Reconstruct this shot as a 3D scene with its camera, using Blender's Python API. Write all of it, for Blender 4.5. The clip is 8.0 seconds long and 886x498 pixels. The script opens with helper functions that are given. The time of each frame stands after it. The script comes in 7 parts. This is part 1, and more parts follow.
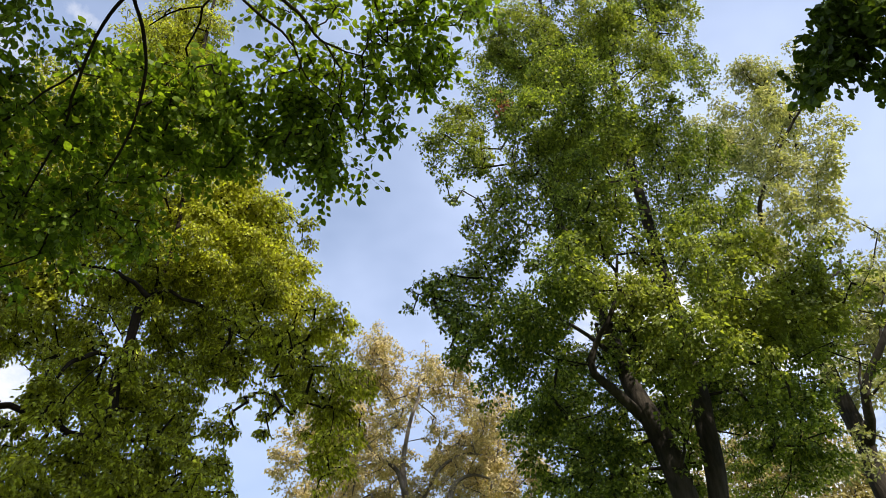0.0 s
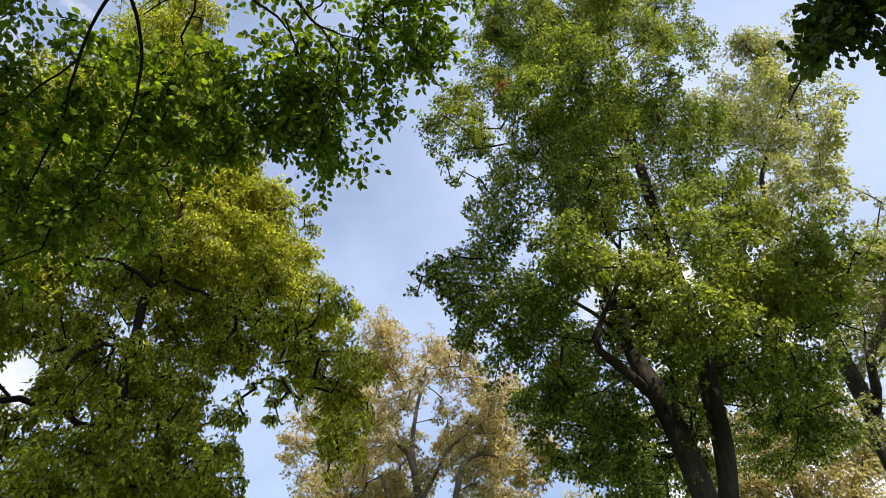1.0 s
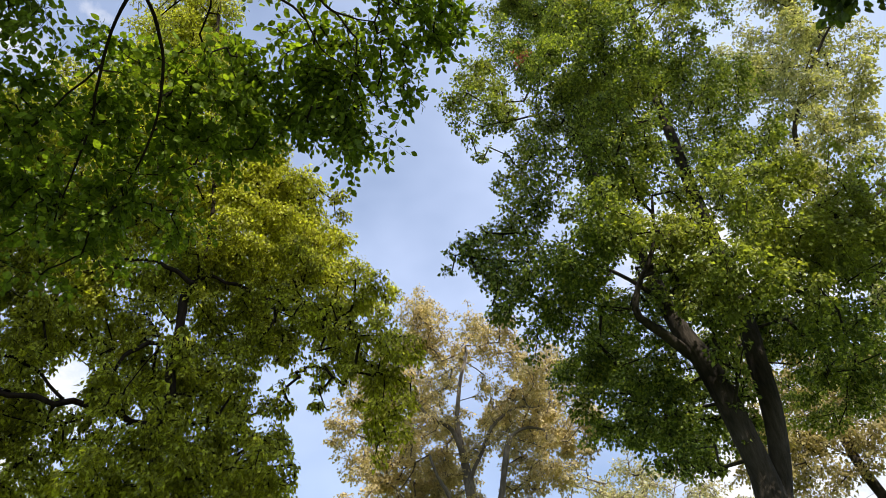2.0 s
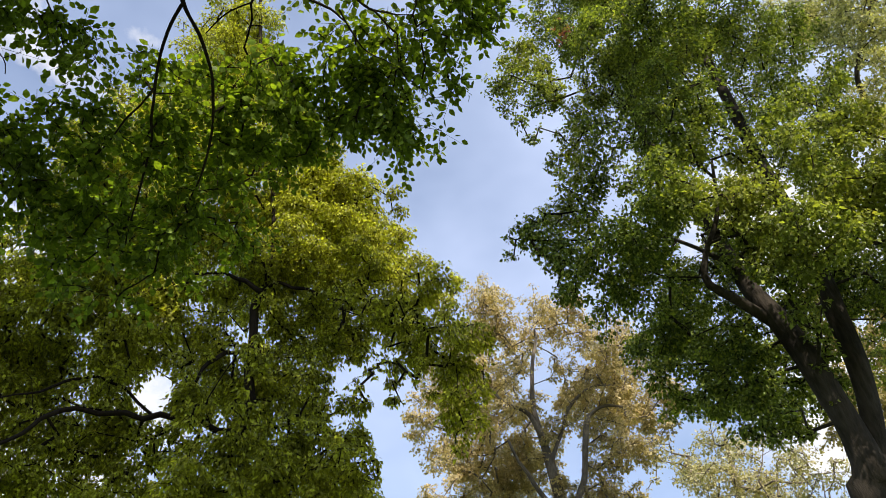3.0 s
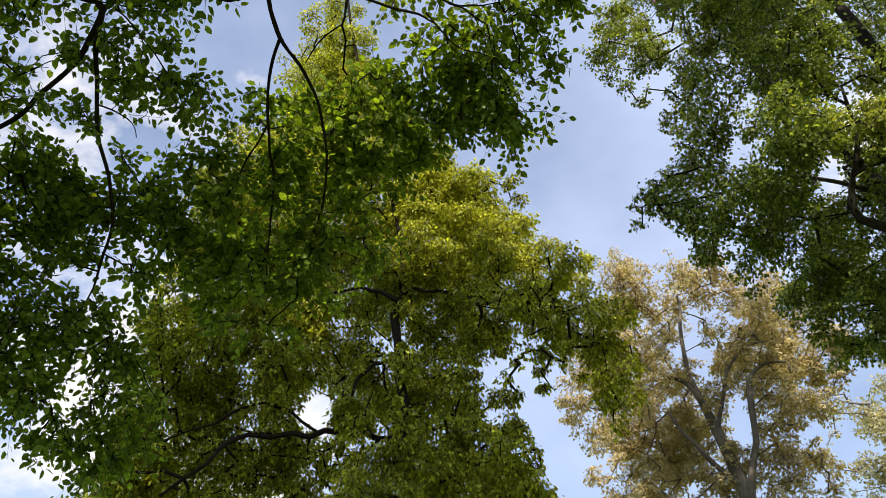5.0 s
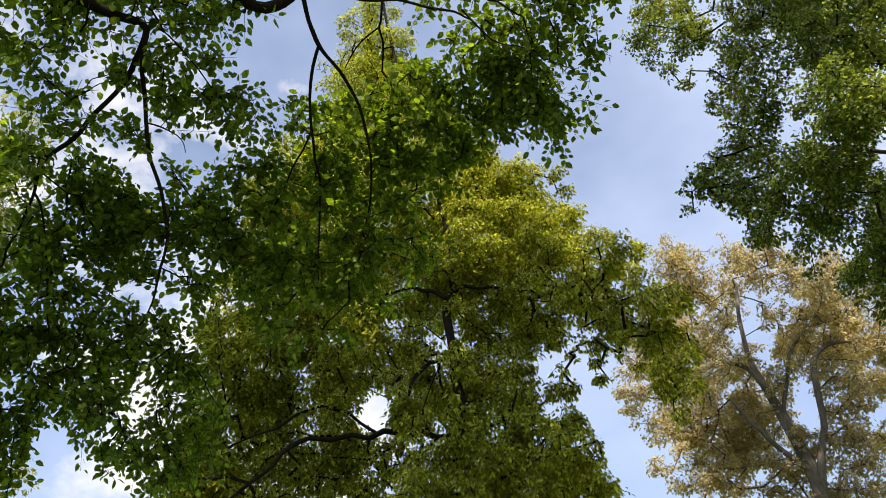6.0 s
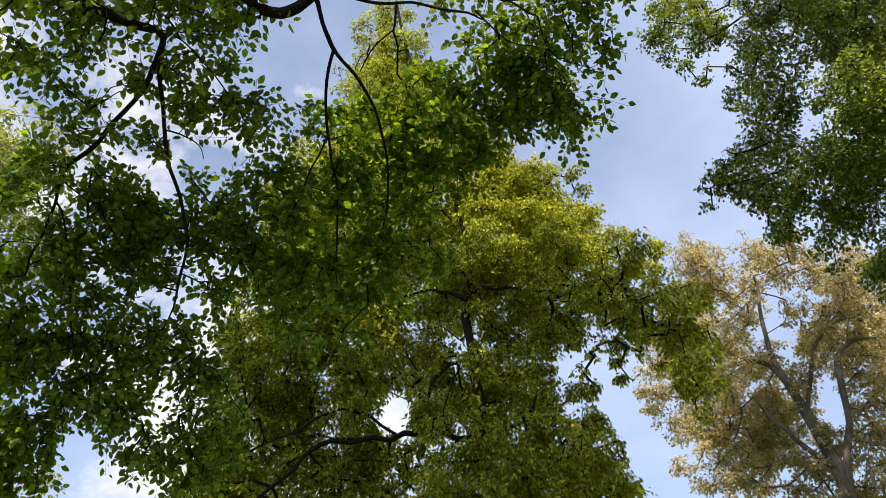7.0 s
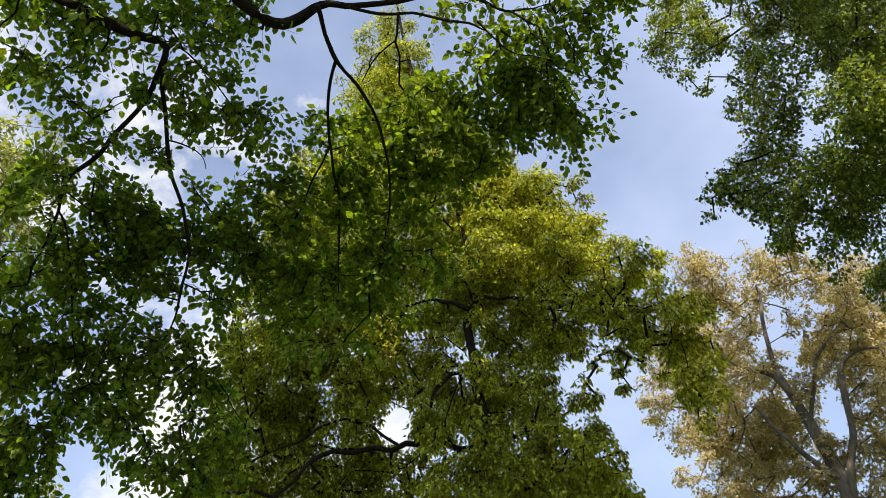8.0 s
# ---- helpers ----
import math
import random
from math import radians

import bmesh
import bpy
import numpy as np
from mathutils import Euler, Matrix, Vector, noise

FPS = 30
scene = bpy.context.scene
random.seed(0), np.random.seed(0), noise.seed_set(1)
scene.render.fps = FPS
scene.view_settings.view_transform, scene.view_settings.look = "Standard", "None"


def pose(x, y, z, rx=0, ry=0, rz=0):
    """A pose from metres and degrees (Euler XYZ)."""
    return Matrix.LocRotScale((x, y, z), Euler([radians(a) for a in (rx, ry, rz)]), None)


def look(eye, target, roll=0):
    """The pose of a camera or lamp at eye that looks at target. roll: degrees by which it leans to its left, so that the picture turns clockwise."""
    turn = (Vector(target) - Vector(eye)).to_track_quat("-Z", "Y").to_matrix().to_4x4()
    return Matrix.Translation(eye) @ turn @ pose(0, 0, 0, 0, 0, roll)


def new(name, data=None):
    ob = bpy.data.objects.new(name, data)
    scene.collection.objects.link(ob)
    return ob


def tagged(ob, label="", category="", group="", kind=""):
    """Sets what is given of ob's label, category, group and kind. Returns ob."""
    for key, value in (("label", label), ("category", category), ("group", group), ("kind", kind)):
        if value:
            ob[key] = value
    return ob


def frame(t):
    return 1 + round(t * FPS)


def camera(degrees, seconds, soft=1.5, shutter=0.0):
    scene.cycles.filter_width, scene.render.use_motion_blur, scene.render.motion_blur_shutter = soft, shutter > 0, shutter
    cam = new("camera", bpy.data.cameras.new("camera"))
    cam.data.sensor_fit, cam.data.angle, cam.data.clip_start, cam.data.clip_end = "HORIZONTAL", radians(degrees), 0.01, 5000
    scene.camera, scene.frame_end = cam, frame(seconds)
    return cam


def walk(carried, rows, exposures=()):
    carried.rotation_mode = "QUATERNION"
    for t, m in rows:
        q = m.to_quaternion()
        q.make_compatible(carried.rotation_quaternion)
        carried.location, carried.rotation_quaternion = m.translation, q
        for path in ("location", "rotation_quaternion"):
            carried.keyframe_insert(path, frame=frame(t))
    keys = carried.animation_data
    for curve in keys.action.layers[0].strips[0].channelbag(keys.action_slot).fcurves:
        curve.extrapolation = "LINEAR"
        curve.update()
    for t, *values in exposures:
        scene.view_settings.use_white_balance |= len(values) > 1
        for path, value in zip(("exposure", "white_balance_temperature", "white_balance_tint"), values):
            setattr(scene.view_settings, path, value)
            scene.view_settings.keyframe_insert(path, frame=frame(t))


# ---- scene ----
# ---- camera: held at one spot, looking up and turning left ----
cam = camera(59.95, 8.0, soft=0.6)


def turned(yaw, pitch, roll):
    eye = Vector((0.0, 0.0, 1.6))
    y, p = radians(yaw), radians(pitch)
    ahead = Vector((-math.sin(y) * math.cos(p), math.cos(y) * math.cos(p), math.sin(p)))
    return look(eye, eye + ahead, roll)


PATH = [
    (0.0, turned(0.03, 48.00, 0.48)),
    (0.5, turned(-0.01, 47.45, -0.14)),
    (1.0, turned(0.34, 46.63, -0.97)),
    (1.5, turned(1.58, 45.77, -1.80)),
    (3.0, turned(10.22, 44.47, -3.44)),
    (3.5, turned(13.58, 44.43, -3.74)),
    (4.0, turned(16.86, 44.42, -3.90)),
    (4.5, turned(20.15, 44.39, -3.90)),
    (6.0, turned(28.44, 44.40, -3.32)),
    (6.5, turned(29.71, 44.43, -3.16)),
    (7.0, turned(30.28, 44.58, -2.95)),
    (7.5, turned(30.39, 44.93, -2.88)),
    (8.0, turned(30.42, 45.31, -2.86)),
]
EXPOSURE = 0.685
walk(cam, PATH, [(0.0, EXPOSURE, 6580, 10), (1.5, EXPOSURE, 6580, 10), (4.0, EXPOSURE, 6720, 11.5), (8.0, EXPOSURE, 6680, 11)])

# ---- sky and sun ----
SUN_AZ, SUN_EL = -156.0, 42.0
world = bpy.data.worlds.new("sky")
scene.world = world
world.use_nodes = True
wt = world.node_tree
wt.nodes.clear()


def wnode(kind, **inputs):
    n = wt.nodes.new(kind)
    for k, v in inputs.items():
        n.inputs[k.replace("_", " ")].default_value = v
    return n


sky = wnode("ShaderNodeTexSky")
sky.sky_type = "NISHITA"
sky.sun_disc = False
sky.sun_elevation = radians(SUN_EL)
sky.sun_rotation = radians(-SUN_AZ)
sky.air_density, sky.dust_density, sky.ozone_density = 1.0, 0.7, 1.6
coord = wnode("ShaderNodeTexCoord")
puffs = wnode("ShaderNodeTexNoise", Scale=3.4, Detail=8.0, Roughness=0.6)
warp = wnode("ShaderNodeMapping")
warp.inputs["Location"].default_value = (0.35, 0.9, 0.2)
warp.inputs["Scale"].default_value = (1.0, 1.0, 1.7)
bank = wnode("ShaderNodeVectorMath")
bank.operation = "DOT_PRODUCT"
bank.inputs[1].default_value = (-0.60, 0.62, 0.50)
heap = wnode("ShaderNodeMapRange", From_Min=0.90, From_Max=1.0, To_Min=-0.17, To_Max=0.13)
thin = wnode("ShaderNodeVectorMath")
thin.operation = "DOT_PRODUCT"
thin.inputs[1].default_value = (0.50, 0.50, 0.70)
thin_more = wnode("ShaderNodeMapRange", From_Min=0.82, From_Max=1.0, To_Min=0.0, To_Max=0.22)
veil_sum = wnode("ShaderNodeMath")
veil_sum.operation = "ADD"
veil_sum.use_clamp = True
side_bank = wnode("ShaderNodeVectorMath")
side_bank.operation = "DOT_PRODUCT"
side_bank.inputs[1].default_value = (-0.68, 0.26, 0.69)
side_heap = wnode("ShaderNodeMapRange", From_Min=0.88, From_Max=1.0, To_Min=-0.17, To_Max=0.015)
highest = wnode("ShaderNodeMath")
highest.operation = "MAXIMUM"
low_bank = wnode("ShaderNodeVectorMath")
low_bank.operation = "DOT_PRODUCT"
low_bank.inputs[1].default_value = (0.46, 0.78, 0.42)
low_heap = wnode("ShaderNodeMapRange", From_Min=0.91, From_Max=1.0, To_Min=-0.17, To_Max=0.19)
higher = wnode("ShaderNodeMath")
higher.operation = "MAXIMUM"
total = wnode("ShaderNodeMath")
total.operation = "ADD"
mask = wnode("ShaderNodeMapRange", From_Min=0.52, From_Max=0.64)
veil = wnode("ShaderNodeTexNoise", Scale=1.4, Detail=5.0, Roughness=0.6)
veil_amount = wnode("ShaderNodeMapRange", From_Min=0.35, From_Max=0.7, To_Min=0.15, To_Max=0.55)
mix_veil = wnode("ShaderNodeMixRGB", Color2=(4.75, 5.45, 7.3, 1))
mix_puff = wnode("ShaderNodeMixRGB", Color2=(5.2, 5.2, 5.35, 1))
back = wnode("ShaderNodeBackground", Strength=0.135)
wout = wnode("ShaderNodeOutputWorld")
for a, b in (
    (coord.outputs["Generated"], warp.inputs["Vector"]),
    (warp.outputs["Vector"], puffs.inputs["Vector"]),
    (warp.outputs["Vector"], veil.inputs["Vector"]),
    (coord.outputs["Generated"], bank.inputs[0]),
    (bank.outputs["Value"], heap.inputs["Value"]),
    (puffs.outputs["Fac"], total.inputs[0]),
    (coord.outputs["Generated"], low_bank.inputs[0]),
    (low_bank.outputs["Value"], low_heap.inputs["Value"]),
    (heap.outputs["Result"], higher.inputs[0]),
    (low_heap.outputs["Result"], higher.inputs[1]),
    (coord.outputs["Generated"], side_bank.inputs[0]),
    (side_bank.outputs["Value"], side_heap.inputs["Value"]),
    (higher.outputs["Value"], highest.inputs[0]),
    (side_heap.outputs["Result"], highest.inputs[1]),
    (highest.outputs["Value"], total.inputs[1]),
    (total.outputs["Value"], mask.inputs["Value"]),
    (veil.outputs["Fac"], veil_amount.inputs["Value"]),
    (sky.outputs["Color"], mix_veil.inputs["Color1"]),
    (coord.outputs["Generated"], thin.inputs[0]),
    (thin.outputs["Value"], thin_more.inputs["Value"]),
    (veil_amount.outputs["Result"], veil_sum.inputs[0]),
    (thin_more.outputs["Result"], veil_sum.inputs[1]),
    (veil_sum.outputs["Value"], mix_veil.inputs["Fac"]),
    (mix_veil.outputs["Color"], mix_puff.inputs["Color1"]),
    (mask.outputs["Result"], mix_puff.inputs["Fac"]),
    (mix_puff.outputs["Color"], back.inputs["Color"]),
    (back.outputs["Background"], wout.inputs["Surface"]),
):
    wt.links.new(a, b)

sun_data = bpy.data.lights.new("sun", "SUN")
sun_data.energy, sun_data.angle, sun_data.color = 5.0, radians(0.53), (1.0, 0.93, 0.82)
sun = new("sun", sun_data)
sa, se = radians(SUN_AZ), radians(SUN_EL)
toward_sun = Vector((-math.sin(sa) * math.cos(se), math.cos(sa) * math.cos(se), math.sin(se)))
sun.matrix_world = look(toward_sun * 60, (0, 0, 0))


# ---- materials ----
class Nodes:
    """A small builder for node materials."""

    def __init__(self, name):
        self.mat = bpy.data.materials.new(name)
        self.mat.use_nodes = True
        self.tree = self.mat.node_tree
        self.tree.nodes.clear()

    def add(self, kind, links=(), **inputs):
        n = self.tree.nodes.new(kind)
        for k, v in inputs.items():
            n.inputs[k.replace("_", " ")].default_value = v
        for socket, source in links:
            self.tree.links.new(source, n.inputs[socket])
        return n

    def ramp(self, source, stops):
        n = self.tree.nodes.new("ShaderNodeValToRGB")
        while len(n.color_ramp.elements) < len(stops):
            n.color_ramp.elements.new(0.5)
        for e, (at, rgb) in zip(n.color_ramp.elements, stops):
            e.position, e.color = at, (*rgb, 1)
        self.tree.links.new(source, n.inputs["Fac"])
        return n

    def done(self, shader):
        out = self.tree.nodes.new("ShaderNodeOutputMaterial")
        self.tree.links.new(shader, out.inputs["Surface"])
        return self.mat


def leaf_material(name, young, mature, turning, patch=0.35, glow=0.42, gloss=0.48, single=False, tired=0.5):
    """Thin leaves: colour differs from leaf to leaf and from bough to bough, and light passes through the blade."""
    n = Nodes(name)
    geo = n.add("ShaderNodeNewGeometry")
    if single:
        chance = n.add("ShaderNodeObjectInfo").outputs["Random"]
    else:
        chance = geo.outputs["Random Per Island"]
    place = n.add("ShaderNodeTexCoord")
    per_leaf = n.ramp(chance, [(0.0, tuple(0.7 * a for a in mature)), (0.5, mature), (0.72, tuple(0.55 * a + 0.45 * b for a, b in zip(young, mature))), (0.94, tuple(1.1 * a for a in young)), (1.0, turning)])
    boughs = n.add("ShaderNodeTexNoise", [("Vector", place.outputs["Object"])], Scale=patch, Detail=3.0, Roughness=0.55)
    amount = n.add("ShaderNodeMapRange", [("Value", boughs.outputs["Fac"])], From_Min=0.47, From_Max=0.72, To_Min=0.0, To_Max=tired)
    mixed = n.add("ShaderNodeMixRGB", [("Fac", amount.outputs["Result"]), ("Color1", per_leaf.outputs["Color"])], Color2=(*turning, 1))
    fine = n.add("ShaderNodeTexNoise", [("Vector", place.outputs["Object"])], Scale=38.0, Detail=2.0)
    shade = n.add("ShaderNodeMapRange", [("Value", fine.outputs["Fac"])], From_Min=0.3, From_Max=0.7, To_Min=0.62, To_Max=1.36)
    blade = n.add("ShaderNodeVectorMath", [(0, mixed.outputs["Color"]), (1, shade.outputs["Result"])])
    blade.operation = "MULTIPLY"
    through_light = n.add("ShaderNodeVectorMath", [(0, blade.outputs["Vector"])])
    through_light.operation = "MULTIPLY"
    through_light.inputs[1].default_value = (1.5, 1.5, 0.5)
    top = n.add("ShaderNodeBsdfPrincipled", [("Base Color", blade.outputs["Vector"])], Roughness=gloss)
    top.inputs["Specular IOR Level"].default_value = 0.2
    passing = n.add("ShaderNodeBsdfTranslucent", [("Color", through_light.outputs["Vector"])])
    both = n.add("ShaderNodeMixShader", [(1, top.outputs["BSDF"]), (2, passing.outputs["BSDF"])], Fac=glow)
    return n.done(both.outputs["Shader"])


def bark_material(name, dark, light, scale=6.0):
    n = Nodes(name)
    place = n.add("ShaderNodeTexCoord")
    squeeze = n.add("ShaderNodeMapping", [("Vector", place.outputs["Object"])], Scale=(1.0, 1.0, 0.22))
    ridges = n.add("ShaderNodeTexNoise", [("Vector", squeeze.outputs["Vector"])], Scale=scale * 3, Detail=6.0, Roughness=0.65)
    blots = n.add("ShaderNodeTexNoise", [("Vector", place.outputs["Object"])], Scale=1.1, Detail=4.0)
    both = n.add("ShaderNodeMath", [(0, ridges.outputs["Fac"]), (1, blots.outputs["Fac"])])
    both.operation = "MULTIPLY"
    tone = n.ramp(both.outputs["Value"], [(0.12, dark), (0.42, light)])
    bump = n.add("ShaderNodeBump", [("Height", ridges.outputs["Fac"])], Strength=0.9, Distance=0.03)
    skin = n.add("ShaderNodeBsdfPrincipled", [("Base Color", tone.outputs["Color"]), ("Normal", bump.outputs["Normal"])], Roughness=0.9)
    skin.inputs["Specular IOR Level"].default_value = 0.08
    return n.done(skin.outputs["BSDF"])


def grass_material():
    n = Nodes("park_lawn")
    place = n.add("ShaderNodeTexCoord")
    blades = n.add("ShaderNodeTexNoise", [("Vector", place.outputs["Object"])], Scale=40.0, Detail=5.0)
    worn = n.add("ShaderNodeTexNoise", [("Vector", place.outputs["Object"])], Scale=0.35, Detail=5.0)
    green = n.ramp(blades.outputs["Fac"], [(0.3, (0.035, 0.06, 0.015)), (0.7, (0.10, 0.14, 0.04))])
    soil = n.ramp(worn.outputs["Fac"], [(0.55, (0, 0, 0)), (0.72, (0.7, 0.7, 0.7))])
    mixed = n.add("ShaderNodeMixRGB", [("Fac", soil.outputs["Color"]), ("Color1", green.outputs["Color"])], Color2=(0.13, 0.10, 0.06, 1))
    bump = n.add("ShaderNodeBump", [("Height", blades.outputs["Fac"])], Strength=0.6, Distance=0.04)
    skin = n.add("ShaderNodeBsdfPrincipled", [("Base Color", mixed.outputs["Color"]), ("Normal", bump.outputs["Normal"])], Roughness=0.95)
    return n.done(skin.outputs["BSDF"])


BARK_DARK = bark_material("dark_bark", (0.015, 0.0125, 0.010), (0.060, 0.050, 0.040))
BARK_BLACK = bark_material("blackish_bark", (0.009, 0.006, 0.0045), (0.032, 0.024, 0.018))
BARK_GREY = bark_material("grey_bark", (0.085, 0.07, 0.056), (0.26, 0.215, 0.17))
LEAF_NEAR = leaf_material("deep_green_leaf", (0.19, 0.275, 0.028), (0.098, 0.150, 0.018), (0.225, 0.265, 0.03), glow=0.58)
LEAF_NEAR_ONE = leaf_material("deep_green_single_leaf", (0.19, 0.275, 0.028), (0.098, 0.150, 0.018), (0.225, 0.265, 0.03), glow=0.58, single=True)
LEAF_RIGHT = leaf_material("linden_leaf", (0.276, 0.338, 0.066), (0.102, 0.141, 0.034), (0.346, 0.348, 0.080), glow=0.46)
LEAF_BACK = leaf_material("yellowing_leaf", (0.40, 0.39, 0.225), (0.25, 0.26, 0.145), (0.43, 0.39, 0.24), glow=0.48)
LEAF_BROWN = leaf_material("olive_brown_leaf", (0.53, 0.435, 0.25), (0.395, 0.325, 0.185), (0.51, 0.40, 0.23), glow=0.4)
LEAF_FEATHER = leaf_material("yellow_green_leaf", (0.49, 0.525, 0.060), (0.215, 0.225, 0.027), (0.54, 0.525, 0.065), tired=0.3, glow=0.45)
LEAF_COPPER = leaf_material("copper_brown_leaf", (0.40, 0.34, 0.15), (0.26, 0.215, 0.10), (0.42, 0.33, 0.15), glow=0.4)
LEAF_DARK = leaf_material("blackish_green_leaf", (0.10, 0.145, 0.022), (0.055, 0.085, 0.016), (0.12, 0.14, 0.022), glow=0.4)
LEAF_WITHERED = leaf_material("withered_red_leaf", (0.30, 0.10, 0.05), (0.20, 0.07, 0.04), (0.34, 0.14, 0.06), glow=0.35)
LEAF_FADED = leaf_material("faded_green_leaf", (0.44, 0.40, 0.25), (0.32, 0.30, 0.18), (0.46, 0.40, 0.25), glow=0.4)
LEAF_PALE = leaf_material("pale_green_leaf", (0.38, 0.38, 0.17), (0.26, 0.28, 0.12), (0.40, 0.37, 0.18))
LAWN = grass_material()


# ---- meshes ----
def mesh_from(name, verts, faces_by_size, material, smooth=False):
    """A mesh from a vertex array and arrays of faces with equal corner counts."""
    me = bpy.data.meshes.new(name)
    verts = np.asarray(verts, np.float32)
    loops = np.concatenate([np.asarray(f, np.int32).ravel() for f in faces_by_size])
    sizes = np.concatenate([np.full(len(f), np.asarray(f).shape[1], np.int32) for f in faces_by_size])
    me.vertices.add(len(verts))
    me.vertices.foreach_set("co", verts.ravel())
    me.loops.add(len(loops))
    me.loops.foreach_set("vertex_index", loops)
    me.polygons.add(len(sizes))
    me.polygons.foreach_set("loop_start", np.concatenate([[0], np.cumsum(sizes)[:-1]]).astype(np.int32))
    me.polygons.foreach_set("loop_total", sizes)
    if smooth:
        me.polygons.foreach_set("use_smooth", np.ones(len(sizes), bool))
    me.materials.append(material)
    me.update(calc_edges=True)
    me.validate()
    return me


def part(name, me, parent, label="", kind=""):
    """Links a mesh as one part under a thing; the mesh is in world metres."""
    ob = new(name, me)
    ob.parent = parent
    ob.matrix_parent_inverse = Matrix.Translation(-parent.location)
    return tagged(ob, label, kind=kind)


def unit(v):
    return v / np.maximum(np.linalg.norm(v, axis=-1, keepdims=True), 1e-9)


def smooth_line(rows, step):
    """Rows of x, y, z, radius become a Catmull-Rom line with points about a step apart."""
    p = np.array(rows, float)
    p = np.vstack([2 * p[0] - p[1], p, 2 * p[-1] - p[-2]])
    p[:, 3] = np.maximum(p[:, 3], 0.002)
    out = []
    for i in range(1, len(p) - 2):
        n = max(2, int(np.linalg.norm(p[i + 1, :3] - p[i, :3]) / step))
        t = np.linspace(0, 1, n, endpoint=False)[:, None]
        a, b, c, d = p[i - 1], p[i], p[i + 1], p[i + 2]
        out.append(0.5 * (2 * b + (c - a) * t + (2 * a - 5 * b + 4 * c - d) * t**2 + (3 * b - a - 3 * c + d) * t**3))
    out.append(p[-2][None])
    line = np.vstack(out)
    line[:, 3] = np.clip(line[:, 3], 0.002, p[:, 3].max())
    return line


def bough(rows, rng, material, sides=12, step=0.25, lump=0.07, wander=0.25):
    """A round limb with swellings and knots along a smooth line; returns its mesh and line."""
    line = smooth_line(rows, step)
    k = len(line)
    sway = rng.normal(size=(k, 3))
    for _ in range(3):
        sway[1:-1] = (sway[:-2] + sway[1:-1] + sway[2:]) / 3
    line[:, :3] += sway * (line[:, 3] * wander)[:, None]
    along = unit(np.gradient(line[:, :3], axis=0))
    ref = np.array([0.31, 0.95, 0.05])
    side = unit(np.cross(along, ref))
    up = np.cross(side, along)
    ang = np.linspace(0, 2 * np.pi, sides, endpoint=False)
    swell = rng.normal(size=(k, sides))
    for _ in range(2):
        swell = (swell + np.roll(swell, 1, 1) + np.roll(swell, -1, 1)) / 2.2
        swell[1:-1] = (swell[:-2] + 2 * swell[1:-1] + swell[2:]) / 4
    r = line[:, 3:4] * (1 + lump * swell)
    ring = line[:, None, :3] + r[..., None] * (np.cos(ang)[None, :, None] * side[:, None] + np.sin(ang)[None, :, None] * up[:, None])
    verts = ring.reshape(-1, 3)
    i, j = np.meshgrid(np.arange(k - 1), np.arange(sides), indexing="ij")
    a, b = i * sides + j, i * sides + (j + 1) % sides
    quads = np.stack([a, b, b + sides, a + sides], -1).reshape(-1, 4)
    caps = [np.arange(sides)[None, ::-1], (np.arange(sides) + (k - 1) * sides)[None]]
    return mesh_from("bough", verts, [quads, *caps], material, True), line


def rods(starts, ends, r0, r1, material, sides=4):
    """Many thin tapered twigs in one mesh."""
    along = unit(ends - starts)
    ref = np.where(np.abs(along[:, 2:3]) > 0.9, [[1.0, 0, 0]], [[0, 0, 1.0]])
    side = unit(np.cross(along, ref))
    up = np.cross(side, along)
    ang = np.linspace(0, 2 * np.pi, sides, endpoint=False)
    wheel = np.cos(ang)[None, :, None] * side[:, None] + np.sin(ang)[None, :, None] * up[:, None]
    n = len(starts)
    verts = np.stack([starts[:, None] - along[:, None] * r0[:, None, None] * 0.5 + wheel * r0[:, None, None],
                      ends[:, None] + along[:, None] * r1[:, None, None] * 0.5 + wheel * r1[:, None, None]], 1).reshape(-1, 3)
    base = (np.arange(n) * 2 * sides)[:, None]
    j = np.arange(sides)[None]
    quads = np.stack([base + j, base + (j + 1) % sides, base + sides + (j + 1) % sides, base + sides + j], -1).reshape(-1, 4)
    return mesh_from("twigs", verts, [quads], material, True)


def spray_places(rng, lobes, per_area, spread, shell=2.4, clump=1.0):
    """Tips of leafy sprays in the rounded masses of a crown, rows of x, y, z, radius."""
    out = []
    for x, y, z, r in lobes:
        n = max(2, int(per_area * r * r))
        tufts = max(4, int(n / 7))
        d = unit(rng.normal(size=(tufts, 3)))
        q = d * (r * rng.random(tufts) ** (1 / shell))[:, None]
        q[:, 2] *= 0.85
        pick = rng.integers(0, tufts, n)
        loose = rng.normal(size=(n, 3)) * np.array([0.19, 0.19, 0.10]) * r * clump
        out.append(np.array([x, y, z]) + q[pick] * 0.95 + loose + rng.normal(size=(n, 3)) * spread * np.array([1, 1, 0.5]))
    return np.vstack(out)


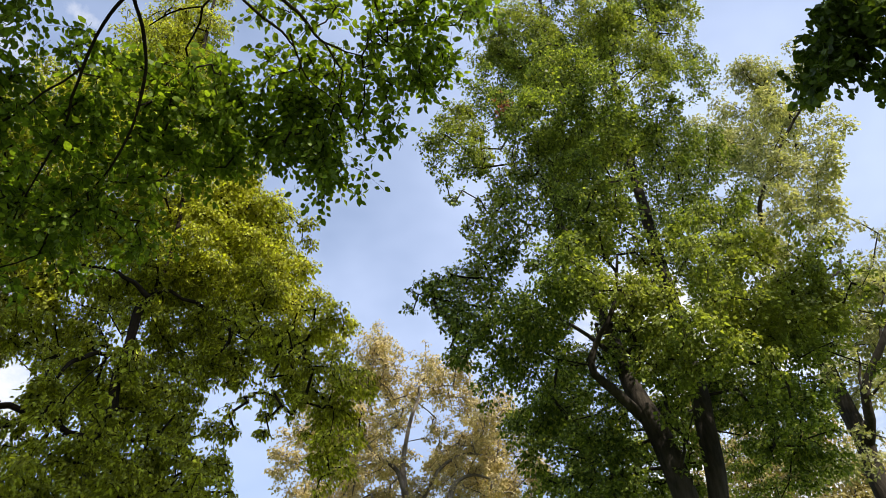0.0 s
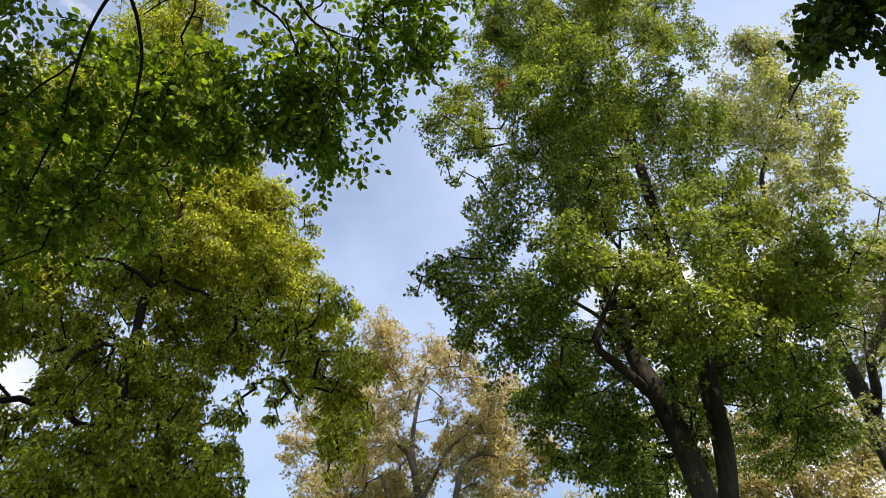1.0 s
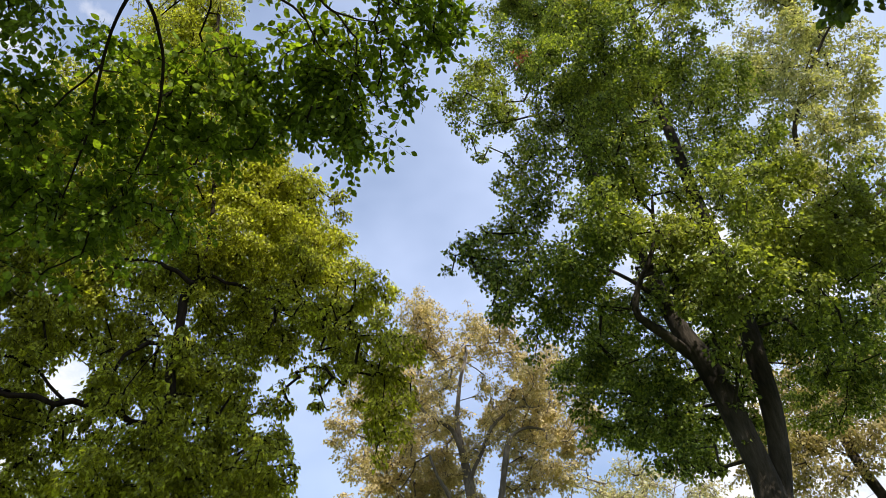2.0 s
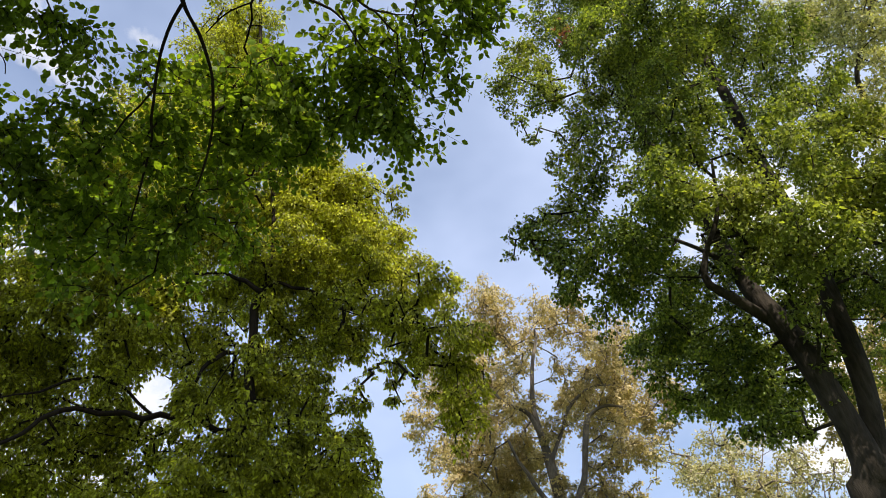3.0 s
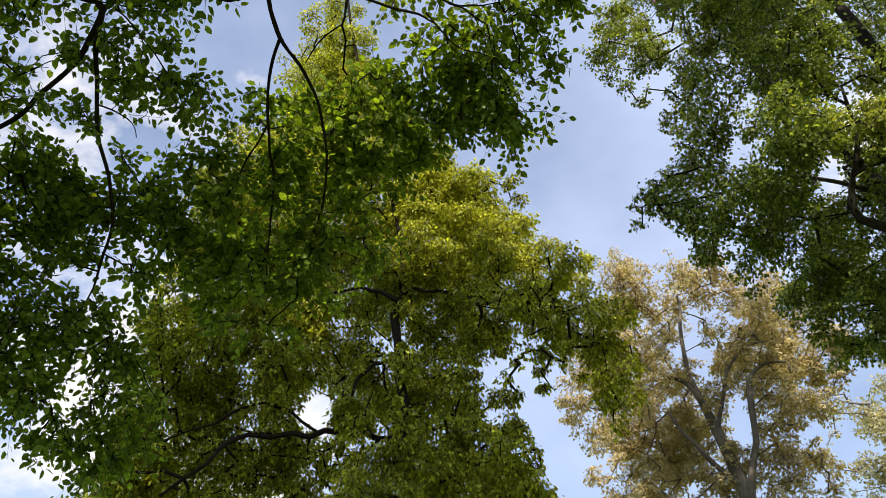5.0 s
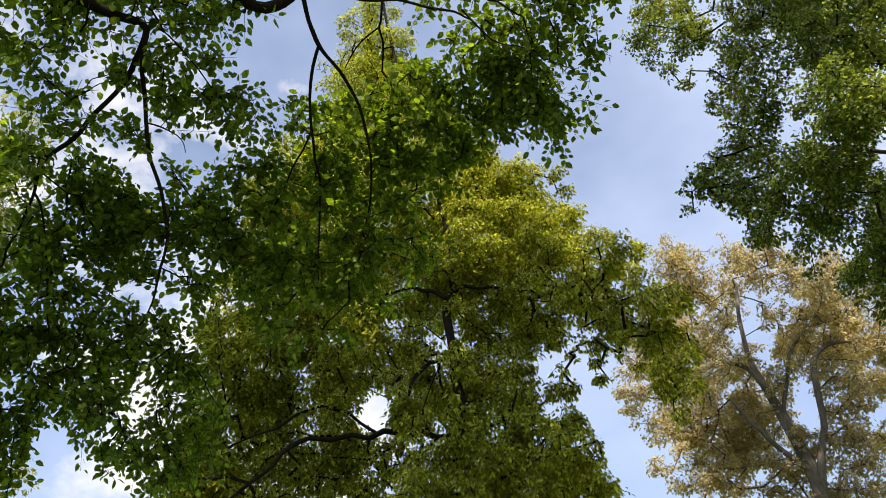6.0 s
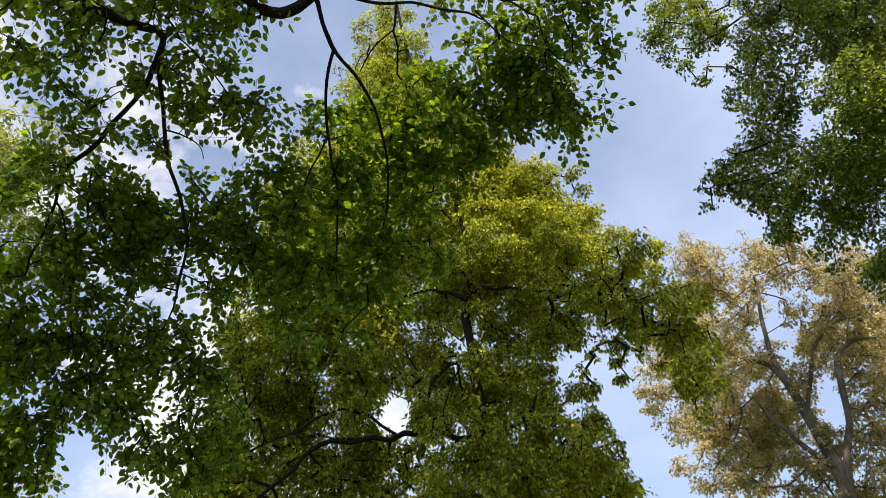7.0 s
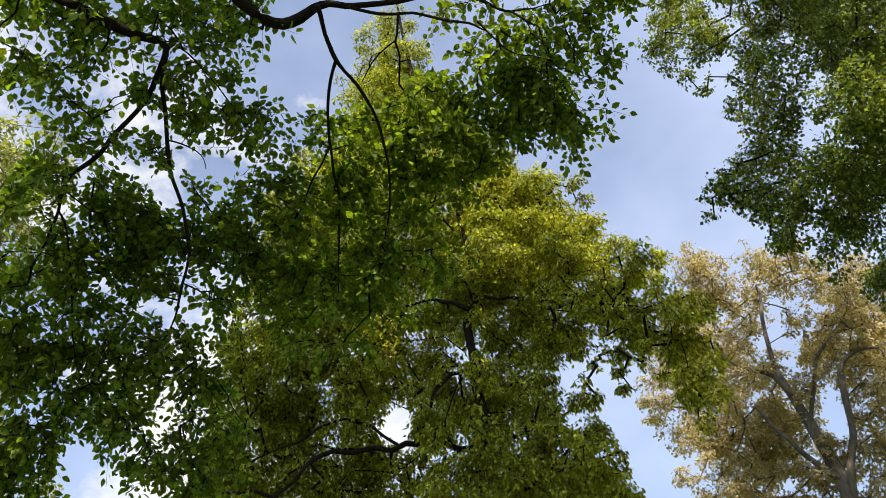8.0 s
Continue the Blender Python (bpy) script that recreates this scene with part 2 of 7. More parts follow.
def grow(rng, lines, tips, step, rise=0.35, sag=0.0, tip_radius=0.004, power=0.5, most=0.024):
    """Joins every tip to the nearest wood, and returns the twigs and the way each tip points."""
    wood = np.vstack([l[:, :3] for l in lines])
    n0 = len(wood)
    cap = n0 + len(tips) * 14
    pos = np.zeros((cap, 3))
    pos[:n0] = wood
    parent = np.full(cap, -1)
    count = n0
    coarse = wood[::3]
    far = np.array([np.min(((coarse - t) ** 2).sum(1)) for t in tips])
    end_node = np.zeros(len(tips), int)
    for k in np.argsort(far):
        t = tips[k]
        off = t - pos[:count]
        d = np.sqrt((off**2).sum(1)) + 1e-6
        best = int(np.argmin(d * (1 + rise * np.maximum(0, -off[:, 2] / d))))
        a, length = pos[best], d[best]
        n = int(min(12, max(1, round(length / step))))
        u = np.arange(1, n + 1) / n
        path = a + (t - a) * u[:, None]
        bend = rng.normal(size=3) * 0.10 * length
        bend[2] += (0.10 - sag) * length
        path += bend * (u * (1 - u) * 2)[:, None]
        path[:-1] += rng.normal(size=(n - 1, 3)) * 0.03 * min(length, 1.0)
        pos[count:count + n] = path
        parent[count] = best
        parent[count + 1:count + n] = np.arange(count, count + n - 1)
        count += n
        end_node[k] = count - 1
    load = np.zeros(count)
    load[end_node] += 1
    for i in range(count - 1, n0 - 1, -1):
        load[parent[i]] += load[i]
    child = np.arange(n0, count)
    par = parent[child]
    radius = np.minimum(tip_radius * np.maximum(load, 1) ** power, most)
    r_end, r_start = radius[child], np.where(par < n0, radius[child] * 1.15, np.minimum(radius[par], radius[child] * 1.3))
    way = unit(pos[end_node] - pos[parent[end_node]])
    return pos[par], pos[child], r_start, r_end, way


def leaf_template(width, fold, curl, fine):
    """A leaf one long along x, as wide as given, folded on its rib. fine None: the plainest blade, for crowns far off."""
    if fine is None:
        v = [(0.05, -width * 0.35, 0), (1, -width * 0.05, -curl), (0.4, width * 0.55, fold)]
        return np.array(v), np.array([(0, 1, 2)]), None
    if fine:
        v = [(0, 0, 0), (0.33, 0, 0), (0.70, 0, -curl * 0.5), (1, 0, -curl),
             (0.30, width / 2, fold), (0.68, width * 0.42, fold * 0.6 - curl * 0.5), (0.30, -width / 2, fold), (0.68, -width * 0.42, fold * 0.6 - curl * 0.5)]
        return np.array(v), np.array([(0, 1, 4), (0, 6, 1), (2, 3, 5), (2, 7, 3)]), np.array([(1, 2, 5, 4), (6, 7, 2, 1)])
    v = [(0, 0, 0), (0.42, width / 2, fold), (1, 0, -curl), (0.42, -width / 2, fold)]
    return np.array(v), None, np.array([(0, 1, 2, 3)])


def leaf_poses(rng, tips, way, each, reach, breadth, thick, droop, size, flat, hang=0.5, spin=0.35, size_spread=0.22, ordered=False):
    """Places, axes and sizes of the leaves on flat sprays behind the tips."""
    n = len(tips)
    way = unit(way + np.array([0, 0, -droop]) + rng.normal(size=(n, 3)) * 0.25)
    rough_up = unit(np.array([0, 0, 1.0]) * flat + rng.normal(size=(n, 3)) * 0.45)
    side = unit(np.cross(way, rough_up))
    up = np.cross(side, way)
    k = np.repeat(np.arange(n), each)
    m = len(k)
    along = rng.random(m)
    across = rng.uniform(-1, 1, m) * (1.05 - 0.6 * along)
    if ordered:
        rank = np.tile(np.arange(each), n)
        along = (rank + rng.uniform(-0.3, 0.3, m)) / each
        across = np.where(rank % 2 == 0, 1.0, -1.0) * (0.12 + 0.10 * rng.random(m))
    scale = np.repeat(rng.uniform(0.7, 1.3, n), each)
    place = tips[k] + way[k] * ((along - 0.45) * reach * scale)[:, None] + side[k] * (across * breadth * scale)[:, None]
    place += up[k] * rng.normal(size=m)[:, None] * thick
    place[:, 2] -= droop * 0.35 * reach * along**2 + 0.25 * breadth * across**2
    axis = unit(way[k] * 0.55 + side[k] * np.sign(across)[:, None] * 0.6 + np.array([0, 0, -hang]) + rng.normal(size=(m, 3)) * spin)
    normal = up[k] + rng.normal(size=(m, 3)) * (0.35 + hang * 0.7)
    normal = unit(normal - (normal * axis).sum(1, keepdims=True) * axis)
    length = size * np.clip(rng.normal(1, size_spread, m), 0.5, 1.6)
    stems = (tips - way * (0.45 * reach * scale[::each])[:, None], tips + way * (0.5 * reach * scale[::each])[:, None])
    stems[1][:, 2] -= droop * 0.3 * reach
    return (place, axis, normal, length), stems


def tuft_places(rng, lobes, radius, fill):
    """Centres, radii and outward ways of the leafy tufts that make up the rounded masses of a crown."""
    centres, radii, outward = [], [], []
    for x, y, z, r in lobes:
        mean = min(radius, 0.62 * r)
        n = max(2, int(round(fill * (r / mean) ** 2)))
        d = unit(rng.normal(size=(n, 3)))
        u = 1.08 * rng.random(n) ** 0.36
        t = mean * rng.uniform(0.7, 1.35, n) * (1.35 - 0.75 * u)
        q = d * (r * 0.92 * u)[:, None]
        q[:, 2] *= 0.88
        centres.append(np.array([x, y, z]) + q)
        radii.append(t)
        outward.append(d)
    return np.vstack(centres), np.concatenate(radii), np.vstack(outward)


def tuft_leaves(rng, centres, radii, outward, size, cover, hang, squash=0.72, spin=0.42):
    """Leaves shingled over the domes of the tufts, closer on top than below, hanging outwards."""
    count = np.maximum(6, (cover * (radii / size) ** 2 * 14.0 * rng.uniform(0.6, 1.25, len(radii))).astype(int))
    k = np.repeat(np.arange(len(radii)), count)
    m = len(k)
    d = unit(rng.normal(size=(m, 3)) + 0.35 * outward[k])
    d[:, 2] = np.where((d[:, 2] < -0.25) & (rng.random(m) < 0.7), -d[:, 2], d[:, 2])
    lump_way = unit(rng.normal(size=(len(radii), 3)))
    phase = rng.random(len(radii)) * 6.28
    lump = 1 + 0.28 * np.sin(5.0 * (d * lump_way[k]).sum(1) + phase[k])
    depth = 1 - 0.55 * rng.random(m) ** 1.6
    place = centres[k] + d * np.array([1, 1, squash]) * (radii[k] * lump * depth)[:, None]
    place[:, 2] -= 0.30 * radii[k] * (d[:, 0] ** 2 + d[:, 1] ** 2)
    place += rng.normal(size=(m, 3)) * 0.06 * radii[k][:, None]
    level = d * np.array([1, 1, 0])
    axis = unit(level * 0.7 + np.array([0, 0, -hang]) + rng.normal(size=(m, 3)) * spin)
    normal = 0.45 * d + np.array([0, 0, 0.6]) + rng.normal(size=(m, 3)) * spin
    normal = unit(normal - (normal * axis).sum(1, keepdims=True) * axis)
    length = size * np.clip(rng.normal(1, 0.2, m), 0.5, 1.5)
    return place, axis, normal, length


def leaf_mesh(places, axes, normals, lengths, template, material):
    v, tris, quads = template
    cross = np.cross(normals, axes)
    local = lengths[:, None, None] * v[None]
    verts = places[:, None] + local[..., 0:1] * axes[:, None] + local[..., 1:2] * cross[:, None] + local[..., 2:3] * normals[:, None]
    base = (np.arange(len(places)) * len(v))[:, None, None]
    faces = []
    if quads is not None:
        faces.append((quads[None] + base).reshape(-1, 4))
    if tris is not None:
        faces.insert(0, (tris[None] + base).reshape(-1, 3))
    return mesh_from("leaves", verts.reshape(-1, 3), faces, material)


def planted(name, at, label, category="tree"):
    root = new(name)
    root.location = (at[0], at[1], 0)
    return tagged(root, label, category, "park trees")


def rooted(first, base, flare):
    """Carries a trunk from the ground up to its first known row."""
    x, y, z, r = first
    bx, by = base
    mid = ((bx * 0.45 + x * 0.55), (by * 0.45 + y * 0.55), z * 0.55, r * 1.12)
    return [(bx, by, -0.15, r * flare * 1.25), (bx, by, 0.35, r * flare), (bx + (x - bx) * 0.15, by + (y - by) * 0.15, z * 0.2, r * 1.25), mid]


def crowned(root, seed, bark, limbs, lobes, leaf_material_, template, per_area, spread, each, reach, breadth, thick, droop, size, flat, hang=0.5,
            rise=0.35, sag=0.0, step=0.45, shell=2.4, twig=0.004, power=0.5, most=0.024, spin=0.35, ordered=False, singles=None, upper=None, clump=1.0, tuft=None):
    """Boughs, twigs and foliage of one tree. limbs: rows of (part name, rows, sides) and, for a branch, the number of
    the limb that bears it. upper: (lobes, per_area, each, size) of an unseen higher crown, added to shade what hangs
    below.
    tuft: (radius, fill, cover) of the leafy tufts, where the crown is made of those instead of flat sprays.
    singles: (low corner, high corner, material) of the stretch where leaves are objects of their own."""
    rng = np.random.default_rng(seed)
    lines, made = [], []
    for part_name, rows, sides, *bearer in limbs:
        me, line = bough(rows, rng, bark, sides)
        made.append(part(part_name, me, made[bearer[0]] if bearer else root))
        lines.append(line)
    if tuft:
        tips, tuft_radii, tuft_out = tuft_places(rng, lobes, tuft[0], tuft[1])
    else:
        tips = spray_places(rng, lobes, per_area, spread, shell, clump)
    first = len(tips)
    if upper:
        tips = np.vstack([tips, spray_places(rng, upper[0], upper[1], spread * 2, shell)])
    a, b, r0, r1, way = grow(rng, lines, tips, step, rise, sag, twig, power, most)
    if tuft:
        poses = tuft_leaves(rng, tips[:first], tuft_radii, tuft_out, size, tuft[2], hang, spin=spin)
        k = np.repeat(np.arange(first), 3)
        stalk = unit(rng.normal(size=(len(k), 3)) + np.array([0, 0, 0.3])) * (tuft_radii[k] * 0.85)[:, None]
        a, b = np.vstack([a, tips[k]]), np.vstack([b, tips[k] + stalk])
        r0, r1 = np.concatenate([r0, np.full(len(k), twig)]), np.concatenate([r1, np.full(len(k), twig * 0.5)])
    else:
        poses, stems = leaf_poses(rng, tips[:first], way[:first], each, reach, breadth, thick, droop, size, flat, hang, spin, ordered=ordered)
    if ordered:
        n = len(stems[0])
        a, b = np.vstack([a, stems[0]]), np.vstack([b, stems[1]])
        r0, r1 = np.concatenate([r0, np.full(n, twig)]), np.concatenate([r1, np.full(n, twig * 0.6)])
    part("twig_growth", rods(a, b, r0, r1, bark), root, kind="stuff")
    if singles:
        low, high, single_material = singles
        inside = np.where(((poses[0] > low) & (poses[0] < high)).all(1))[0]
        chosen = inside[:: max(1, len(inside) // 300)][:300]
        v, tris, quads = template
        blade = mesh_from("leaf", v, [tris, quads], single_material)
        for k in chosen:
            ob = part("leaf", blade, root)
            x, z = poses[1][k], poses[2][k]
            y = np.cross(z, x)
            m = Matrix(np.column_stack([x, y, z]).tolist()).to_4x4() @ Matrix.Diagonal((*[poses[3][k]] * 3, 1))
            ob.matrix_basis = Matrix.Translation(poses[0][k].tolist()) @ m
        keep = np.ones(len(poses[0]), bool)
        keep[chosen] = False
        poses = tuple(p[keep] for p in poses)
    part("foliage", leaf_mesh(*poses, template, leaf_material_), root, kind="stuff")
    # plain leaves of the unseen crown, there to cast shade
    if upper:
        plain, _ = leaf_poses(rng, tips[first:], way[first:], upper[2], reach * 1.6, breadth * 2.2, thick * 2, droop, upper[3], flat, hang)
        part("inner_foliage", leaf_mesh(*plain, leaf_template(0.85, 0.1, 0.1, None), leaf_material_), root, kind="stuff")


# ---- ground ----
def lawn():
    rng = np.random.default_rng(3)
    edge = np.concatenate([-np.geomspace(2500, 2, 40), np.linspace(-1.6, 1.6, 9), np.geomspace(2, 2500, 40)])
    x, y = np.meshgrid(edge, edge, indexing="ij")
    z = 0.04 * np.sin(x * 0.7 + 1) * np.cos(y * 0.6) * np.exp(-(x**2 + y**2) / 6000)
    k = len(edge)
    i, j = np.meshgrid(np.arange(k - 1), np.arange(k - 1), indexing="ij")
    a = i * k + j
    me = mesh_from("ground", np.stack([x, y, z], -1).reshape(-1, 3), [np.stack([a, a + k, a + k + 1, a + 1], -1).reshape(-1, 4)], LAWN, True)
    return tagged(new("ground", me), "level park lawn of mown grass under the trees", "lawn", kind="structure")


lawn()

# ---- twin-stemmed linden ----
R_TOP = [(2.2, 9.4, 20.6, 1.34), (4.4, 9.9, 21.7, 1.78), (5.2, 8.6, 18.8, 1.03), (3.3, 8.1, 23, 1.8), (4.8, 7.4, 21.9, 1.47), (0.9, 9.2, 16.6, 0.91), (0.2, 8.8, 14.4, 0.55), (1.8, 7.8, 13.6, 1.12), (3.5, 8.5, 14.9, 1.26), (5.3, 9.9, 16.6, 1.04), (2.4, 11.3, 22.1, 1.57), (4.2, 7.2, 23.5, 1.39)]
R_MID = [(1.2, 8.7, 12.3, 0.72), (1.8, 7.4, 10.5, 0.91), (2.7, 8, 11.1, 0.58), (3.9, 7.9, 11, 0.44), (4.8, 9.2, 12.9, 0.97), (0.7, 8.8, 10.7, 0.58), (-0.1, 8.4, 9.8, 0.39), (1.3, 7.5, 8.9, 0.74), (2.2, 7.7, 9.4, 0.64), (3.4, 6.8, 8.7, 0.55), (4.5, 7.6, 9.6, 0.84), (6.5, 9.1, 11.3, 0.55), (3.4, 11.5, 17.5, 1.47), (5.2, 11.7, 17, 1.34), (3.9, 7.5, 8.6, 0.73)]
R_LOW = [(0.4, 8, 8.6, 0.43), (1.2, 8.7, 8.8, 0.63), (4.1, 7.6, 8.2, 0.73), (5.6, 8.8, 9.4, 0.72), (1.7, 10.7, 9.2, 0.64), (2.7, 11.7, 9.3, 0.42), (4.8, 9.2, 8.4, 0.65), (5.9, 10.4, 8.9, 0.47), (3.1, 7, 7.8, 0.51), (3.5, 9.6, 10.4, 0.4), (0.9, 9.6, 9, 0.45), (2.5, 12.1, 11, 0.69), (2, 11, 8.3, 0.39), (4, 13, 9.4, 0.46), (5.5, 12.4, 9.3, 0.52)]
R_BACK = [(2.3, 11.8, 10.8, 0.45), (1.5, 11.9, 10, 0.39), (2.7, 12.1, 10, 0.44), (3.6, 12.3, 9.9, 0.41), (4.3, 11.6, 10.2, 0.38), (5, 10.9, 9.7, 0.43), (1.8, 11.9, 8.8, 0.41), (3, 12.4, 8.9, 0.44), (6.2, 10.8, 10.1, 0.56), (5.3, 10.8, 12.6, 0.72), (3.3, 10.7, 10.8, 0.59), (4.3, 11.2, 11.2, 0.57), (4.3, 12.1, 9.5, 0.27), (4.3, 12.1, 8.8, 0.26), (4.3, 12, 10, 0.27), (3, 11.2, 9.9, 0.3), (5.1, 10.4, 9.5, 0.42), (5.5, 11.1, 9, 0.43)]
R_FILL = [(1.4, 9.9, 20.1, 0.86), (2.6, 8.4, 16.5, 1.03), (4.4, 8.5, 17.1, 0.94), (5.6, 8.7, 17.4, 0.63), (1.2, 9.5, 22.4, 0.76), (5.6, 8.3, 20.3, 0.94), (2.5, 7.4, 11.5, 0.75), (1.5, 8.3, 12.8, 0.67), (2.9, 7.9, 10.2, 0.32), (3.9, 7.4, 10.1, 0.66), (4.7, 7.5, 8.6, 0.62), (0.8, 9.2, 14.8, 0.48), (1.7, 7, 9.1, 0.58), (0.9, 8.4, 10.9, 0.46), (0, 9, 15.1, 0.36), (5.2, 9, 14.4, 0.73), (4.9, 7.8, 9.6, 0.54), (4.1, 7.8, 13.2, 0.56)]
R_VEIL = [(0.3, 8.2, 9.2, 0.33), (0.9, 7.9, 9, 0.48), (1.5, 8.7, 9.2, 0.38), (2.1, 9.8, 9.6, 0.34), (3.2, 9.5, 10.1, 0.35), (2.9, 9.2, 10.5, 0.39), (2.6, 7.9, 8.2, 0.2), (3, 7.4, 8.2, 0.31), (3.7, 8.3, 18.7, 1), (2.2, 8.5, 18.9, 0.79), (0.5, 9, 15.2, 0.44), (0.6, 9, 14.2, 0.39), (0.4, 9.1, 15.9, 0.35), (3.6, 8.2, 10.8, 0.34), (2.6, 8.8, 9, 0.23), (2.6, 8.8, 9.6, 0.31), (2.8, 8.8, 9.8, 0.27)]
R_CORE = [(2.8, 10.4, 16, 0.93), (2.5, 10.1, 12.7, 0.9), (3.9, 10.5, 12.6, 0.58), (4.9, 10.1, 11.9, 0.56), (1.8, 10.2, 11.2, 0.63), (5.6, 9.7, 10.7, 0.86), (2.6, 10.5, 19.9, 0.94), (5.4, 10.7, 10, 0.76), (2.3, 11, 10.7, 0.53)]
R_EDGE_A = [(-0.4, 8.6, 14.4, 0.22), (-0.2, 8.8, 13.8, 0.22), (0, 8.8, 13.3, 0.17), (0.1, 8.6, 15.4, 0.31), (-0.5, 8.4, 9.6, 0.11), (-0.4, 8.2, 9.8, 0.14), (-0.2, 8.2, 9.9, 0.17), (0, 8.4, 10.2, 0.19), (0, 8.3, 9.2, 0.2), (0.2, 9, 13.1, 0.21), (0.5, 9, 12.3, 0.23), (0.6, 8.9, 11.6, 0.2), (0.8, 8.8, 11.2, 0.23), (0.2, 8.3, 8.6, 0.19), (6.1, 8.8, 18.5, 0.3), (6, 8.6, 19.8, 0.34), (5, 7.3, 9.2, 0.27), (5.2, 7.2, 9.1, 0.28), (5.3, 6.8, 8.7, 0.18), (4.8, 7.5, 9, 0.13), (5.1, 7.5, 8.9, 0.26), (5.3, 7.4, 8.8, 0.22), (5.3, 6.8, 8.4, 0.12), (5, 7.8, 8.9, 0.28)]
R_EDGE_B = [(5.1, 7.4, 8.6, 0.3), (5.8, 7.5, 8.6, 0.13), (5.2, 8.1, 8.8, 0.28), (5, 7.4, 8.1, 0.1), (5.8, 7.9, 8.2, 0.17), (4.8, 7.8, 7.7, 0.22), (4.7, 8.1, 7.6, 0.27), (5.4, 8.8, 7.7, 0.12), (2.61, 7.71, 8.07, 0.14), (3.13, 7.59, 7.98, 0.07), (2.73, 7.83, 7.88, 0.19)]
R_EDGE_C = [(2.97, 7.83, 7.77, 0.18), (2.81, 7.95, 7.68, 0.16), (3.09, 7.86, 7.67, 0.15), (2.93, 8.08, 7.46, 0.18), (3.05, 8.2, 7.22, 0.12)]
R_RIGHT_A = [(1.96, 9.4, 8.13, 0.09), (2.03, 9.38, 7.94, 0.29), (2.27, 9.33, 7.9, 0.26), (2.5, 9.27, 7.74, 0.26), (2.7, 9.21, 7.74, 0.09), (1.81, 9.43, 7.67, 0.13), (1.98, 9.39, 7.53, 0.21), (2.3, 9.32, 7.53, 0.28), (2.53, 9.26, 7.37, 0.22), (1.83, 9.42, 7.36, 0.22), (1.98, 9.39, 7.41, 0.22), (2.33, 9.31, 7.24, 0.22), (2.6, 9.24, 7.2, 0.26), (1.7, 9.45, 7.29, 0.1), (1.86, 9.42, 7.17, 0.2), (2.18, 9.35, 7.11, 0.26), (2.3, 9.32, 7.05, 0.21), (2.45, 9.28, 6.76, 0.22), (2.74, 9.2, 6.82, 0.12), (2.11, 9.37, 6.61, 0.12), (2.33, 9.31, 6.62, 0.21), (2.54, 9.26, 6.67, 0.23), (2.76, 9.2, 6.46, 0.09), (2.54, 9.26, 6.42, 0.2)]
R_RIGHT_B = [(2.77, 9.19, 6.38, 0.09), (3.4, 8.98, 8.41, 0.12), (3.28, 9.02, 8.26, 0.12), (3.4, 9, 8.2, 0.08), (3.3, 9.3, 8.2, 0.15), (3.19, 9.05, 7.67, 0.13), (3.4, 8.98, 7.58, 0.07), (3.26, 9.03, 7.48, 0.2), (3.43, 8.97, 7.34, 0.07), (3.2, 9.1, 7.2, 0.19), (3.4, 9.4, 7.1, 0.16), (3.22, 9.05, 6.73, 0.08)]
R_FRONT_A = [(2.6, 7.5, 9.2, 0.24), (3.2, 7.7, 9.6, 0.1), (2.6, 8, 9.5, 0.17), (2.6, 7.4, 9, 0.24), (3.1, 7.7, 9.4, 0.25), (3.2, 7.4, 9, 0.08), (2.5, 7.5, 8.8, 0.24), (2.9, 7.8, 9.2, 0.25), (3, 7.4, 8.8, 0.24), (2.5, 8.2, 9, 0.08), (2.6, 7.6, 8.6, 0.23), (3, 7.9, 8.8, 0.21), (3, 7.3, 8.3, 0.09), (2.6, 8, 8.6, 0.19), (2.8, 8, 8.7, 0.24), (3, 7.8, 8.5, 0.2), (2.7, 8.1, 8.4, 0.12), (2.9, 7.7, 8.1, 0.23), (3, 7.9, 8.2, 0.18), (2.6, 7.6, 7.7, 0.15), (2.8, 7.7, 7.7, 0.14), (3.4, 8, 8.8, 0.07), (3.2, 8.1, 8.6, 0.07), (3.2, 7.4, 8.1, 0.15)]
R_FRONT_B = [(3.1, 8.3, 8.4, 0.13), (3, 7.4, 7.7, 0.17), (2.9, 7.6, 7.6, 0.15), (3.1, 7.4, 7.6, 0.16), (3.2, 8.1, 7.9, 0.14), (3.1, 7.8, 7.3, 0.08)]
R_BEHIND_A = [(3, 11, 11.3, 0.14), (3.3, 10.9, 11, 0.27), (2.7, 10.4, 10.5, 0.22), (3, 10.4, 10.5, 0.24), (3.2, 10.2, 10.2, 0.23), (2.6, 11, 10.7, 0.24), (2.8, 10.6, 10.2, 0.31), (3.1, 10.7, 10.2, 0.24), (3.5, 11.2, 10.5, 0.25), (2.6, 11, 10.1, 0.16), (2.8, 10.6, 9.8, 0.29), (3.2, 10.6, 9.7, 0.21), (3.5, 10.9, 9.9, 0.25), (3.8, 11, 9.9, 0.15), (3, 10.9, 9.7, 0.26), (3.3, 10.7, 9.6, 0.23), (3.4, 10.3, 9.2, 0.21), (3.7, 10.4, 9.1, 0.1), (2.9, 10.7, 9.2, 0.1), (3.4, 11.1, 9.4, 0.31), (3.4, 10.7, 9.1, 0.22), (3.7, 10.4, 8.8, 0.1), (3.1, 10.4, 8.5, 0.21), (3.4, 10.2, 8.5, 0.2)]
R_BEHIND_B = [(3.8, 10.5, 8.5, 0.14), (3.2, 10.4, 8.3, 0.24), (3.7, 11.1, 8.7, 0.24), (3.7, 10.3, 8.2, 0.16), (3.4, 10.5, 7.9, 0.19), (3.6, 10.1, 7.6, 0.2)]
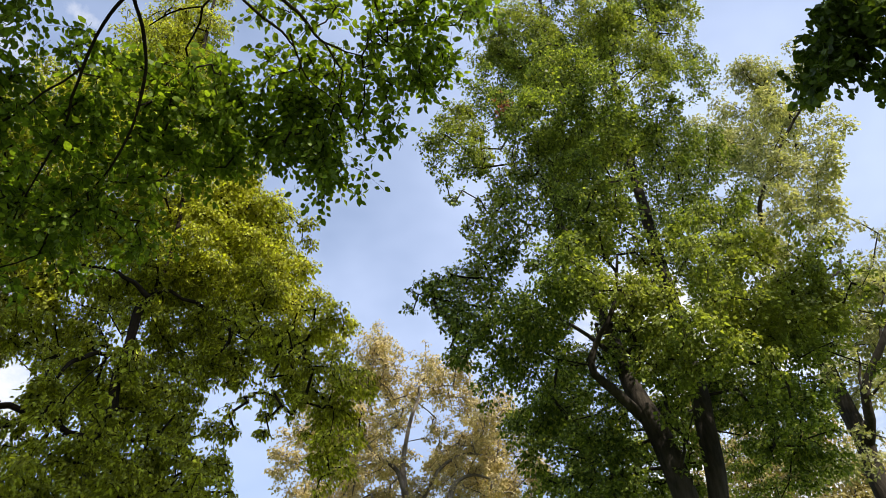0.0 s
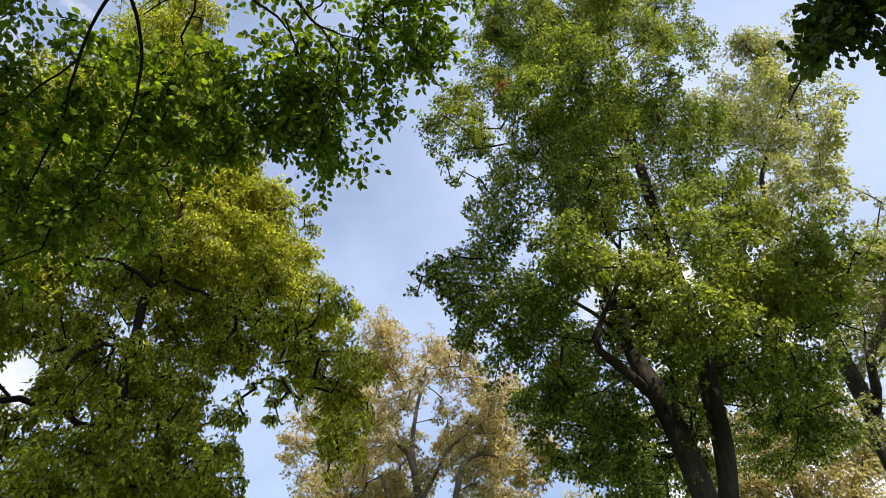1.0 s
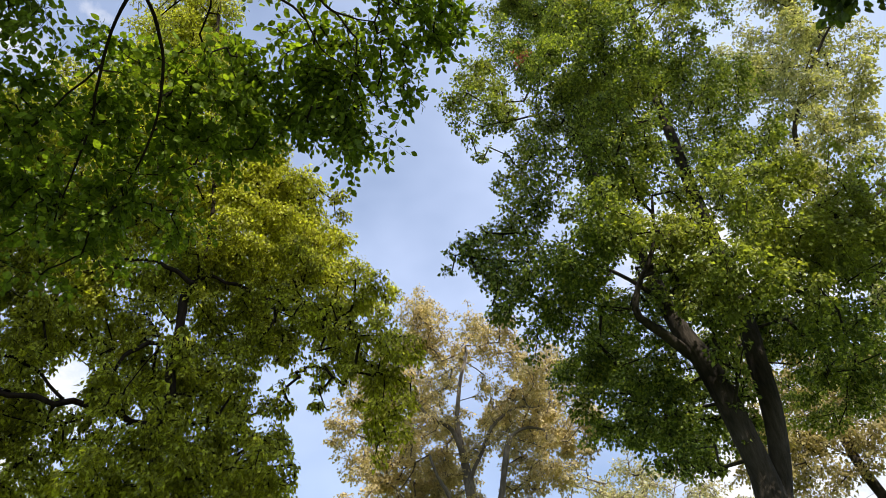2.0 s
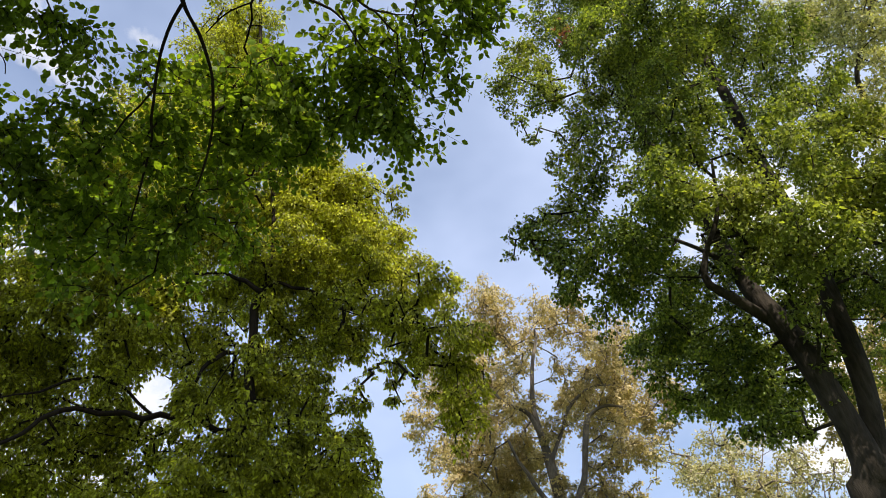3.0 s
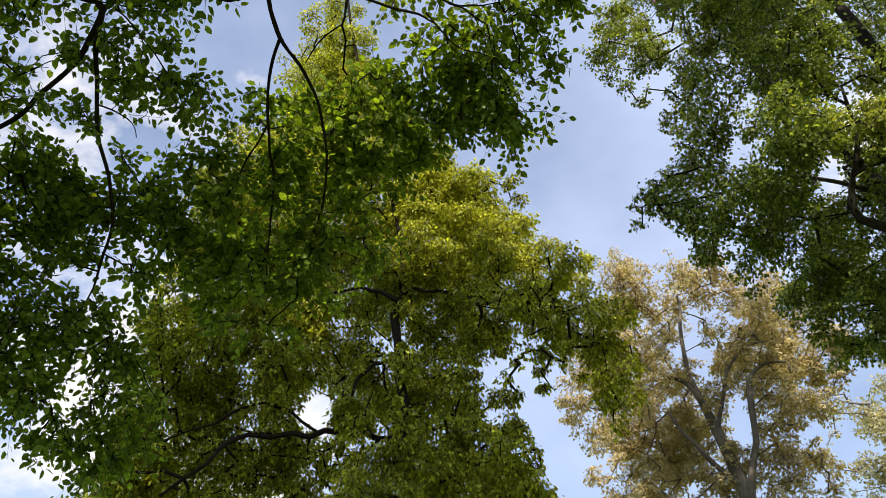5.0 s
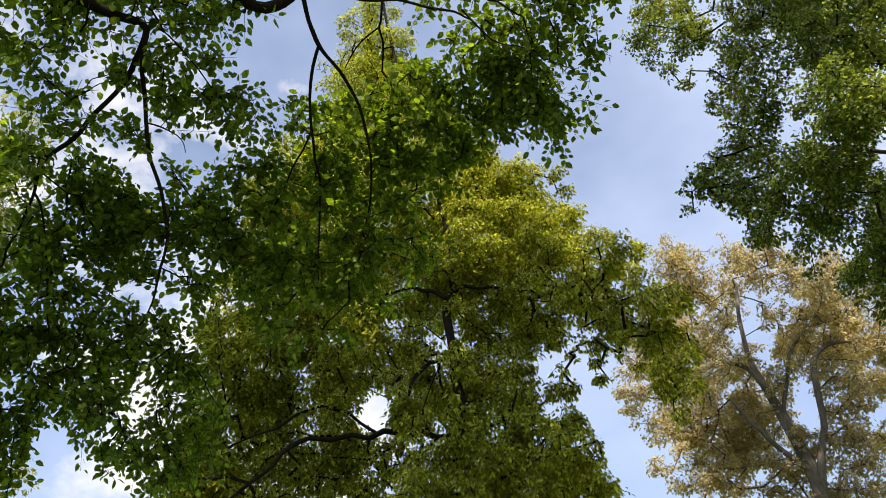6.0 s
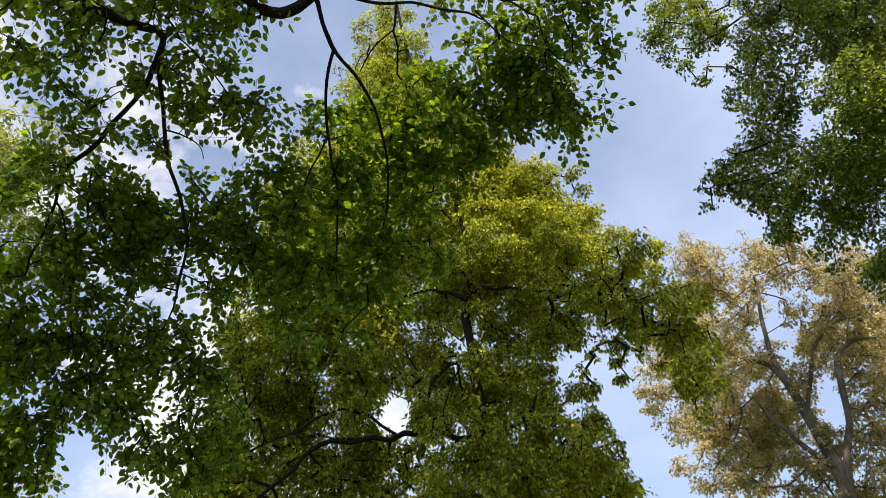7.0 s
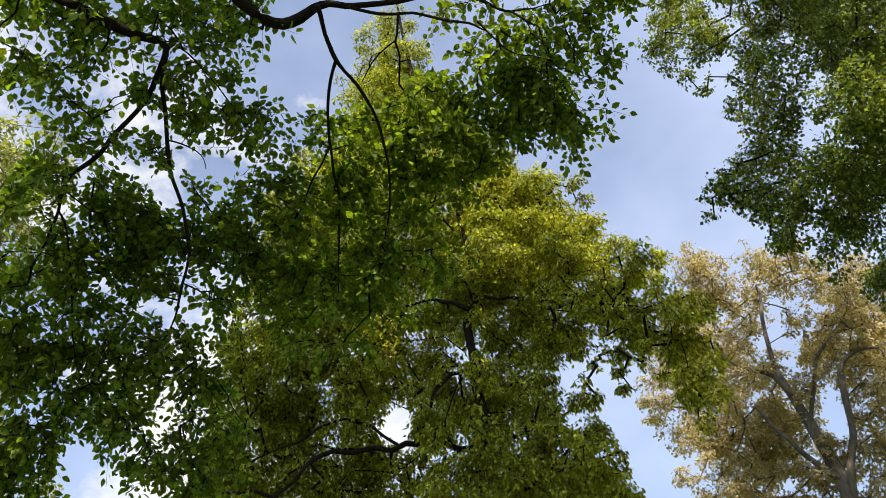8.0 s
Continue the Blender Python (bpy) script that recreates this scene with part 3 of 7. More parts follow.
R_WITHERED = [(1, 7.1, 13.3, 0.14)]
R_FORK = [(3.23, 9.38, 5.46, 0.244), (3.27, 9.28, 5.76, 0.222), (3.24, 9.21, 6.32, 0.169)]
R_SPLIT = [(3.27, 9.37, 5.59, 0.143), (3.5, 9.37, 6.14, 0.142), (3.68, 9.3, 6.88, 0.138)]
R_HANG = [(2.1, 10.2, 8.3, 0.46), (2.5, 10.9, 8.1, 0.5), (2.9, 11.2, 7.8, 0.41), (3.3, 11.5, 7.7, 0.36), (2.9, 10.8, 8.6, 0.49), (1.9, 11, 8.1, 0.35), (3.6, 11.5, 8.1, 0.4), (1.8, 10.2, 8.9, 0.47), (3.1, 10.7, 8, 0.38), (2.2, 9.3, 8.1, 0.43), (1.5, 10.3, 8.3, 0.31), (4, 11.3, 8.2, 0.35), (2.4, 11.3, 7.8, 0.29)]
R_NICHE = [(4.4, 10.8, 9.9, 0.4), (4.9, 10.5, 10.1, 0.43), (4, 10.9, 9.4, 0.31), (4.5, 10.7, 9.3, 0.35), (4, 10, 10, 0.41), (4.8, 10.6, 9.2, 0.31)]
R_SKIRT = [(5.3, 10.8, 8.6, 0.43), (5.5, 10.2, 8.5, 0.42), (5.4, 11.2, 8.3, 0.35), (5.7, 10.6, 8.2, 0.39), (5.1, 10.8, 8.9, 0.31), (5.8, 10, 8.2, 0.36)]
R_SUNNY = [(1.7, 7.3, 12.7, 0.56), (2.6, 7.4, 13.5, 0.55), (2, 7.3, 11.6, 0.45), (2.8, 7.3, 12.2, 0.41), (1.5, 8.2, 15, 0.49), (2.6, 7.9, 15.9, 0.61)]
R_STEM = [(3.69, 9.3, 7.04, 0.152), (3.78, 9.26, 8.05, 0.141), (3.87, 9.31, 10.31, 0.128), (3.93, 9.45, 14.45, 0.091), (4.07, 9.48, 17.41, 0.063), (4.56, 9.35, 22.03, 0.051), (4.71, 8.37, 24.49, 0.028)]
R_LEAN = [(3.23, 9.21, 7.01, 0.169), (3.04, 9.1, 7.84, 0.157), (2.82, 9.09, 8.62, 0.136), (2.64, 9.06, 9.59, 0.105), (2.37, 8.97, 11.03, 0.088), (2.13, 9.03, 12.79, 0.086), (2.56, 9.09, 16.25, 0.077), (2.58, 9.25, 20.41, 0.055), (2.8, 9.18, 24.81, 0.028)]
R_ELBOW = [(2.92, 9.15, 8.1, 0.086), (2.5, 8.85, 8.38, 0.072), (2.16, 8.61, 8.54, 0.058), (2.15, 8.53, 8.79, 0.051), (2.28, 8.33, 9.05, 0.038), (2.5, 8.1, 9.4, 0.034), (2.65, 7.89, 10.27, 0.018)]
R_SIDE = [(2.75, 9.11, 9.17, 0.0432), (1.98, 8.74, 9.58, 0.0264), (1.28, 8.55, 9.75, 0.021), (0.66, 8.45, 9.66, 0.0156), (-0.12, 8.4, 9.8, 0.0102)]
R_EAST = [(3.86, 9.22, 9.05, 0.111), (4.18, 8.64, 8.96, 0.081), (4.63, 8.23, 9.31, 0.063), (5.53, 8.33, 9.89, 0.043), (6.48, 8.64, 10.73, 0.021)]
linden = planted("linden_tree", (4.0, 9.5), "tall twin-stemmed broadleaf tree with dark trunks and dense green leaves")
R_FOOT = rooted(R_FORK[0], (4.55, 9.35), 1.45)
crowned(
    linden, 11, BARK_DARK,
    [("trunk", R_FOOT + R_FORK + R_LEAN[1:], 18), ("stem", R_SPLIT + R_STEM[1:], 16), ("limb", R_ELBOW, 10), ("limb", R_SIDE, 8), ("limb", R_EAST, 8)],
    R_TOP + R_FILL + R_VEIL + R_MID + R_LOW + R_BACK + R_HANG + R_NICHE + R_SKIRT + R_SUNNY + R_CORE + R_BEHIND_A + R_BEHIND_B + R_EDGE_A + R_EDGE_B + R_EDGE_C + R_FRONT_A + R_FRONT_B + R_RIGHT_A + R_RIGHT_B, LEAF_RIGHT, leaf_template(0.78, 0.10, 0.12, False),
    per_area=86, spread=0.09, each=60, reach=0.60, breadth=0.22, thick=0.045, droop=0.45, size=0.058, flat=0.9, hang=0.7, spin=0.46, tuft=(0.28, 2.4, 0.77))

# a small spray that withered early
rng_w = np.random.default_rng(21)
w_tips = spray_places(rng_w, [R_WITHERED[0]], 700, 0.03)
w_leaves, _ = leaf_poses(rng_w, w_tips, np.tile([-0.6, -0.5, -0.2], (len(w_tips), 1)), 5, 0.2, 0.1, 0.03, 0.5, 0.06, 0.8, 0.8)
part("withered_spray", leaf_mesh(*w_leaves, leaf_template(0.78, 0.1, 0.12, False), LEAF_WITHERED), linden, "small spray of withered reddish leaves", kind="stuff")

# ---- yellowing tree behind it ----
H_TOP = [(9.1, 12.3, 22.5, 0.96), (10.3, 11.9, 22, 0.92), (9.9, 11.7, 18.6, 0.81), (9.8, 13.9, 21.8, 1.46), (9.2, 12.2, 17.3, 1.06), (9.1, 15.3, 20.7, 1.55), (8.2, 11.9, 15, 1.09), (9.5, 12, 15.9, 0.54), (9.5, 15.1, 24.2, 1.28), (11.2, 13.9, 23.1, 1.03), (10.7, 13.2, 19.1, 0.54), (8.8, 11.5, 19.9, 0.78)]
H_LOW = [(9, 12.4, 13.4, 1), (10.1, 13.6, 13.3, 1.07), (9.2, 14.3, 12.8, 0.91), (8.1, 13, 10.1, 0.58), (8.3, 15.8, 11.7, 0.76), (10.3, 12.5, 12.7, 1.3), (10.3, 13.5, 11.1, 1.44), (11.9, 13.3, 16.1, 1.19), (9.9, 14.9, 15.6, 1.01), (12.2, 14.1, 13.1, 1.46)]
H_FILL = [(9.5, 12, 23.3, 0.69), (10.6, 11.3, 22.9, 0.55), (9, 12.4, 18.8, 1.02), (10.6, 11.6, 19.8, 0.53), (9.1, 11.2, 17.2, 0.71), (8.2, 11.9, 16, 0.91), (9.5, 12, 16.5, 0.48), (8.7, 12.6, 21, 0.92), (10.3, 12.5, 23.5, 0.81), (10.6, 12.2, 21, 0.75), (9.7, 12.3, 13.9, 0.74), (9.8, 12.3, 14.6, 0.53), (8.6, 12.1, 10.9, 0.52), (8, 12.5, 12.1, 0.54)]
H_TRUNK = [(8.7, 13.61, 9.59, 0.2), (8.73, 13.59, 11.45, 0.179), (8.69, 13.61, 13.82, 0.164), (8.66, 13.63, 15.37, 0.13), (8.75, 13.57, 17.5, 0.082), (8.85, 13.21, 18.53, 0.058), (9.78, 12.1, 20.14, 0.047), (10.26, 11.35, 20.59, 0.02)]
H_LIMB = [(8.68, 13.62, 10.7, 0.165), (8.69, 13, 10.96, 0.108), (8.64, 12.63, 11.39, 0.094), (8.92, 12.22, 11.88, 0.081), (9.14, 11.85, 12.25, 0.068), (9.72, 11.37, 13.28, 0.035)]
H_SPUR = [(8.64, 12.73, 11.21, 0.047), (8.75, 12.44, 11.25, 0.033), (8.96, 12.19, 11.43, 0.027), (9.15, 11.94, 11.58, 0.013)]
H_TWIG = [(8.64, 12.63, 11.39, 0.034), (8.66, 12.61, 11.7, 0.027), (8.77, 12.54, 11.99, 0.021), (8.84, 12.49, 12.5, 0.01)]
H_WISP = [(9.05, 12.02, 12.06, 0.041), (9.14, 11.95, 12.42, 0.027), (9.23, 11.88, 12.77, 0.021), (9.47, 11.69, 13.25, 0.011)]
yellowing = planted("yellowing_tree", (8.7, 13.65), "tall broadleaf tree with thin yellowing crown behind the linden")
crowned(
    yellowing, 12, BARK_DARK,
    [("trunk", rooted(H_TRUNK[0], (8.7, 13.65), 1.5) + H_TRUNK, 14), ("limb", H_LIMB, 8), ("branch", H_SPUR, 6, 1), ("branch", H_TWIG, 6, 1), ("branch", H_WISP, 6, 1)],
    H_TOP + H_LOW + H_FILL, LEAF_BACK, leaf_template(0.85, 0.1, 0.1, None),
    per_area=62, spread=0.10, each=70, reach=0.7, breadth=0.27, thick=0.055, droop=0.3, size=0.092, flat=0.8, hang=0.6, tuft=(0.36, 2.1, 0.86))

# ---- olive-brown tree at the back ----
G_CROWN_A = [(-2, 19.6, 18.9, 0.51), (-2.3, 18.9, 17.9, 0.6), (-1.9, 19.3, 18, 0.73), (-0.7, 20, 18.2, 0.71), (0.2, 19, 17, 0.68), (0.4, 19.1, 17.2, 0.5), (-3.2, 20.2, 17.9, 0.32), (-2.3, 19.4, 17, 0.7), (-1.7, 19.6, 17.3, 0.74), (-0.7, 19.6, 17, 0.63), (0.1, 20.2, 17.2, 0.84), (1.1, 20.5, 16.9, 0.83), (1.9, 20.3, 16.7, 0.5), (2.4, 19.5, 15.7, 0.28), (-3.3, 18.7, 16, 0.36), (-2.8, 19.5, 16.1, 0.76), (-2, 20.2, 17, 0.89), (-0.9, 19.3, 15.9, 0.29), (0, 20.5, 16, 0.52), (1.1, 18.8, 14.8, 0.71), (2, 20.2, 15.8, 0.85), (2.7, 20, 15.4, 0.3), (-3.6, 18.7, 15.1, 0.75), (-3.2, 20.1, 16.1, 0.8)]
G_CROWN_B = [(-2.6, 19.5, 15.4, 0.87), (-1.7, 18.6, 14.6, 0.6), (-0.2, 18.9, 14.6, 0.32), (0.6, 18.6, 14.2, 0.69), (1.4, 19.4, 14.5, 0.7), (2, 20.2, 14.8, 0.63), (2.6, 18.9, 13.7, 0.57), (-4.2, 18.5, 14.4, 0.41), (-3.8, 20, 15.2, 0.87), (-3, 19.8, 15, 0.77), (-2.4, 19.8, 14.9, 0.62), (-1.5, 20.5, 14.8, 0.67), (0.2, 19.4, 13.9, 0.75), (0.9, 20.5, 14.3, 0.66), (1.4, 19.9, 13.8, 0.78), (2.4, 19.8, 13.6, 0.84), (2.8, 19.1, 13.3, 0.38), (-4.2, 18.8, 13.6, 0.63), (-3.2, 18.7, 13.6, 0.58), (-2.7, 19.6, 13.7, 0.6), (-1.8, 18.8, 13.4, 0.69), (-1.2, 19.3, 13.6, 0.35), (-0.4, 19.1, 12.9, 0.44), (0.5, 20.1, 13.5, 0.59)]
G_CROWN_C = [(1, 19.3, 13, 0.76), (1.6, 20.1, 13.2, 0.79), (2.4, 19.6, 12.6, 0.39), (-4.9, 20, 14, 0.29), (-4.1, 19.8, 13.7, 0.63), (-3, 19.1, 13, 0.73), (-2.5, 18.7, 12.5, 0.57), (-1.6, 20, 13, 0.63), (-0.7, 19, 12.5, 0.37), (0.7, 20.1, 12.6, 0.7), (1.1, 18.8, 11.9, 0.54), (1.8, 19.7, 12.2, 0.56), (-4.2, 19.6, 12.9, 0.56), (-3.4, 19, 12.3, 0.67), (-2.8, 19, 12.2, 0.75), (-2, 20.1, 12.5, 0.84), (-1.3, 19.6, 12, 0.69), (0.5, 19.8, 11.7, 0.61), (1.3, 19.8, 11.9, 0.56), (-3.7, 18.4, 11.2, 0.51), (-3.1, 19.2, 11.5, 0.67), (-2.4, 20.4, 12, 0.75), (-1.8, 20, 11.8, 0.64), (-0.8, 18.7, 11.1, 0.34)]
G_CROWN_D = [(-0.6, 19.7, 11.2, 0.28), (0, 19, 10.9, 0.58), (0.9, 19.3, 10.8, 0.64), (1.4, 19.9, 11, 0.43), (-3.8, 19.5, 11.1, 0.36), (-2.8, 19.7, 11, 0.57), (-2.4, 20.3, 11.6, 0.58), (-1.4, 19.6, 10.7, 0.65), (-1, 19.1, 10.6, 0.55), (-0.2, 19.6, 10.8, 0.65), (0.5, 19.2, 10.3, 0.61), (1.2, 19.7, 10.4, 0.5), (-3.3, 19, 10.6, 0.67), (-3, 20.3, 11, 0.61), (-2.1, 19.1, 9.9, 0.63), (-1.5, 19.9, 10.3, 0.56), (-0.6, 20.2, 10.4, 0.7), (-0, 18.9, 9.7, 0.51), (0.5, 18.7, 9.3, 0.55), (1.2, 20.1, 10, 0.27), (-3.5, 18.8, 9.7, 0.24), (-3.1, 19.8, 10, 0.66), (-2.2, 18.6, 9.4, 0.49), (-1.8, 19.2, 9.4, 0.54)]
G_CROWN_E = [(-1, 19.1, 9.4, 0.56), (-0.4, 19.6, 9.5, 0.56), (0, 19.8, 9.6, 0.57), (0.7, 19.2, 9, 0.41), (-3.4, 19.4, 9.2, 0.49), (-2.9, 20.3, 9.3, 0.73), (-2, 19.8, 9.2, 0.62), (-1.5, 19.5, 9.1, 0.59), (-1, 20, 9.2, 0.55), (-0.2, 20, 9.2, 0.54), (0.3, 18.9, 8.4, 0.5), (-3.1, 18.9, 8.5, 0.58), (-2.4, 18.7, 8.4, 0.57), (-1.8, 18.9, 8.3, 0.54), (-1.3, 19.6, 8.4, 0.58), (-0.6, 20.2, 8.6, 0.69), (-0.3, 19.7, 8.6, 0.59), (-3.1, 19.3, 8.1, 0.46), (-2.3, 19.3, 8.2, 0.57), (-1.7, 18.6, 8, 0.64), (-1.2, 19.7, 8, 0.48), (-0.6, 18.6, 7.4, 0.23), (0, 20.3, 8, 0.42), (-2.6, 22.4, 19.4, 0.75)]
G_CROWN_F = [(-2.9, 22.7, 18.8, 0.72), (-1.4, 21.6, 17.4, 0.74), (1.8, 22.4, 17, 0.48), (-2.8, 22.5, 16.4, 1.19), (0.1, 23, 16.1, 0.94), (1.5, 22.1, 15.5, 1.35), (-3.9, 23.2, 15.2, 0.92), (-2, 23.2, 15, 1.36), (-0.7, 22.1, 14.3, 0.45), (-2.5, 21.4, 12.9, 1.24), (-1.7, 22.6, 13.3, 1.06), (-3.8, 23, 13.5, 0.54)]
G_TRUNK = [(-0.78, 18.88, 8.8, 0.188), (-0.71, 18.92, 9.46, 0.174), (-0.7, 18.95, 10.17, 0.166), (-0.73, 18.99, 10.79, 0.156), (-0.84, 19.01, 11.63, 0.141), (-0.94, 19.04, 12.35, 0.116), (-1.06, 19.07, 13.08, 0.097), (-1.1, 19.1, 13.89, 0.069), (-0.97, 19.14, 15.04, 0.056), (-0.68, 19.19, 16.22, 0.041)]
G_STEM = [(-0.71, 18.89, 9.44, 0.096), (-0.37, 18.91, 10.49, 0.093), (-0.06, 18.93, 11.14, 0.088), (0.1, 18.94, 11.89, 0.084), (0.3, 18.95, 12.84, 0.079), (0.5, 18.96, 13.12, 0.051), (0.92, 18.96, 13.29, 0.043), (1.41, 18.95, 13.15, 0.028)]
G_LIMB = [(-0.72, 18.89, 10.15, 0.086), (-0.94, 18.82, 10.48, 0.074), (-1.27, 18.74, 11.01, 0.062), (-1.45, 18.66, 11.43, 0.056), (-1.66, 18.59, 11.79, 0.042), (-1.86, 18.51, 12.41, 0.036)]
G_ARM = [(-0.98, 18.87, 12.53, 0.065), (-1.22, 18.84, 13.31, 0.067), (-1.57, 18.78, 13.58, 0.061), (-1.94, 18.72, 13.83, 0.046), (-2.23, 18.67, 14.3, 0.031)]
G_FORK = [(-0.77, 18.88, 11.27, 0.062), (-0.79, 18.9, 11.88, 0.056), (-0.38, 18.93, 12.75, 0.051), (-0.12, 18.95, 13.37, 0.052), (0.32, 18.96, 13.78, 0.045), (0.76, 18.97, 13.98, 0.037), (1.16, 18.96, 13.92, 0.022)]
brown = planted("maple_tree", (-0.5, 18.9), "grey-barked broadleaf tree with olive-brown autumn leaves")
crowned(
    brown, 13, BARK_GREY,
    [("trunk", rooted(G_TRUNK[0], (-0.5, 18.9), 1.5) + G_TRUNK, 14), ("limb", G_STEM, 10), ("limb", G_LIMB, 8), ("limb", G_ARM, 8), ("limb", G_FORK, 8)],
    G_CROWN_A + G_CROWN_B + G_CROWN_C + G_CROWN_D + G_CROWN_E + G_CROWN_F, LEAF_BROWN, leaf_template(0.85, 0.1, 0.1, None),
    per_area=40, spread=0.14, each=68, reach=0.75, breadth=0.27, thick=0.06, droop=0.3, size=0.088, flat=0.8, hang=0.7, twig=0.006, tuft=(0.30, 2.5, 0.74))

# ---- copper-brown tree behind the linden ----
C_CROWN = [(10.3, 23.3, 16.9, 1.21), (11.7, 23.6, 16, 1.22), (12.7, 22.1, 16.1, 1.09), (13.5, 22.7, 15.2, 1.21), (9, 23.8, 15.9, 0.97), (10.3, 23.3, 14.5, 1.38), (15, 22.7, 16.3, 1.15), (11.4, 22.8, 18, 1.01), (12.6, 22.2, 17.5, 1), (12.6, 24.1, 17.7, 1.05), (13.8, 22.5, 17.3, 0.91), (12, 22.5, 14.3, 1.27), (10.4, 24.2, 18.5, 0.7)]
C_SKIRT = [(10.3, 23.3, 15, 1.02), (10.8, 23.1, 13.8, 1.05), (11.7, 22.6, 13.9, 1.09), (11.1, 23.9, 16.5, 0.94), (12.1, 23.4, 15.6, 1.06), (12.4, 22.3, 13.3, 1.04), (10.2, 23.4, 13, 1.14), (10, 24.4, 14.3, 0.78), (13, 22.9, 15, 0.88), (9.6, 24.5, 13.8, 0.86)]
C_GAP_A = [(9.6, 21.8, 18.3, 0.36), (7.9, 22.4, 18.8, 0.37), (8.8, 22, 18, 0.83), (9.3, 21.9, 17.5, 0.82), (7.9, 21.8, 17, 0.85), (9, 22.6, 17.2, 1.08), (9.1, 20.8, 15.2, 0.59), (7.8, 21.4, 15.4, 0.77), (8.9, 22.9, 15.9, 0.82), (9.3, 21.5, 14.8, 0.35), (7.6, 22.5, 15.3, 0.35), (7.8, 22.3, 15, 0.77), (8.4, 21.8, 14.2, 0.88), (8.3, 22.7, 14, 0.98), (8.7, 22.1, 13.8, 0.58), (8.4, 22.9, 13.4, 0.9)]
C_TRUNK = [(11.36, 23.3, 13.94, 0.16), (11.72, 23.12, 15.47, 0.109), (12.14, 22.91, 16.65, 0.089), (12.52, 22.7, 17.68, 0.045)]
copper = planted("copper_tree", (14.2, 22.2), "distant tree with copper-brown leaves behind the linden")
crowned(
    copper, 19, BARK_DARK,
    [("trunk", rooted(C_TRUNK[0], (14.2, 22.2), 1.5) + C_TRUNK, 12)],
    C_CROWN + C_SKIRT + C_GAP_A, LEAF_COPPER, leaf_template(0.85, 0.1, 0.1, None),
    per_area=36, spread=0.2, each=70, reach=0.8, breadth=0.3, thick=0.08, droop=0.3, size=0.12, flat=0.8, hang=0.7, twig=0.006, tuft=(0.5, 2.0, 0.8))

# ---- thin pale tree far off ----
B1 = [(3.9, 30.4, 16.9, 1.39), (5.5, 31, 17.8, 1.63), (5.8, 30, 15.5, 1.74), (8, 31.3, 16.8, 2.12), (4.2, 30.3, 14.4, 1.72), (6.4, 30.8, 14.1, 2.01), (8.4, 31.2, 15.2, 2.34)]
B_CROWN_A = [(3.3, 28.9, 17.3, 0.4), (3.4, 28.9, 16.6, 0.9), (4.3, 29.4, 16.4, 1.08), (5.7, 29.4, 16.7, 0.92), (6.2, 27.6, 15.5, 0.79), (7.3, 29.2, 16, 1.02), (8, 27.4, 15, 0.73), (9.4, 28.8, 15.6, 0.39), (2.8, 30.7, 16.5, 0.4), (3.7, 29.2, 15.5, 0.85), (4.7, 27.9, 15, 1.13), (5.3, 28.2, 14.9, 0.96), (6.6, 28.9, 15.2, 0.98), (7.2, 28.3, 14.7, 0.87), (7.9, 27.2, 13.6, 0.96), (8.7, 26.9, 13.3, 0.83), (2.7, 29.6, 14.8, 0.73), (3.6, 29.2, 14.4, 0.99), (5.1, 30.1, 15.4, 1.11), (5.4, 28.2, 13.8, 1.04), (6.8, 28.8, 13.8, 0.78), (7.7, 29.8, 14.3, 0.86), (8, 28.3, 13.1, 0.77), (9.1, 27.7, 13, 0.33)]
B_CROWN_B = [(3.2, 30.5, 14.5, 1.01), (4.2, 29.7, 14, 1), (5.1, 30, 13.7, 0.85), (5.6, 27.8, 12.8, 0.92), (6.6, 28.2, 13.1, 1), (7.7, 27.9, 12.6, 0.77), (8.7, 29.4, 13, 0.98)]
B1_TRUNK = [(5.54, 30.96, 13.5, 0.324), (5.87, 30.9, 15.2, 0.228), (5.96, 30.88, 16.87, 0.13), (6.05, 30.86, 18.14, 0.053)]
far_tree = planted("far_tree", (5.4, 31.0), "distant thin-crowned tree with pale green leaves")
crowned(
    far_tree, 14, BARK_GREY,
    [("trunk", rooted(B1_TRUNK[0], (5.5, 31.0), 1.5) + B1_TRUNK, 12)],
    B1 + B_CROWN_A + B_CROWN_B, LEAF_FADED, leaf_template(0.85, 0.1, 0.1, None),
    per_area=16, spread=0.3, each=45, reach=1.0, breadth=0.35, thick=0.1, droop=0.3, size=0.12, flat=0.8, twig=0.014, most=0.05, tuft=(0.5, 1.1, 0.55))

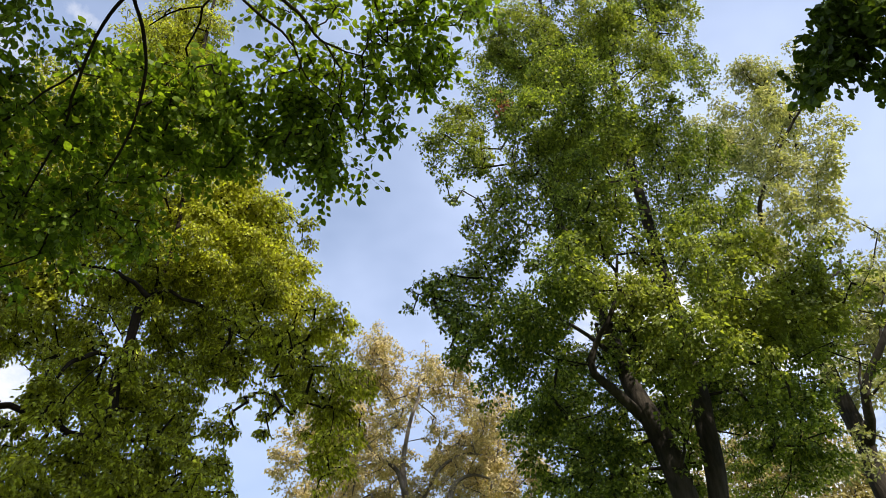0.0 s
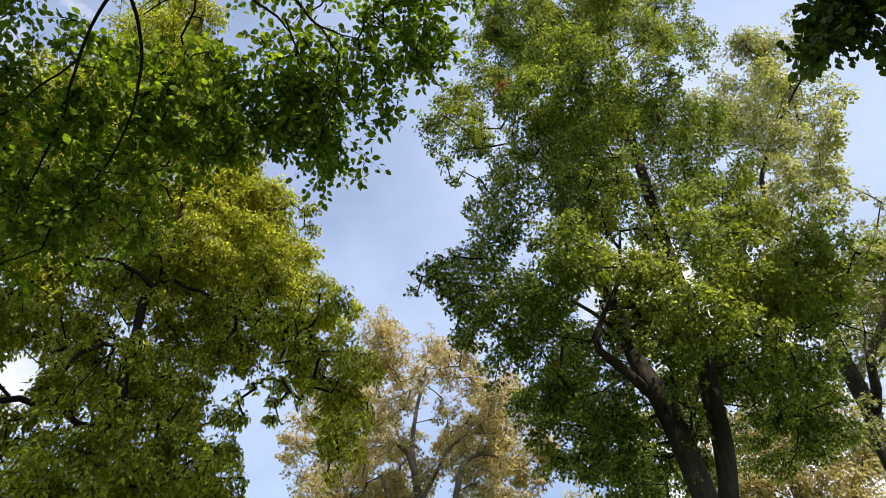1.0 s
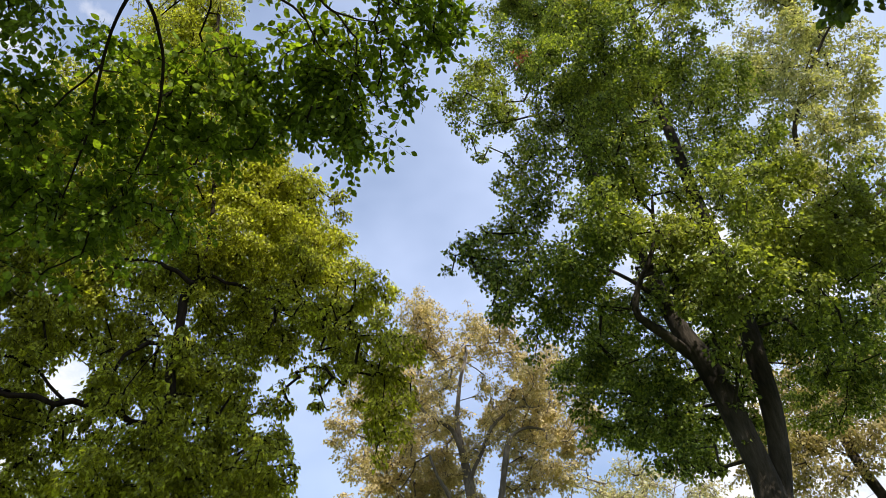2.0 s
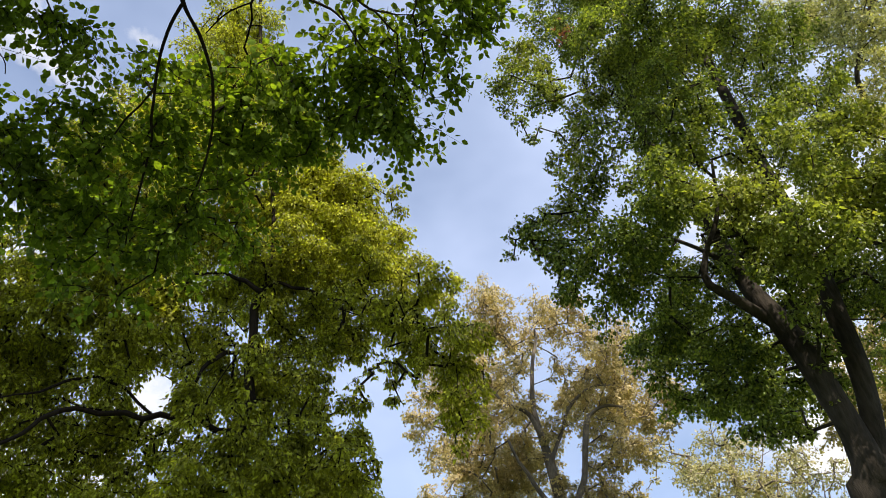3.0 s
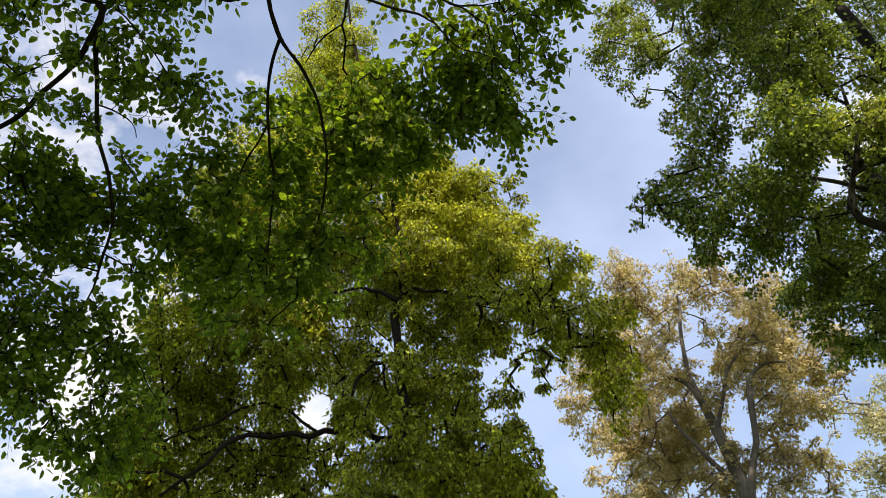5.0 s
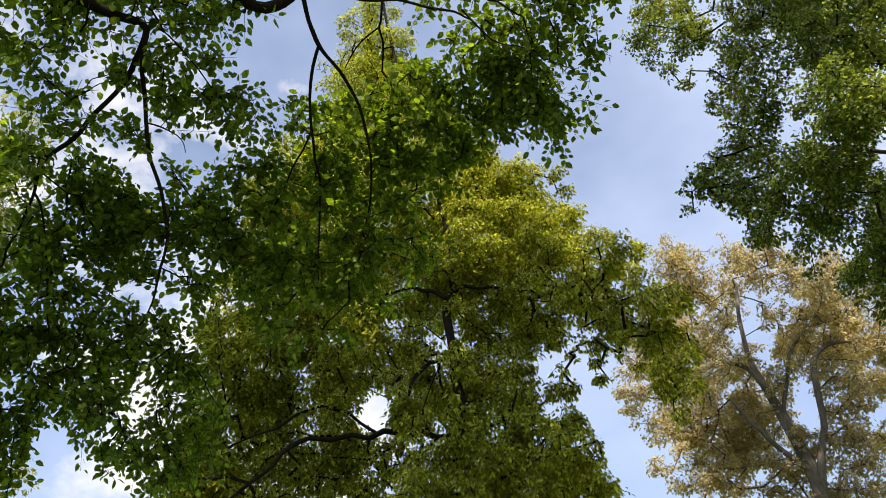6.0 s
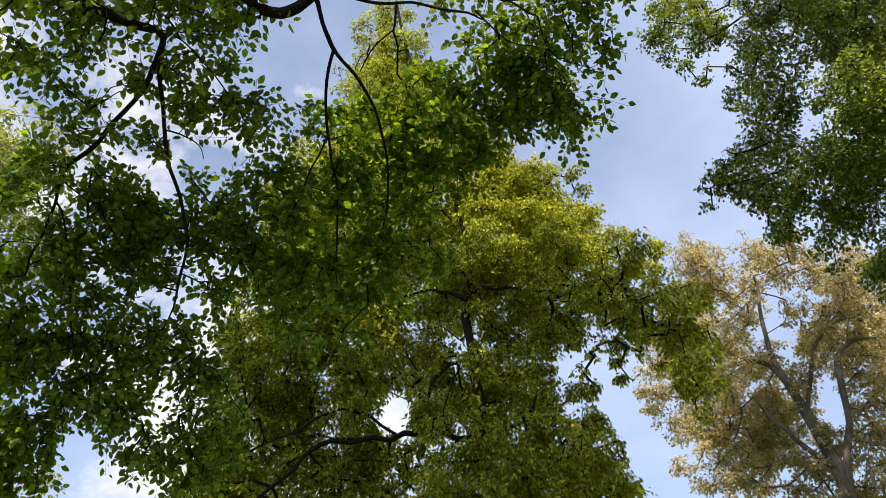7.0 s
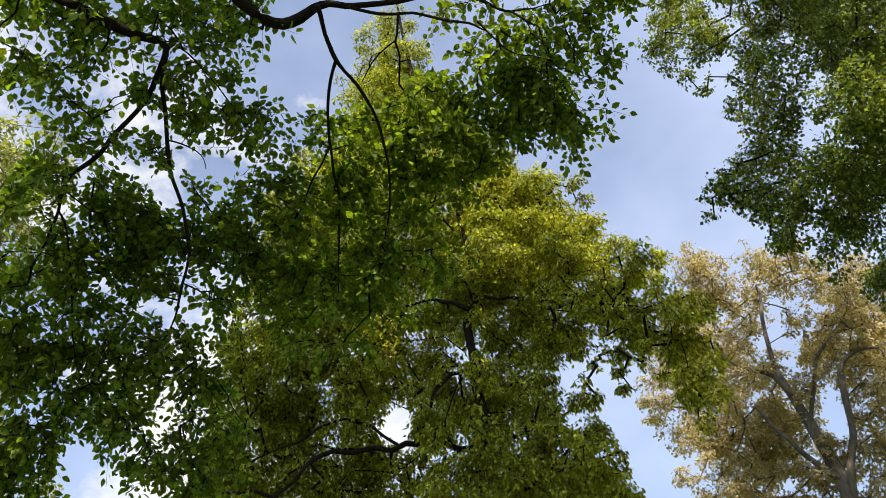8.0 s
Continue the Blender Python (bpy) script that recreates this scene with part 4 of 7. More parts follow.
# ---- feathery yellow-green tree ----
M_CROWN_A = [(-6.9, 9.3, 23.1, 0.64), (-5.9, 9, 21.5, 0.23), (-6.7, 8.4, 20.4, 0.52), (-6.3, 8.9, 20.4, 0.66), (-6.2, 9.7, 21.2, 0.39), (-7.3, 8.7, 20.6, 0.38), (-7, 9.5, 21.1, 0.53), (-6.4, 9.7, 20.7, 0.58), (-7.8, 8.9, 20.1, 0.24), (-6.8, 8.6, 18.7, 0.58), (-6.3, 8.9, 18.8, 0.46), (-6.3, 9.8, 19.8, 0.53), (-7.6, 9, 19.3, 0.48), (-6.6, 8.9, 18.2, 0.45), (-6.1, 9.2, 18.2, 0.5), (-6, 10.1, 19.1, 0.68), (-7.3, 8.7, 17.5, 0.42), (-7.2, 9.2, 18, 0.62), (-6.4, 9.2, 17.7, 0.51), (-5.7, 9.4, 17.2, 0.56), (-5.7, 10.3, 18.1, 0.57), (-5.1, 10, 17.5, 0.21), (-7.5, 8.5, 16.5, 0.46), (-7.4, 9.1, 17.6, 0.54)]
M_CROWN_B = [(-6.9, 9.6, 17.4, 0.53), (-6.1, 9.3, 16.8, 0.43), (-5.7, 9.4, 16.4, 0.49), (-5.2, 9.7, 16.3, 0.52), (-5, 10.1, 16.6, 0.45), (-8.1, 7.9, 15.8, 0.34), (-7.5, 8.3, 15.6, 0.42), (-7, 8.2, 15.1, 0.52), (-7.1, 8.9, 16.4, 0.57), (-6.8, 9.7, 16.8, 0.44), (-6.2, 10, 16.4, 0.47), (-5.4, 9.3, 15.2, 0.48), (-5.3, 10.4, 16.4, 0.47), (-4.5, 9.9, 15.2, 0.52), (-4.3, 10, 15.1, 0.38), (-7.8, 7.6, 14.6, 0.46), (-7.7, 8, 15, 0.4), (-7.3, 8.2, 14.9, 0.55), (-7, 8.9, 15.6, 0.56), (-6.4, 8.8, 14.5, 0.53), (-6, 9, 15, 0.52), (-5.7, 9.5, 15.1, 0.51), (-5.5, 10.4, 15.7, 0.49), (-5.1, 10.7, 16.1, 0.56)]
M_CROWN_C = [(-4.4, 10, 14.5, 0.42), (-3.9, 10.1, 14.1, 0.5), (-3.6, 10.7, 14.6, 0.53), (-3, 11, 14.7, 0.21), (-8.5, 7.8, 14.5, 0.5), (-8.3, 8.3, 14.8, 0.43), (-7.7, 8.4, 14.6, 0.52), (-7, 8.3, 14.3, 0.39), (-6.9, 9.1, 15, 0.51), (-6.1, 8.8, 14.1, 0.47), (-6.4, 9.9, 15.4, 0.52), (-5.4, 9.7, 14.3, 0.55), (-4.9, 9.7, 14.3, 0.38), (-4.8, 10.4, 14.7, 0.46), (-4.3, 10.3, 14.1, 0.53), (-4, 10.6, 14.3, 0.38), (-3.4, 11.2, 14.4, 0.52), (-3, 11.4, 14.5, 0.2), (-8.2, 7.4, 13.5, 0.47), (-7.7, 7.5, 13.3, 0.5), (-7.7, 8.1, 13.7, 0.4), (-7.6, 8.9, 14.3, 0.48), (-7.2, 8.9, 14.3, 0.39), (-6.8, 9.4, 14.4, 0.53)]
M_CROWN_D = [(-6.3, 9.2, 14.2, 0.43), (-6.1, 9.9, 14.6, 0.48), (-5.2, 9.6, 13.6, 0.53), (-4.8, 9.7, 13.3, 0.44), (-4.7, 10.9, 14.4, 0.54), (-3.8, 10, 13, 0.51), (-3.7, 10.6, 13.5, 0.52), (-3.3, 11, 13.3, 0.44), (-2.8, 11.1, 13.2, 0.31), (-8.1, 7.1, 12.5, 0.32), (-8.3, 7.9, 13.4, 0.4), (-7.8, 7.8, 12.9, 0.46), (-7.3, 8.1, 13, 0.43), (-7.1, 8.3, 12.9, 0.48), (-7, 9.1, 13.5, 0.53), (-6.6, 9.3, 13.6, 0.39), (-6, 9.4, 13.4, 0.44), (-5.8, 10.1, 13.9, 0.47), (-5.6, 10.4, 14.2, 0.56), (-4.6, 9.7, 12.4, 0.44), (-4.5, 10.7, 13.6, 0.46), (-4, 10.9, 13.4, 0.45), (-3.8, 11.1, 13.5, 0.52), (-3.2, 11.3, 13.3, 0.42)]
M_CROWN_E = [(-8.4, 7.2, 12.1, 0.3), (-8.6, 7.7, 12.6, 0.48), (-8.3, 8.1, 13, 0.42), (-8.1, 8.6, 13.2, 0.38), (-7, 8.3, 12.4, 0.36), (-7.3, 9.1, 13.2, 0.54), (-6.4, 9, 12.4, 0.43), (-6.6, 9.8, 13.3, 0.47), (-5.9, 9.7, 12.9, 0.39), (-5.4, 9.9, 12.5, 0.44), (-4.8, 9.7, 12.3, 0.48), (-4.4, 9.8, 12, 0.49), (-4.3, 10.8, 12.7, 0.53), (-3.6, 10.1, 12, 0.44), (-3.3, 10.5, 12, 0.39), (-3.1, 11.2, 12.6, 0.5), (-2.6, 11, 12.1, 0.45), (-2, 10.6, 11.5, 0.37), (-1.8, 11.6, 12.1, 0.23), (-8.6, 7.7, 12.2, 0.45), (-8.4, 8.2, 12.5, 0.43), (-7.7, 8, 12, 0.45), (-7.3, 8.3, 12, 0.37), (-7.3, 8.9, 12.4, 0.42)]
M_CROWN_F = [(-7.2, 9.3, 12.7, 0.45), (-6.7, 9.7, 12.6, 0.43), (-6, 9.5, 12.2, 0.37), (-5.8, 10.1, 12.7, 0.51), (-5.1, 9.6, 11.7, 0.44), (-4.8, 10, 12, 0.48), (-4.3, 10, 11.8, 0.47), (-4.2, 10.8, 12.2, 0.51), (-3.4, 10.2, 11.6, 0.39), (-3.2, 10.4, 11.7, 0.34), (-2.8, 10.8, 11.6, 0.35), (-2.5, 10.5, 11.2, 0.4), (-2.2, 11.4, 11.5, 0.33), (-8.9, 7.6, 11.8, 0.31), (-8.5, 8.2, 12, 0.41), (-7.9, 7.9, 11.4, 0.36), (-7.4, 8.1, 11.4, 0.37), (-7.1, 8.2, 11.4, 0.36), (-6.9, 8.6, 11.5, 0.42), (-6.6, 9.1, 11.7, 0.38), (-6.5, 9.6, 12.1, 0.36), (-6.1, 10.1, 12.1, 0.42), (-5.4, 9.9, 11.6, 0.36), (-5, 9.9, 11.5, 0.46)]
M_CROWN_G = [(-4.9, 10.5, 11.8, 0.51), (-4.3, 10.3, 11.2, 0.42), (-4.2, 11, 11.9, 0.38), (-3.4, 10.2, 11, 0.39), (-3, 10.3, 10.7, 0.32), (-2.9, 11.5, 11.7, 0.34), (-2.3, 10.5, 10.3, 0.31), (-1.9, 10.2, 10.1, 0.34), (-1.6, 11.5, 11, 0.25), (-8.5, 7.2, 10.8, 0.17), (-8.6, 7.8, 11.3, 0.39), (-7.8, 7.7, 10.8, 0.34), (-7.3, 7.9, 10.6, 0.33), (-7.7, 8.9, 11.5, 0.44), (-7, 8.8, 11, 0.4), (-7.1, 9.2, 11.6, 0.41), (-6.4, 8.8, 10.9, 0.37), (-6, 9.3, 11, 0.42), (-5.9, 10.2, 11.5, 0.48), (-5.3, 9.7, 11.2, 0.4), (-5.1, 10.4, 11.3, 0.46), (-4.5, 10.2, 10.9, 0.38), (-4.4, 10.7, 11.3, 0.4), (-3.8, 10.6, 10.9, 0.44)]
M_CROWN_H = [(-3.4, 10.9, 11, 0.43), (-3, 10.9, 10.8, 0.33), (-2.7, 11.3, 10.8, 0.42), (-2.3, 10.9, 10.4, 0.44), (-1.7, 10.1, 9.5, 0.34), (-1.4, 10.5, 9.8, 0.29), (-8.7, 7.9, 10.7, 0.45), (-8.3, 7.8, 10.6, 0.38), (-8.1, 8.4, 10.9, 0.39), (-7.5, 8.3, 10.7, 0.46), (-7.2, 8.4, 10.6, 0.41), (-6.8, 8.5, 10.6, 0.34), (-6.5, 9, 10.5, 0.38), (-6.2, 9.2, 10.6, 0.44), (-6.2, 9.9, 11.1, 0.35), (-5.7, 9.8, 10.9, 0.41), (-5.1, 9.9, 10.6, 0.45), (-4.9, 10.5, 10.9, 0.38), (-4.4, 10.4, 10.6, 0.38), (-4, 10.3, 10.2, 0.33), (-3.8, 10.9, 10.6, 0.38), (-3.4, 10.7, 10.1, 0.27), (-2.9, 10.9, 10.2, 0.33), (-2.7, 11.3, 10.3, 0.4)]
M_CROWN_I = [(-2, 10.2, 9.3, 0.31), (-1.7, 10.6, 9.5, 0.36), (-1.4, 10.8, 9.3, 0.17), (-8.4, 7.3, 9.9, 0.28), (-8.4, 7.9, 10.2, 0.39), (-7.7, 7.7, 9.8, 0.43), (-7.6, 8.1, 10.1, 0.45), (-7.4, 8.4, 10.2, 0.35), (-7.5, 9.2, 10.6, 0.45), (-7, 9.3, 10.8, 0.41), (-6.4, 9, 10.2, 0.32), (-6.1, 9.4, 10.2, 0.41), (-5.6, 9.6, 10.3, 0.35), (-5.1, 10.6, 10.6, 0.39), (-4.8, 10.5, 10.4, 0.37), (-4.5, 10.9, 10.5, 0.48), (-4, 10.4, 10, 0.36), (-3.8, 11.2, 10.3, 0.15), (-2.9, 10.8, 9.6, 0.18), (-2.2, 10.2, 9, 0.32), (-1.9, 10.6, 9.1, 0.36), (-1.7, 11, 9.3, 0.36), (-8.4, 7.6, 9.9, 0.41), (-8.3, 7.9, 9.9, 0.37)]
M_CROWN_J = [(-7.5, 7.8, 9.6, 0.41), (-7.6, 8.5, 9.8, 0.32), (-7.4, 8.7, 10, 0.36), (-7.2, 9.2, 10.1, 0.43), (-6.5, 9, 9.9, 0.38), (-6.3, 9.4, 9.7, 0.41), (-6, 9.8, 9.9, 0.4), (-5.5, 9.6, 9.6, 0.36), (-5, 9.7, 9.6, 0.32), (-4.8, 10, 9.6, 0.41), (-4.4, 10, 9.4, 0.38), (-4, 10.2, 9.3, 0.14), (-2.3, 10.8, 9, 0.14), (-1.8, 10.3, 8.4, 0.24), (-1.6, 10, 8.4, 0.28), (-8.8, 7.6, 9.4, 0.15), (-8.1, 7.3, 9, 0.41), (-7.8, 7.5, 9.1, 0.41), (-7.6, 7.8, 9.2, 0.34), (-7.7, 8.2, 9.5, 0.35), (-7.4, 8.7, 9.5, 0.42), (-6.8, 8.4, 9.1, 0.4), (-7, 9.1, 9.6, 0.41), (-6.4, 9.3, 9.5, 0.23)]
M_CROWN_K = [(-5.9, 9.1, 9.2, 0.36), (-5.9, 10, 9.7, 0.41), (-5.6, 10.2, 9.6, 0.36), (-5.2, 10.2, 9.5, 0.44), (-4.6, 9.8, 8.8, 0.3), (-4.3, 10.1, 9, 0.37), (-4.2, 10.6, 9.3, 0.14), (-1.9, 10.9, 8.5, 0.26), (-1.6, 11.1, 8.6, 0.3), (-8.6, 7.4, 8.8, 0.15), (-8.2, 7.7, 8.9, 0.36), (-8.1, 8.1, 9.1, 0.35), (-8, 8.6, 9.3, 0.34), (-7.4, 8.4, 9, 0.41), (-7.3, 9, 9.1, 0.34), (-6.8, 8.9, 9.1, 0.31), (-5.8, 9, 8.6, 0.27), (-5.7, 9.2, 8.5, 0.37), (-5.6, 9.9, 9.1, 0.31), (-5.1, 9.8, 8.9, 0.43), (-4.9, 9.9, 9, 0.4), (-4.9, 10.7, 9.1, 0.33), (-4.4, 10.6, 9, 0.34), (-1.8, 10.7, 8, 0.25)]
M_CROWN_L = [(-8.3, 7, 8.3, 0.13), (-8.2, 7.4, 8.4, 0.29), (-8.4, 8.2, 8.9, 0.3), (-8.2, 8.5, 8.9, 0.42), (-7.8, 8.5, 8.6, 0.32), (-6.9, 8.2, 8.3, 0.31), (-7.2, 9.2, 8.9, 0.33), (-6.1, 9.5, 8.7, 0.36), (-5, 8.4, 7.6, 0.33), (-5.3, 9.7, 8.5, 0.31), (-5.1, 9.8, 8.5, 0.33), (-4.9, 10.5, 8.8, 0.39), (-4.1, 9.4, 7.8, 0.35), (-3.5, 9, 7.4, 0.25), (-3.7, 10.4, 8.2, 0.31), (-3.7, 11.2, 8.7, 0.18), (-8.3, 7, 7.9, 0.13), (-8.8, 7.8, 8.3, 0.39), (-8.3, 8, 8.3, 0.4), (-7.8, 7.9, 8.2, 0.34), (-8, 8.6, 8.4, 0.32), (-7.4, 8.5, 8.3, 0.33), (-7, 8.6, 8.1, 0.36), (-6.9, 9, 8.2, 0.33)]
M_CROWN_M = [(-6.9, 9.4, 8.5, 0.24), (-4.6, 8.7, 7.3, 0.36), (-4.5, 9, 7.5, 0.32), (-4.2, 9.2, 7.4, 0.34), (-4, 9.6, 7.5, 0.33), (-3.5, 9.5, 7.4, 0.27), (-3.1, 8.9, 6.9, 0.25), (-3, 9.4, 7.3, 0.12), (-8.8, 7.6, 8.1, 0.4), (-8.3, 7.7, 7.8, 0.34), (-8.4, 8.3, 8.1, 0.38), (-7.6, 8.2, 7.8, 0.36), (-7.8, 8.7, 8.1, 0.32), (-7.3, 8.6, 7.8, 0.32), (-7.1, 9, 8.1, 0.41), (-7, 9.4, 8.2, 0.41), (-6.4, 9, 7.9, 0.34), (-5, 8.4, 7.1, 0.29), (-4.7, 8.4, 7, 0.3), (-4.6, 8.6, 7, 0.25), (-4.1, 8.6, 6.8, 0.25), (-3.9, 8.6, 6.7, 0.3), (-3.6, 8.8, 6.8, 0.27), (-3.5, 9.4, 7, 0.29)]
M_CROWN_N = [(-3.1, 9.2, 6.7, 0.24), (-8.4, 7.1, 7.3, 0.33), (-8.3, 7.7, 7.5, 0.33), (-8.2, 7.9, 7.5, 0.28), (-7.7, 8, 7.4, 0.3), (-7.3, 7.9, 7.4, 0.35), (-7.1, 8.2, 7.4, 0.27), (-7.2, 8.7, 7.6, 0.34), (-7, 9.2, 7.7, 0.32), (-6.4, 9, 7.4, 0.36), (-6, 8.9, 7.3, 0.18), (-5, 8.1, 6.6, 0.25), (-5.1, 8.7, 7, 0.36), (-4.6, 8.5, 6.6, 0.32), (-4.5, 9.2, 6.9, 0.25), (-4.3, 9.1, 6.8, 0.3), (-4, 9.4, 6.8, 0.35), (-3.7, 9.6, 6.8, 0.31), (-3.4, 9.8, 6.8, 0.35), (-2.9, 9.2, 6.4, 0.27), (-8.8, 7.4, 7.2, 0.36), (-8.5, 7.6, 7.2, 0.38), (-8.6, 8, 7.5, 0.34), (-7.7, 7.6, 7, 0.35)]
M_CROWN_O = [(-7.4, 7.9, 6.9, 0.32), (-7.8, 8.6, 7.4, 0.37), (-7.5, 9.1, 7.3, 0.34), (-6.9, 8.9, 7.3, 0.36), (-6.9, 9.3, 7.5, 0.39), (-6.4, 9.4, 7.2, 0.37), (-5, 8, 6.3, 0.24), (-5.1, 8.6, 6.6, 0.33), (-5.1, 8.9, 6.7, 0.31), (-4.4, 8.5, 6.3, 0.31), (-4.4, 9.1, 6.6, 0.26), (-4.1, 9, 6.4, 0.33), (-3.7, 9, 6.4, 0.32), (-3.3, 9.1, 6.3, 0.26), (-3.4, 9.8, 6.5, 0.33), (-3, 9.6, 6.4, 0.29), (-8.6, 7, 6.6, 0.28), (-8.3, 7.1, 6.5, 0.31), (-8.3, 7.6, 6.8, 0.33), (-8.1, 7.8, 6.9, 0.33), (-8, 8.2, 6.9, 0.37), (-7.5, 8.1, 6.7, 0.3), (-7.2, 8.3, 6.8, 0.36), (-7, 8.8, 6.9, 0.28)]
M_CROWN_P = [(-6.6, 8.7, 6.8, 0.37), (-6.4, 9, 6.8, 0.28), (-6.1, 9.2, 6.8, 0.29), (-5.3, 8.4, 6.4, 0.26), (-5.2, 8.8, 6.5, 0.31), (-5, 9, 6.5, 0.31), (-4.4, 8.8, 6.2, 0.28), (-4.2, 8.9, 6.2, 0.26), (-4.1, 9.5, 6.4, 0.33), (-3.6, 8.8, 6, 0.28), (-3.3, 8.9, 5.8, 0.27), (-3.2, 9.6, 6.2, 0.25), (-3, 9.7, 6, 0.11), (-8.9, 7.2, 6.6, 0.23), (-8.6, 7.3, 6.6, 0.29), (-8.7, 7.9, 6.7, 0.25), (-8.6, 8.1, 6.8, 0.3), (-7.7, 7.8, 6.5, 0.3), (-7.9, 8.6, 6.7, 0.23), (-7.8, 8.9, 7, 0.36), (-7.6, 9, 6.9, 0.31), (-7.1, 9.3, 6.8, 0.28), (-6.9, 9.1, 6.8, 0.31), (-6.2, 8.8, 6.5, 0.29)]
M_CROWN_Q = [(-5.2, 8.1, 5.8, 0.22), (-5.4, 8.8, 6.2, 0.3), (-4.8, 8.2, 5.8, 0.18), (-4.8, 9.1, 6.2, 0.28), (-4.3, 8.8, 5.8, 0.21), (-4.2, 9.4, 6.1, 0.25), (-4, 9.4, 6, 0.24), (-3.6, 9.2, 5.8, 0.16), (-3.4, 9.6, 5.9, 0.19), (-3.1, 9.4, 5.7, 0.17), (-7.1, 9.9, 20.8, 0.89), (-7.9, 9.8, 20.6, 1.08), (-6.6, 10.1, 19.2, 1.12), (-6, 11.2, 19, 0.5), (-8.4, 10, 18.2, 0.9), (-8.2, 10.8, 19, 0.92), (-6.3, 10.3, 17.3, 0.86), (-5.2, 11.6, 17.4, 0.36), (-8.3, 8.9, 15.6, 0.79), (-8.3, 10.6, 17.2, 1.1), (-7, 10.5, 16.1, 0.75), (-6.4, 11.9, 16.8, 0.8), (-4.9, 12, 16.1, 0.81), (-4.3, 12.5, 16.3, 0.74)]
M_CROWN_R = [(-8.9, 9, 14.7, 0.68), (-8.6, 10.3, 15.7, 0.77), (-7.1, 9.9, 14.7, 0.87), (-6.4, 10.3, 14.4, 0.66), (-5.6, 11.7, 15.4, 0.89), (-4.5, 12.1, 14.8, 0.89), (-3.8, 12.7, 14.7, 0.57), (-10, 9, 14.4, 0.35), (-9, 9.5, 14, 0.92), (-7.6, 9.7, 13.1, 0.73), (-7.6, 11.1, 14.3, 0.77), (-6.3, 11.3, 13.8, 0.94), (-5, 11, 13.1, 0.87), (-4, 11.4, 12.7, 0.67), (-3.4, 11.7, 12.5, 0.75), (-2.5, 12.3, 12.7, 0.33), (-8.4, 8.8, 11.6, 0.32), (-8.3, 10, 12.7, 0.86), (-8, 10.9, 13.1, 0.74), (-6.4, 11.2, 12.6, 0.76), (-6, 12.1, 13.3, 0.74), (-4.9, 11.5, 12.2, 0.74), (-4.4, 12.4, 12.4, 0.81), (-3.2, 11.7, 11.3, 0.39)]
M_CROWN_S = [(-5.7, 11.6, 11.8, 0.29), (-9.4, 8.6, 11.7, 0.2), (-9.3, 9.3, 11.2, 0.46), (-7.4, 10.2, 11.1, 0.41), (-7, 11, 11.3, 0.41), (-4.8, 11.7, 10.6, 0.31), (-8.8, 8.5, 9.8, 0.39), (-8.5, 10, 10.7, 0.57), (-7.4, 10, 10.2, 0.28), (-6.9, 11.2, 10.4, 0.48), (-5.6, 10.7, 9.8, 0.48), (-5.3, 11.9, 10.4, 0.59), (-8.7, 8.4, 9.2, 0.42), (-8.7, 9, 9.6, 0.5), (-7.5, 9.4, 9.1, 0.38), (-5.9, 10.4, 9.1, 0.46)]
M_CROWN_T = [(-5.2, 11.9, 9.6, 0.43), (-8.7, 8.6, 8.5, 0.48), (-8.2, 9.9, 9, 0.49), (-7.8, 10.2, 9, 0.4), (-5.8, 11, 8.7, 0.49), (-4.9, 11.9, 8.7, 0.52), (-9.8, 8.6, 8.4, 0.22), (-8, 9.2, 8, 0.36), (-6.7, 10.5, 8.2, 0.25), (-6, 10.7, 7.9, 0.46), (-5.7, 11.6, 8.3, 0.56), (-8.8, 8.1, 7.3, 0.39), (-9.4, 9.3, 8, 0.48), (-8.8, 9.6, 7.9, 0.39)]
M_CROWN_U = [(-7.2, 10.7, 7.7, 0.4), (-6.3, 11.6, 7.8, 0.55), (-5.1, 10.9, 7.3, 0.41), (-5.1, 12.1, 7.7, 0.53), (-4.5, 12.1, 7.4, 0.25)]
M_FILL_A = [(-4.1, 10.2, 9.3, 0.11), (-3.5, 10.3, 9.1, 0.13), (-3.9, 9.5, 8.4, 0.09), (-3.6, 10.5, 8.9, 0.22), (-3.8, 9.6, 8.3, 0.18), (-3.5, 9.7, 8.2, 0.11), (-3.5, 10.5, 8.8, 0.22), (-4, 9.8, 8.2, 0.13), (-3.8, 9.6, 8, 0.23), (-4, 9.6, 7.7, 0.13), (-3.6, 9.8, 7.8, 0.19), (-3.5, 10, 7.8, 0.21), (-3.4, 10.4, 8, 0.2), (-4, 9.4, 7.5, 0.09), (-4, 9.9, 7.7, 0.25), (-3.6, 9.6, 7.4, 0.21), (-3.6, 10.2, 7.6, 0.22), (-3.2, 10.3, 7.6, 0.15), (-4, 9.7, 7.3, 0.21), (-3.7, 9.8, 7.3, 0.24), (-3.5, 9.8, 7.2, 0.25), (-3.5, 10.4, 7.5, 0.24), (-3.2, 10.5, 7.4, 0.16), (-4.1, 10.3, 7.4, 0.25)]
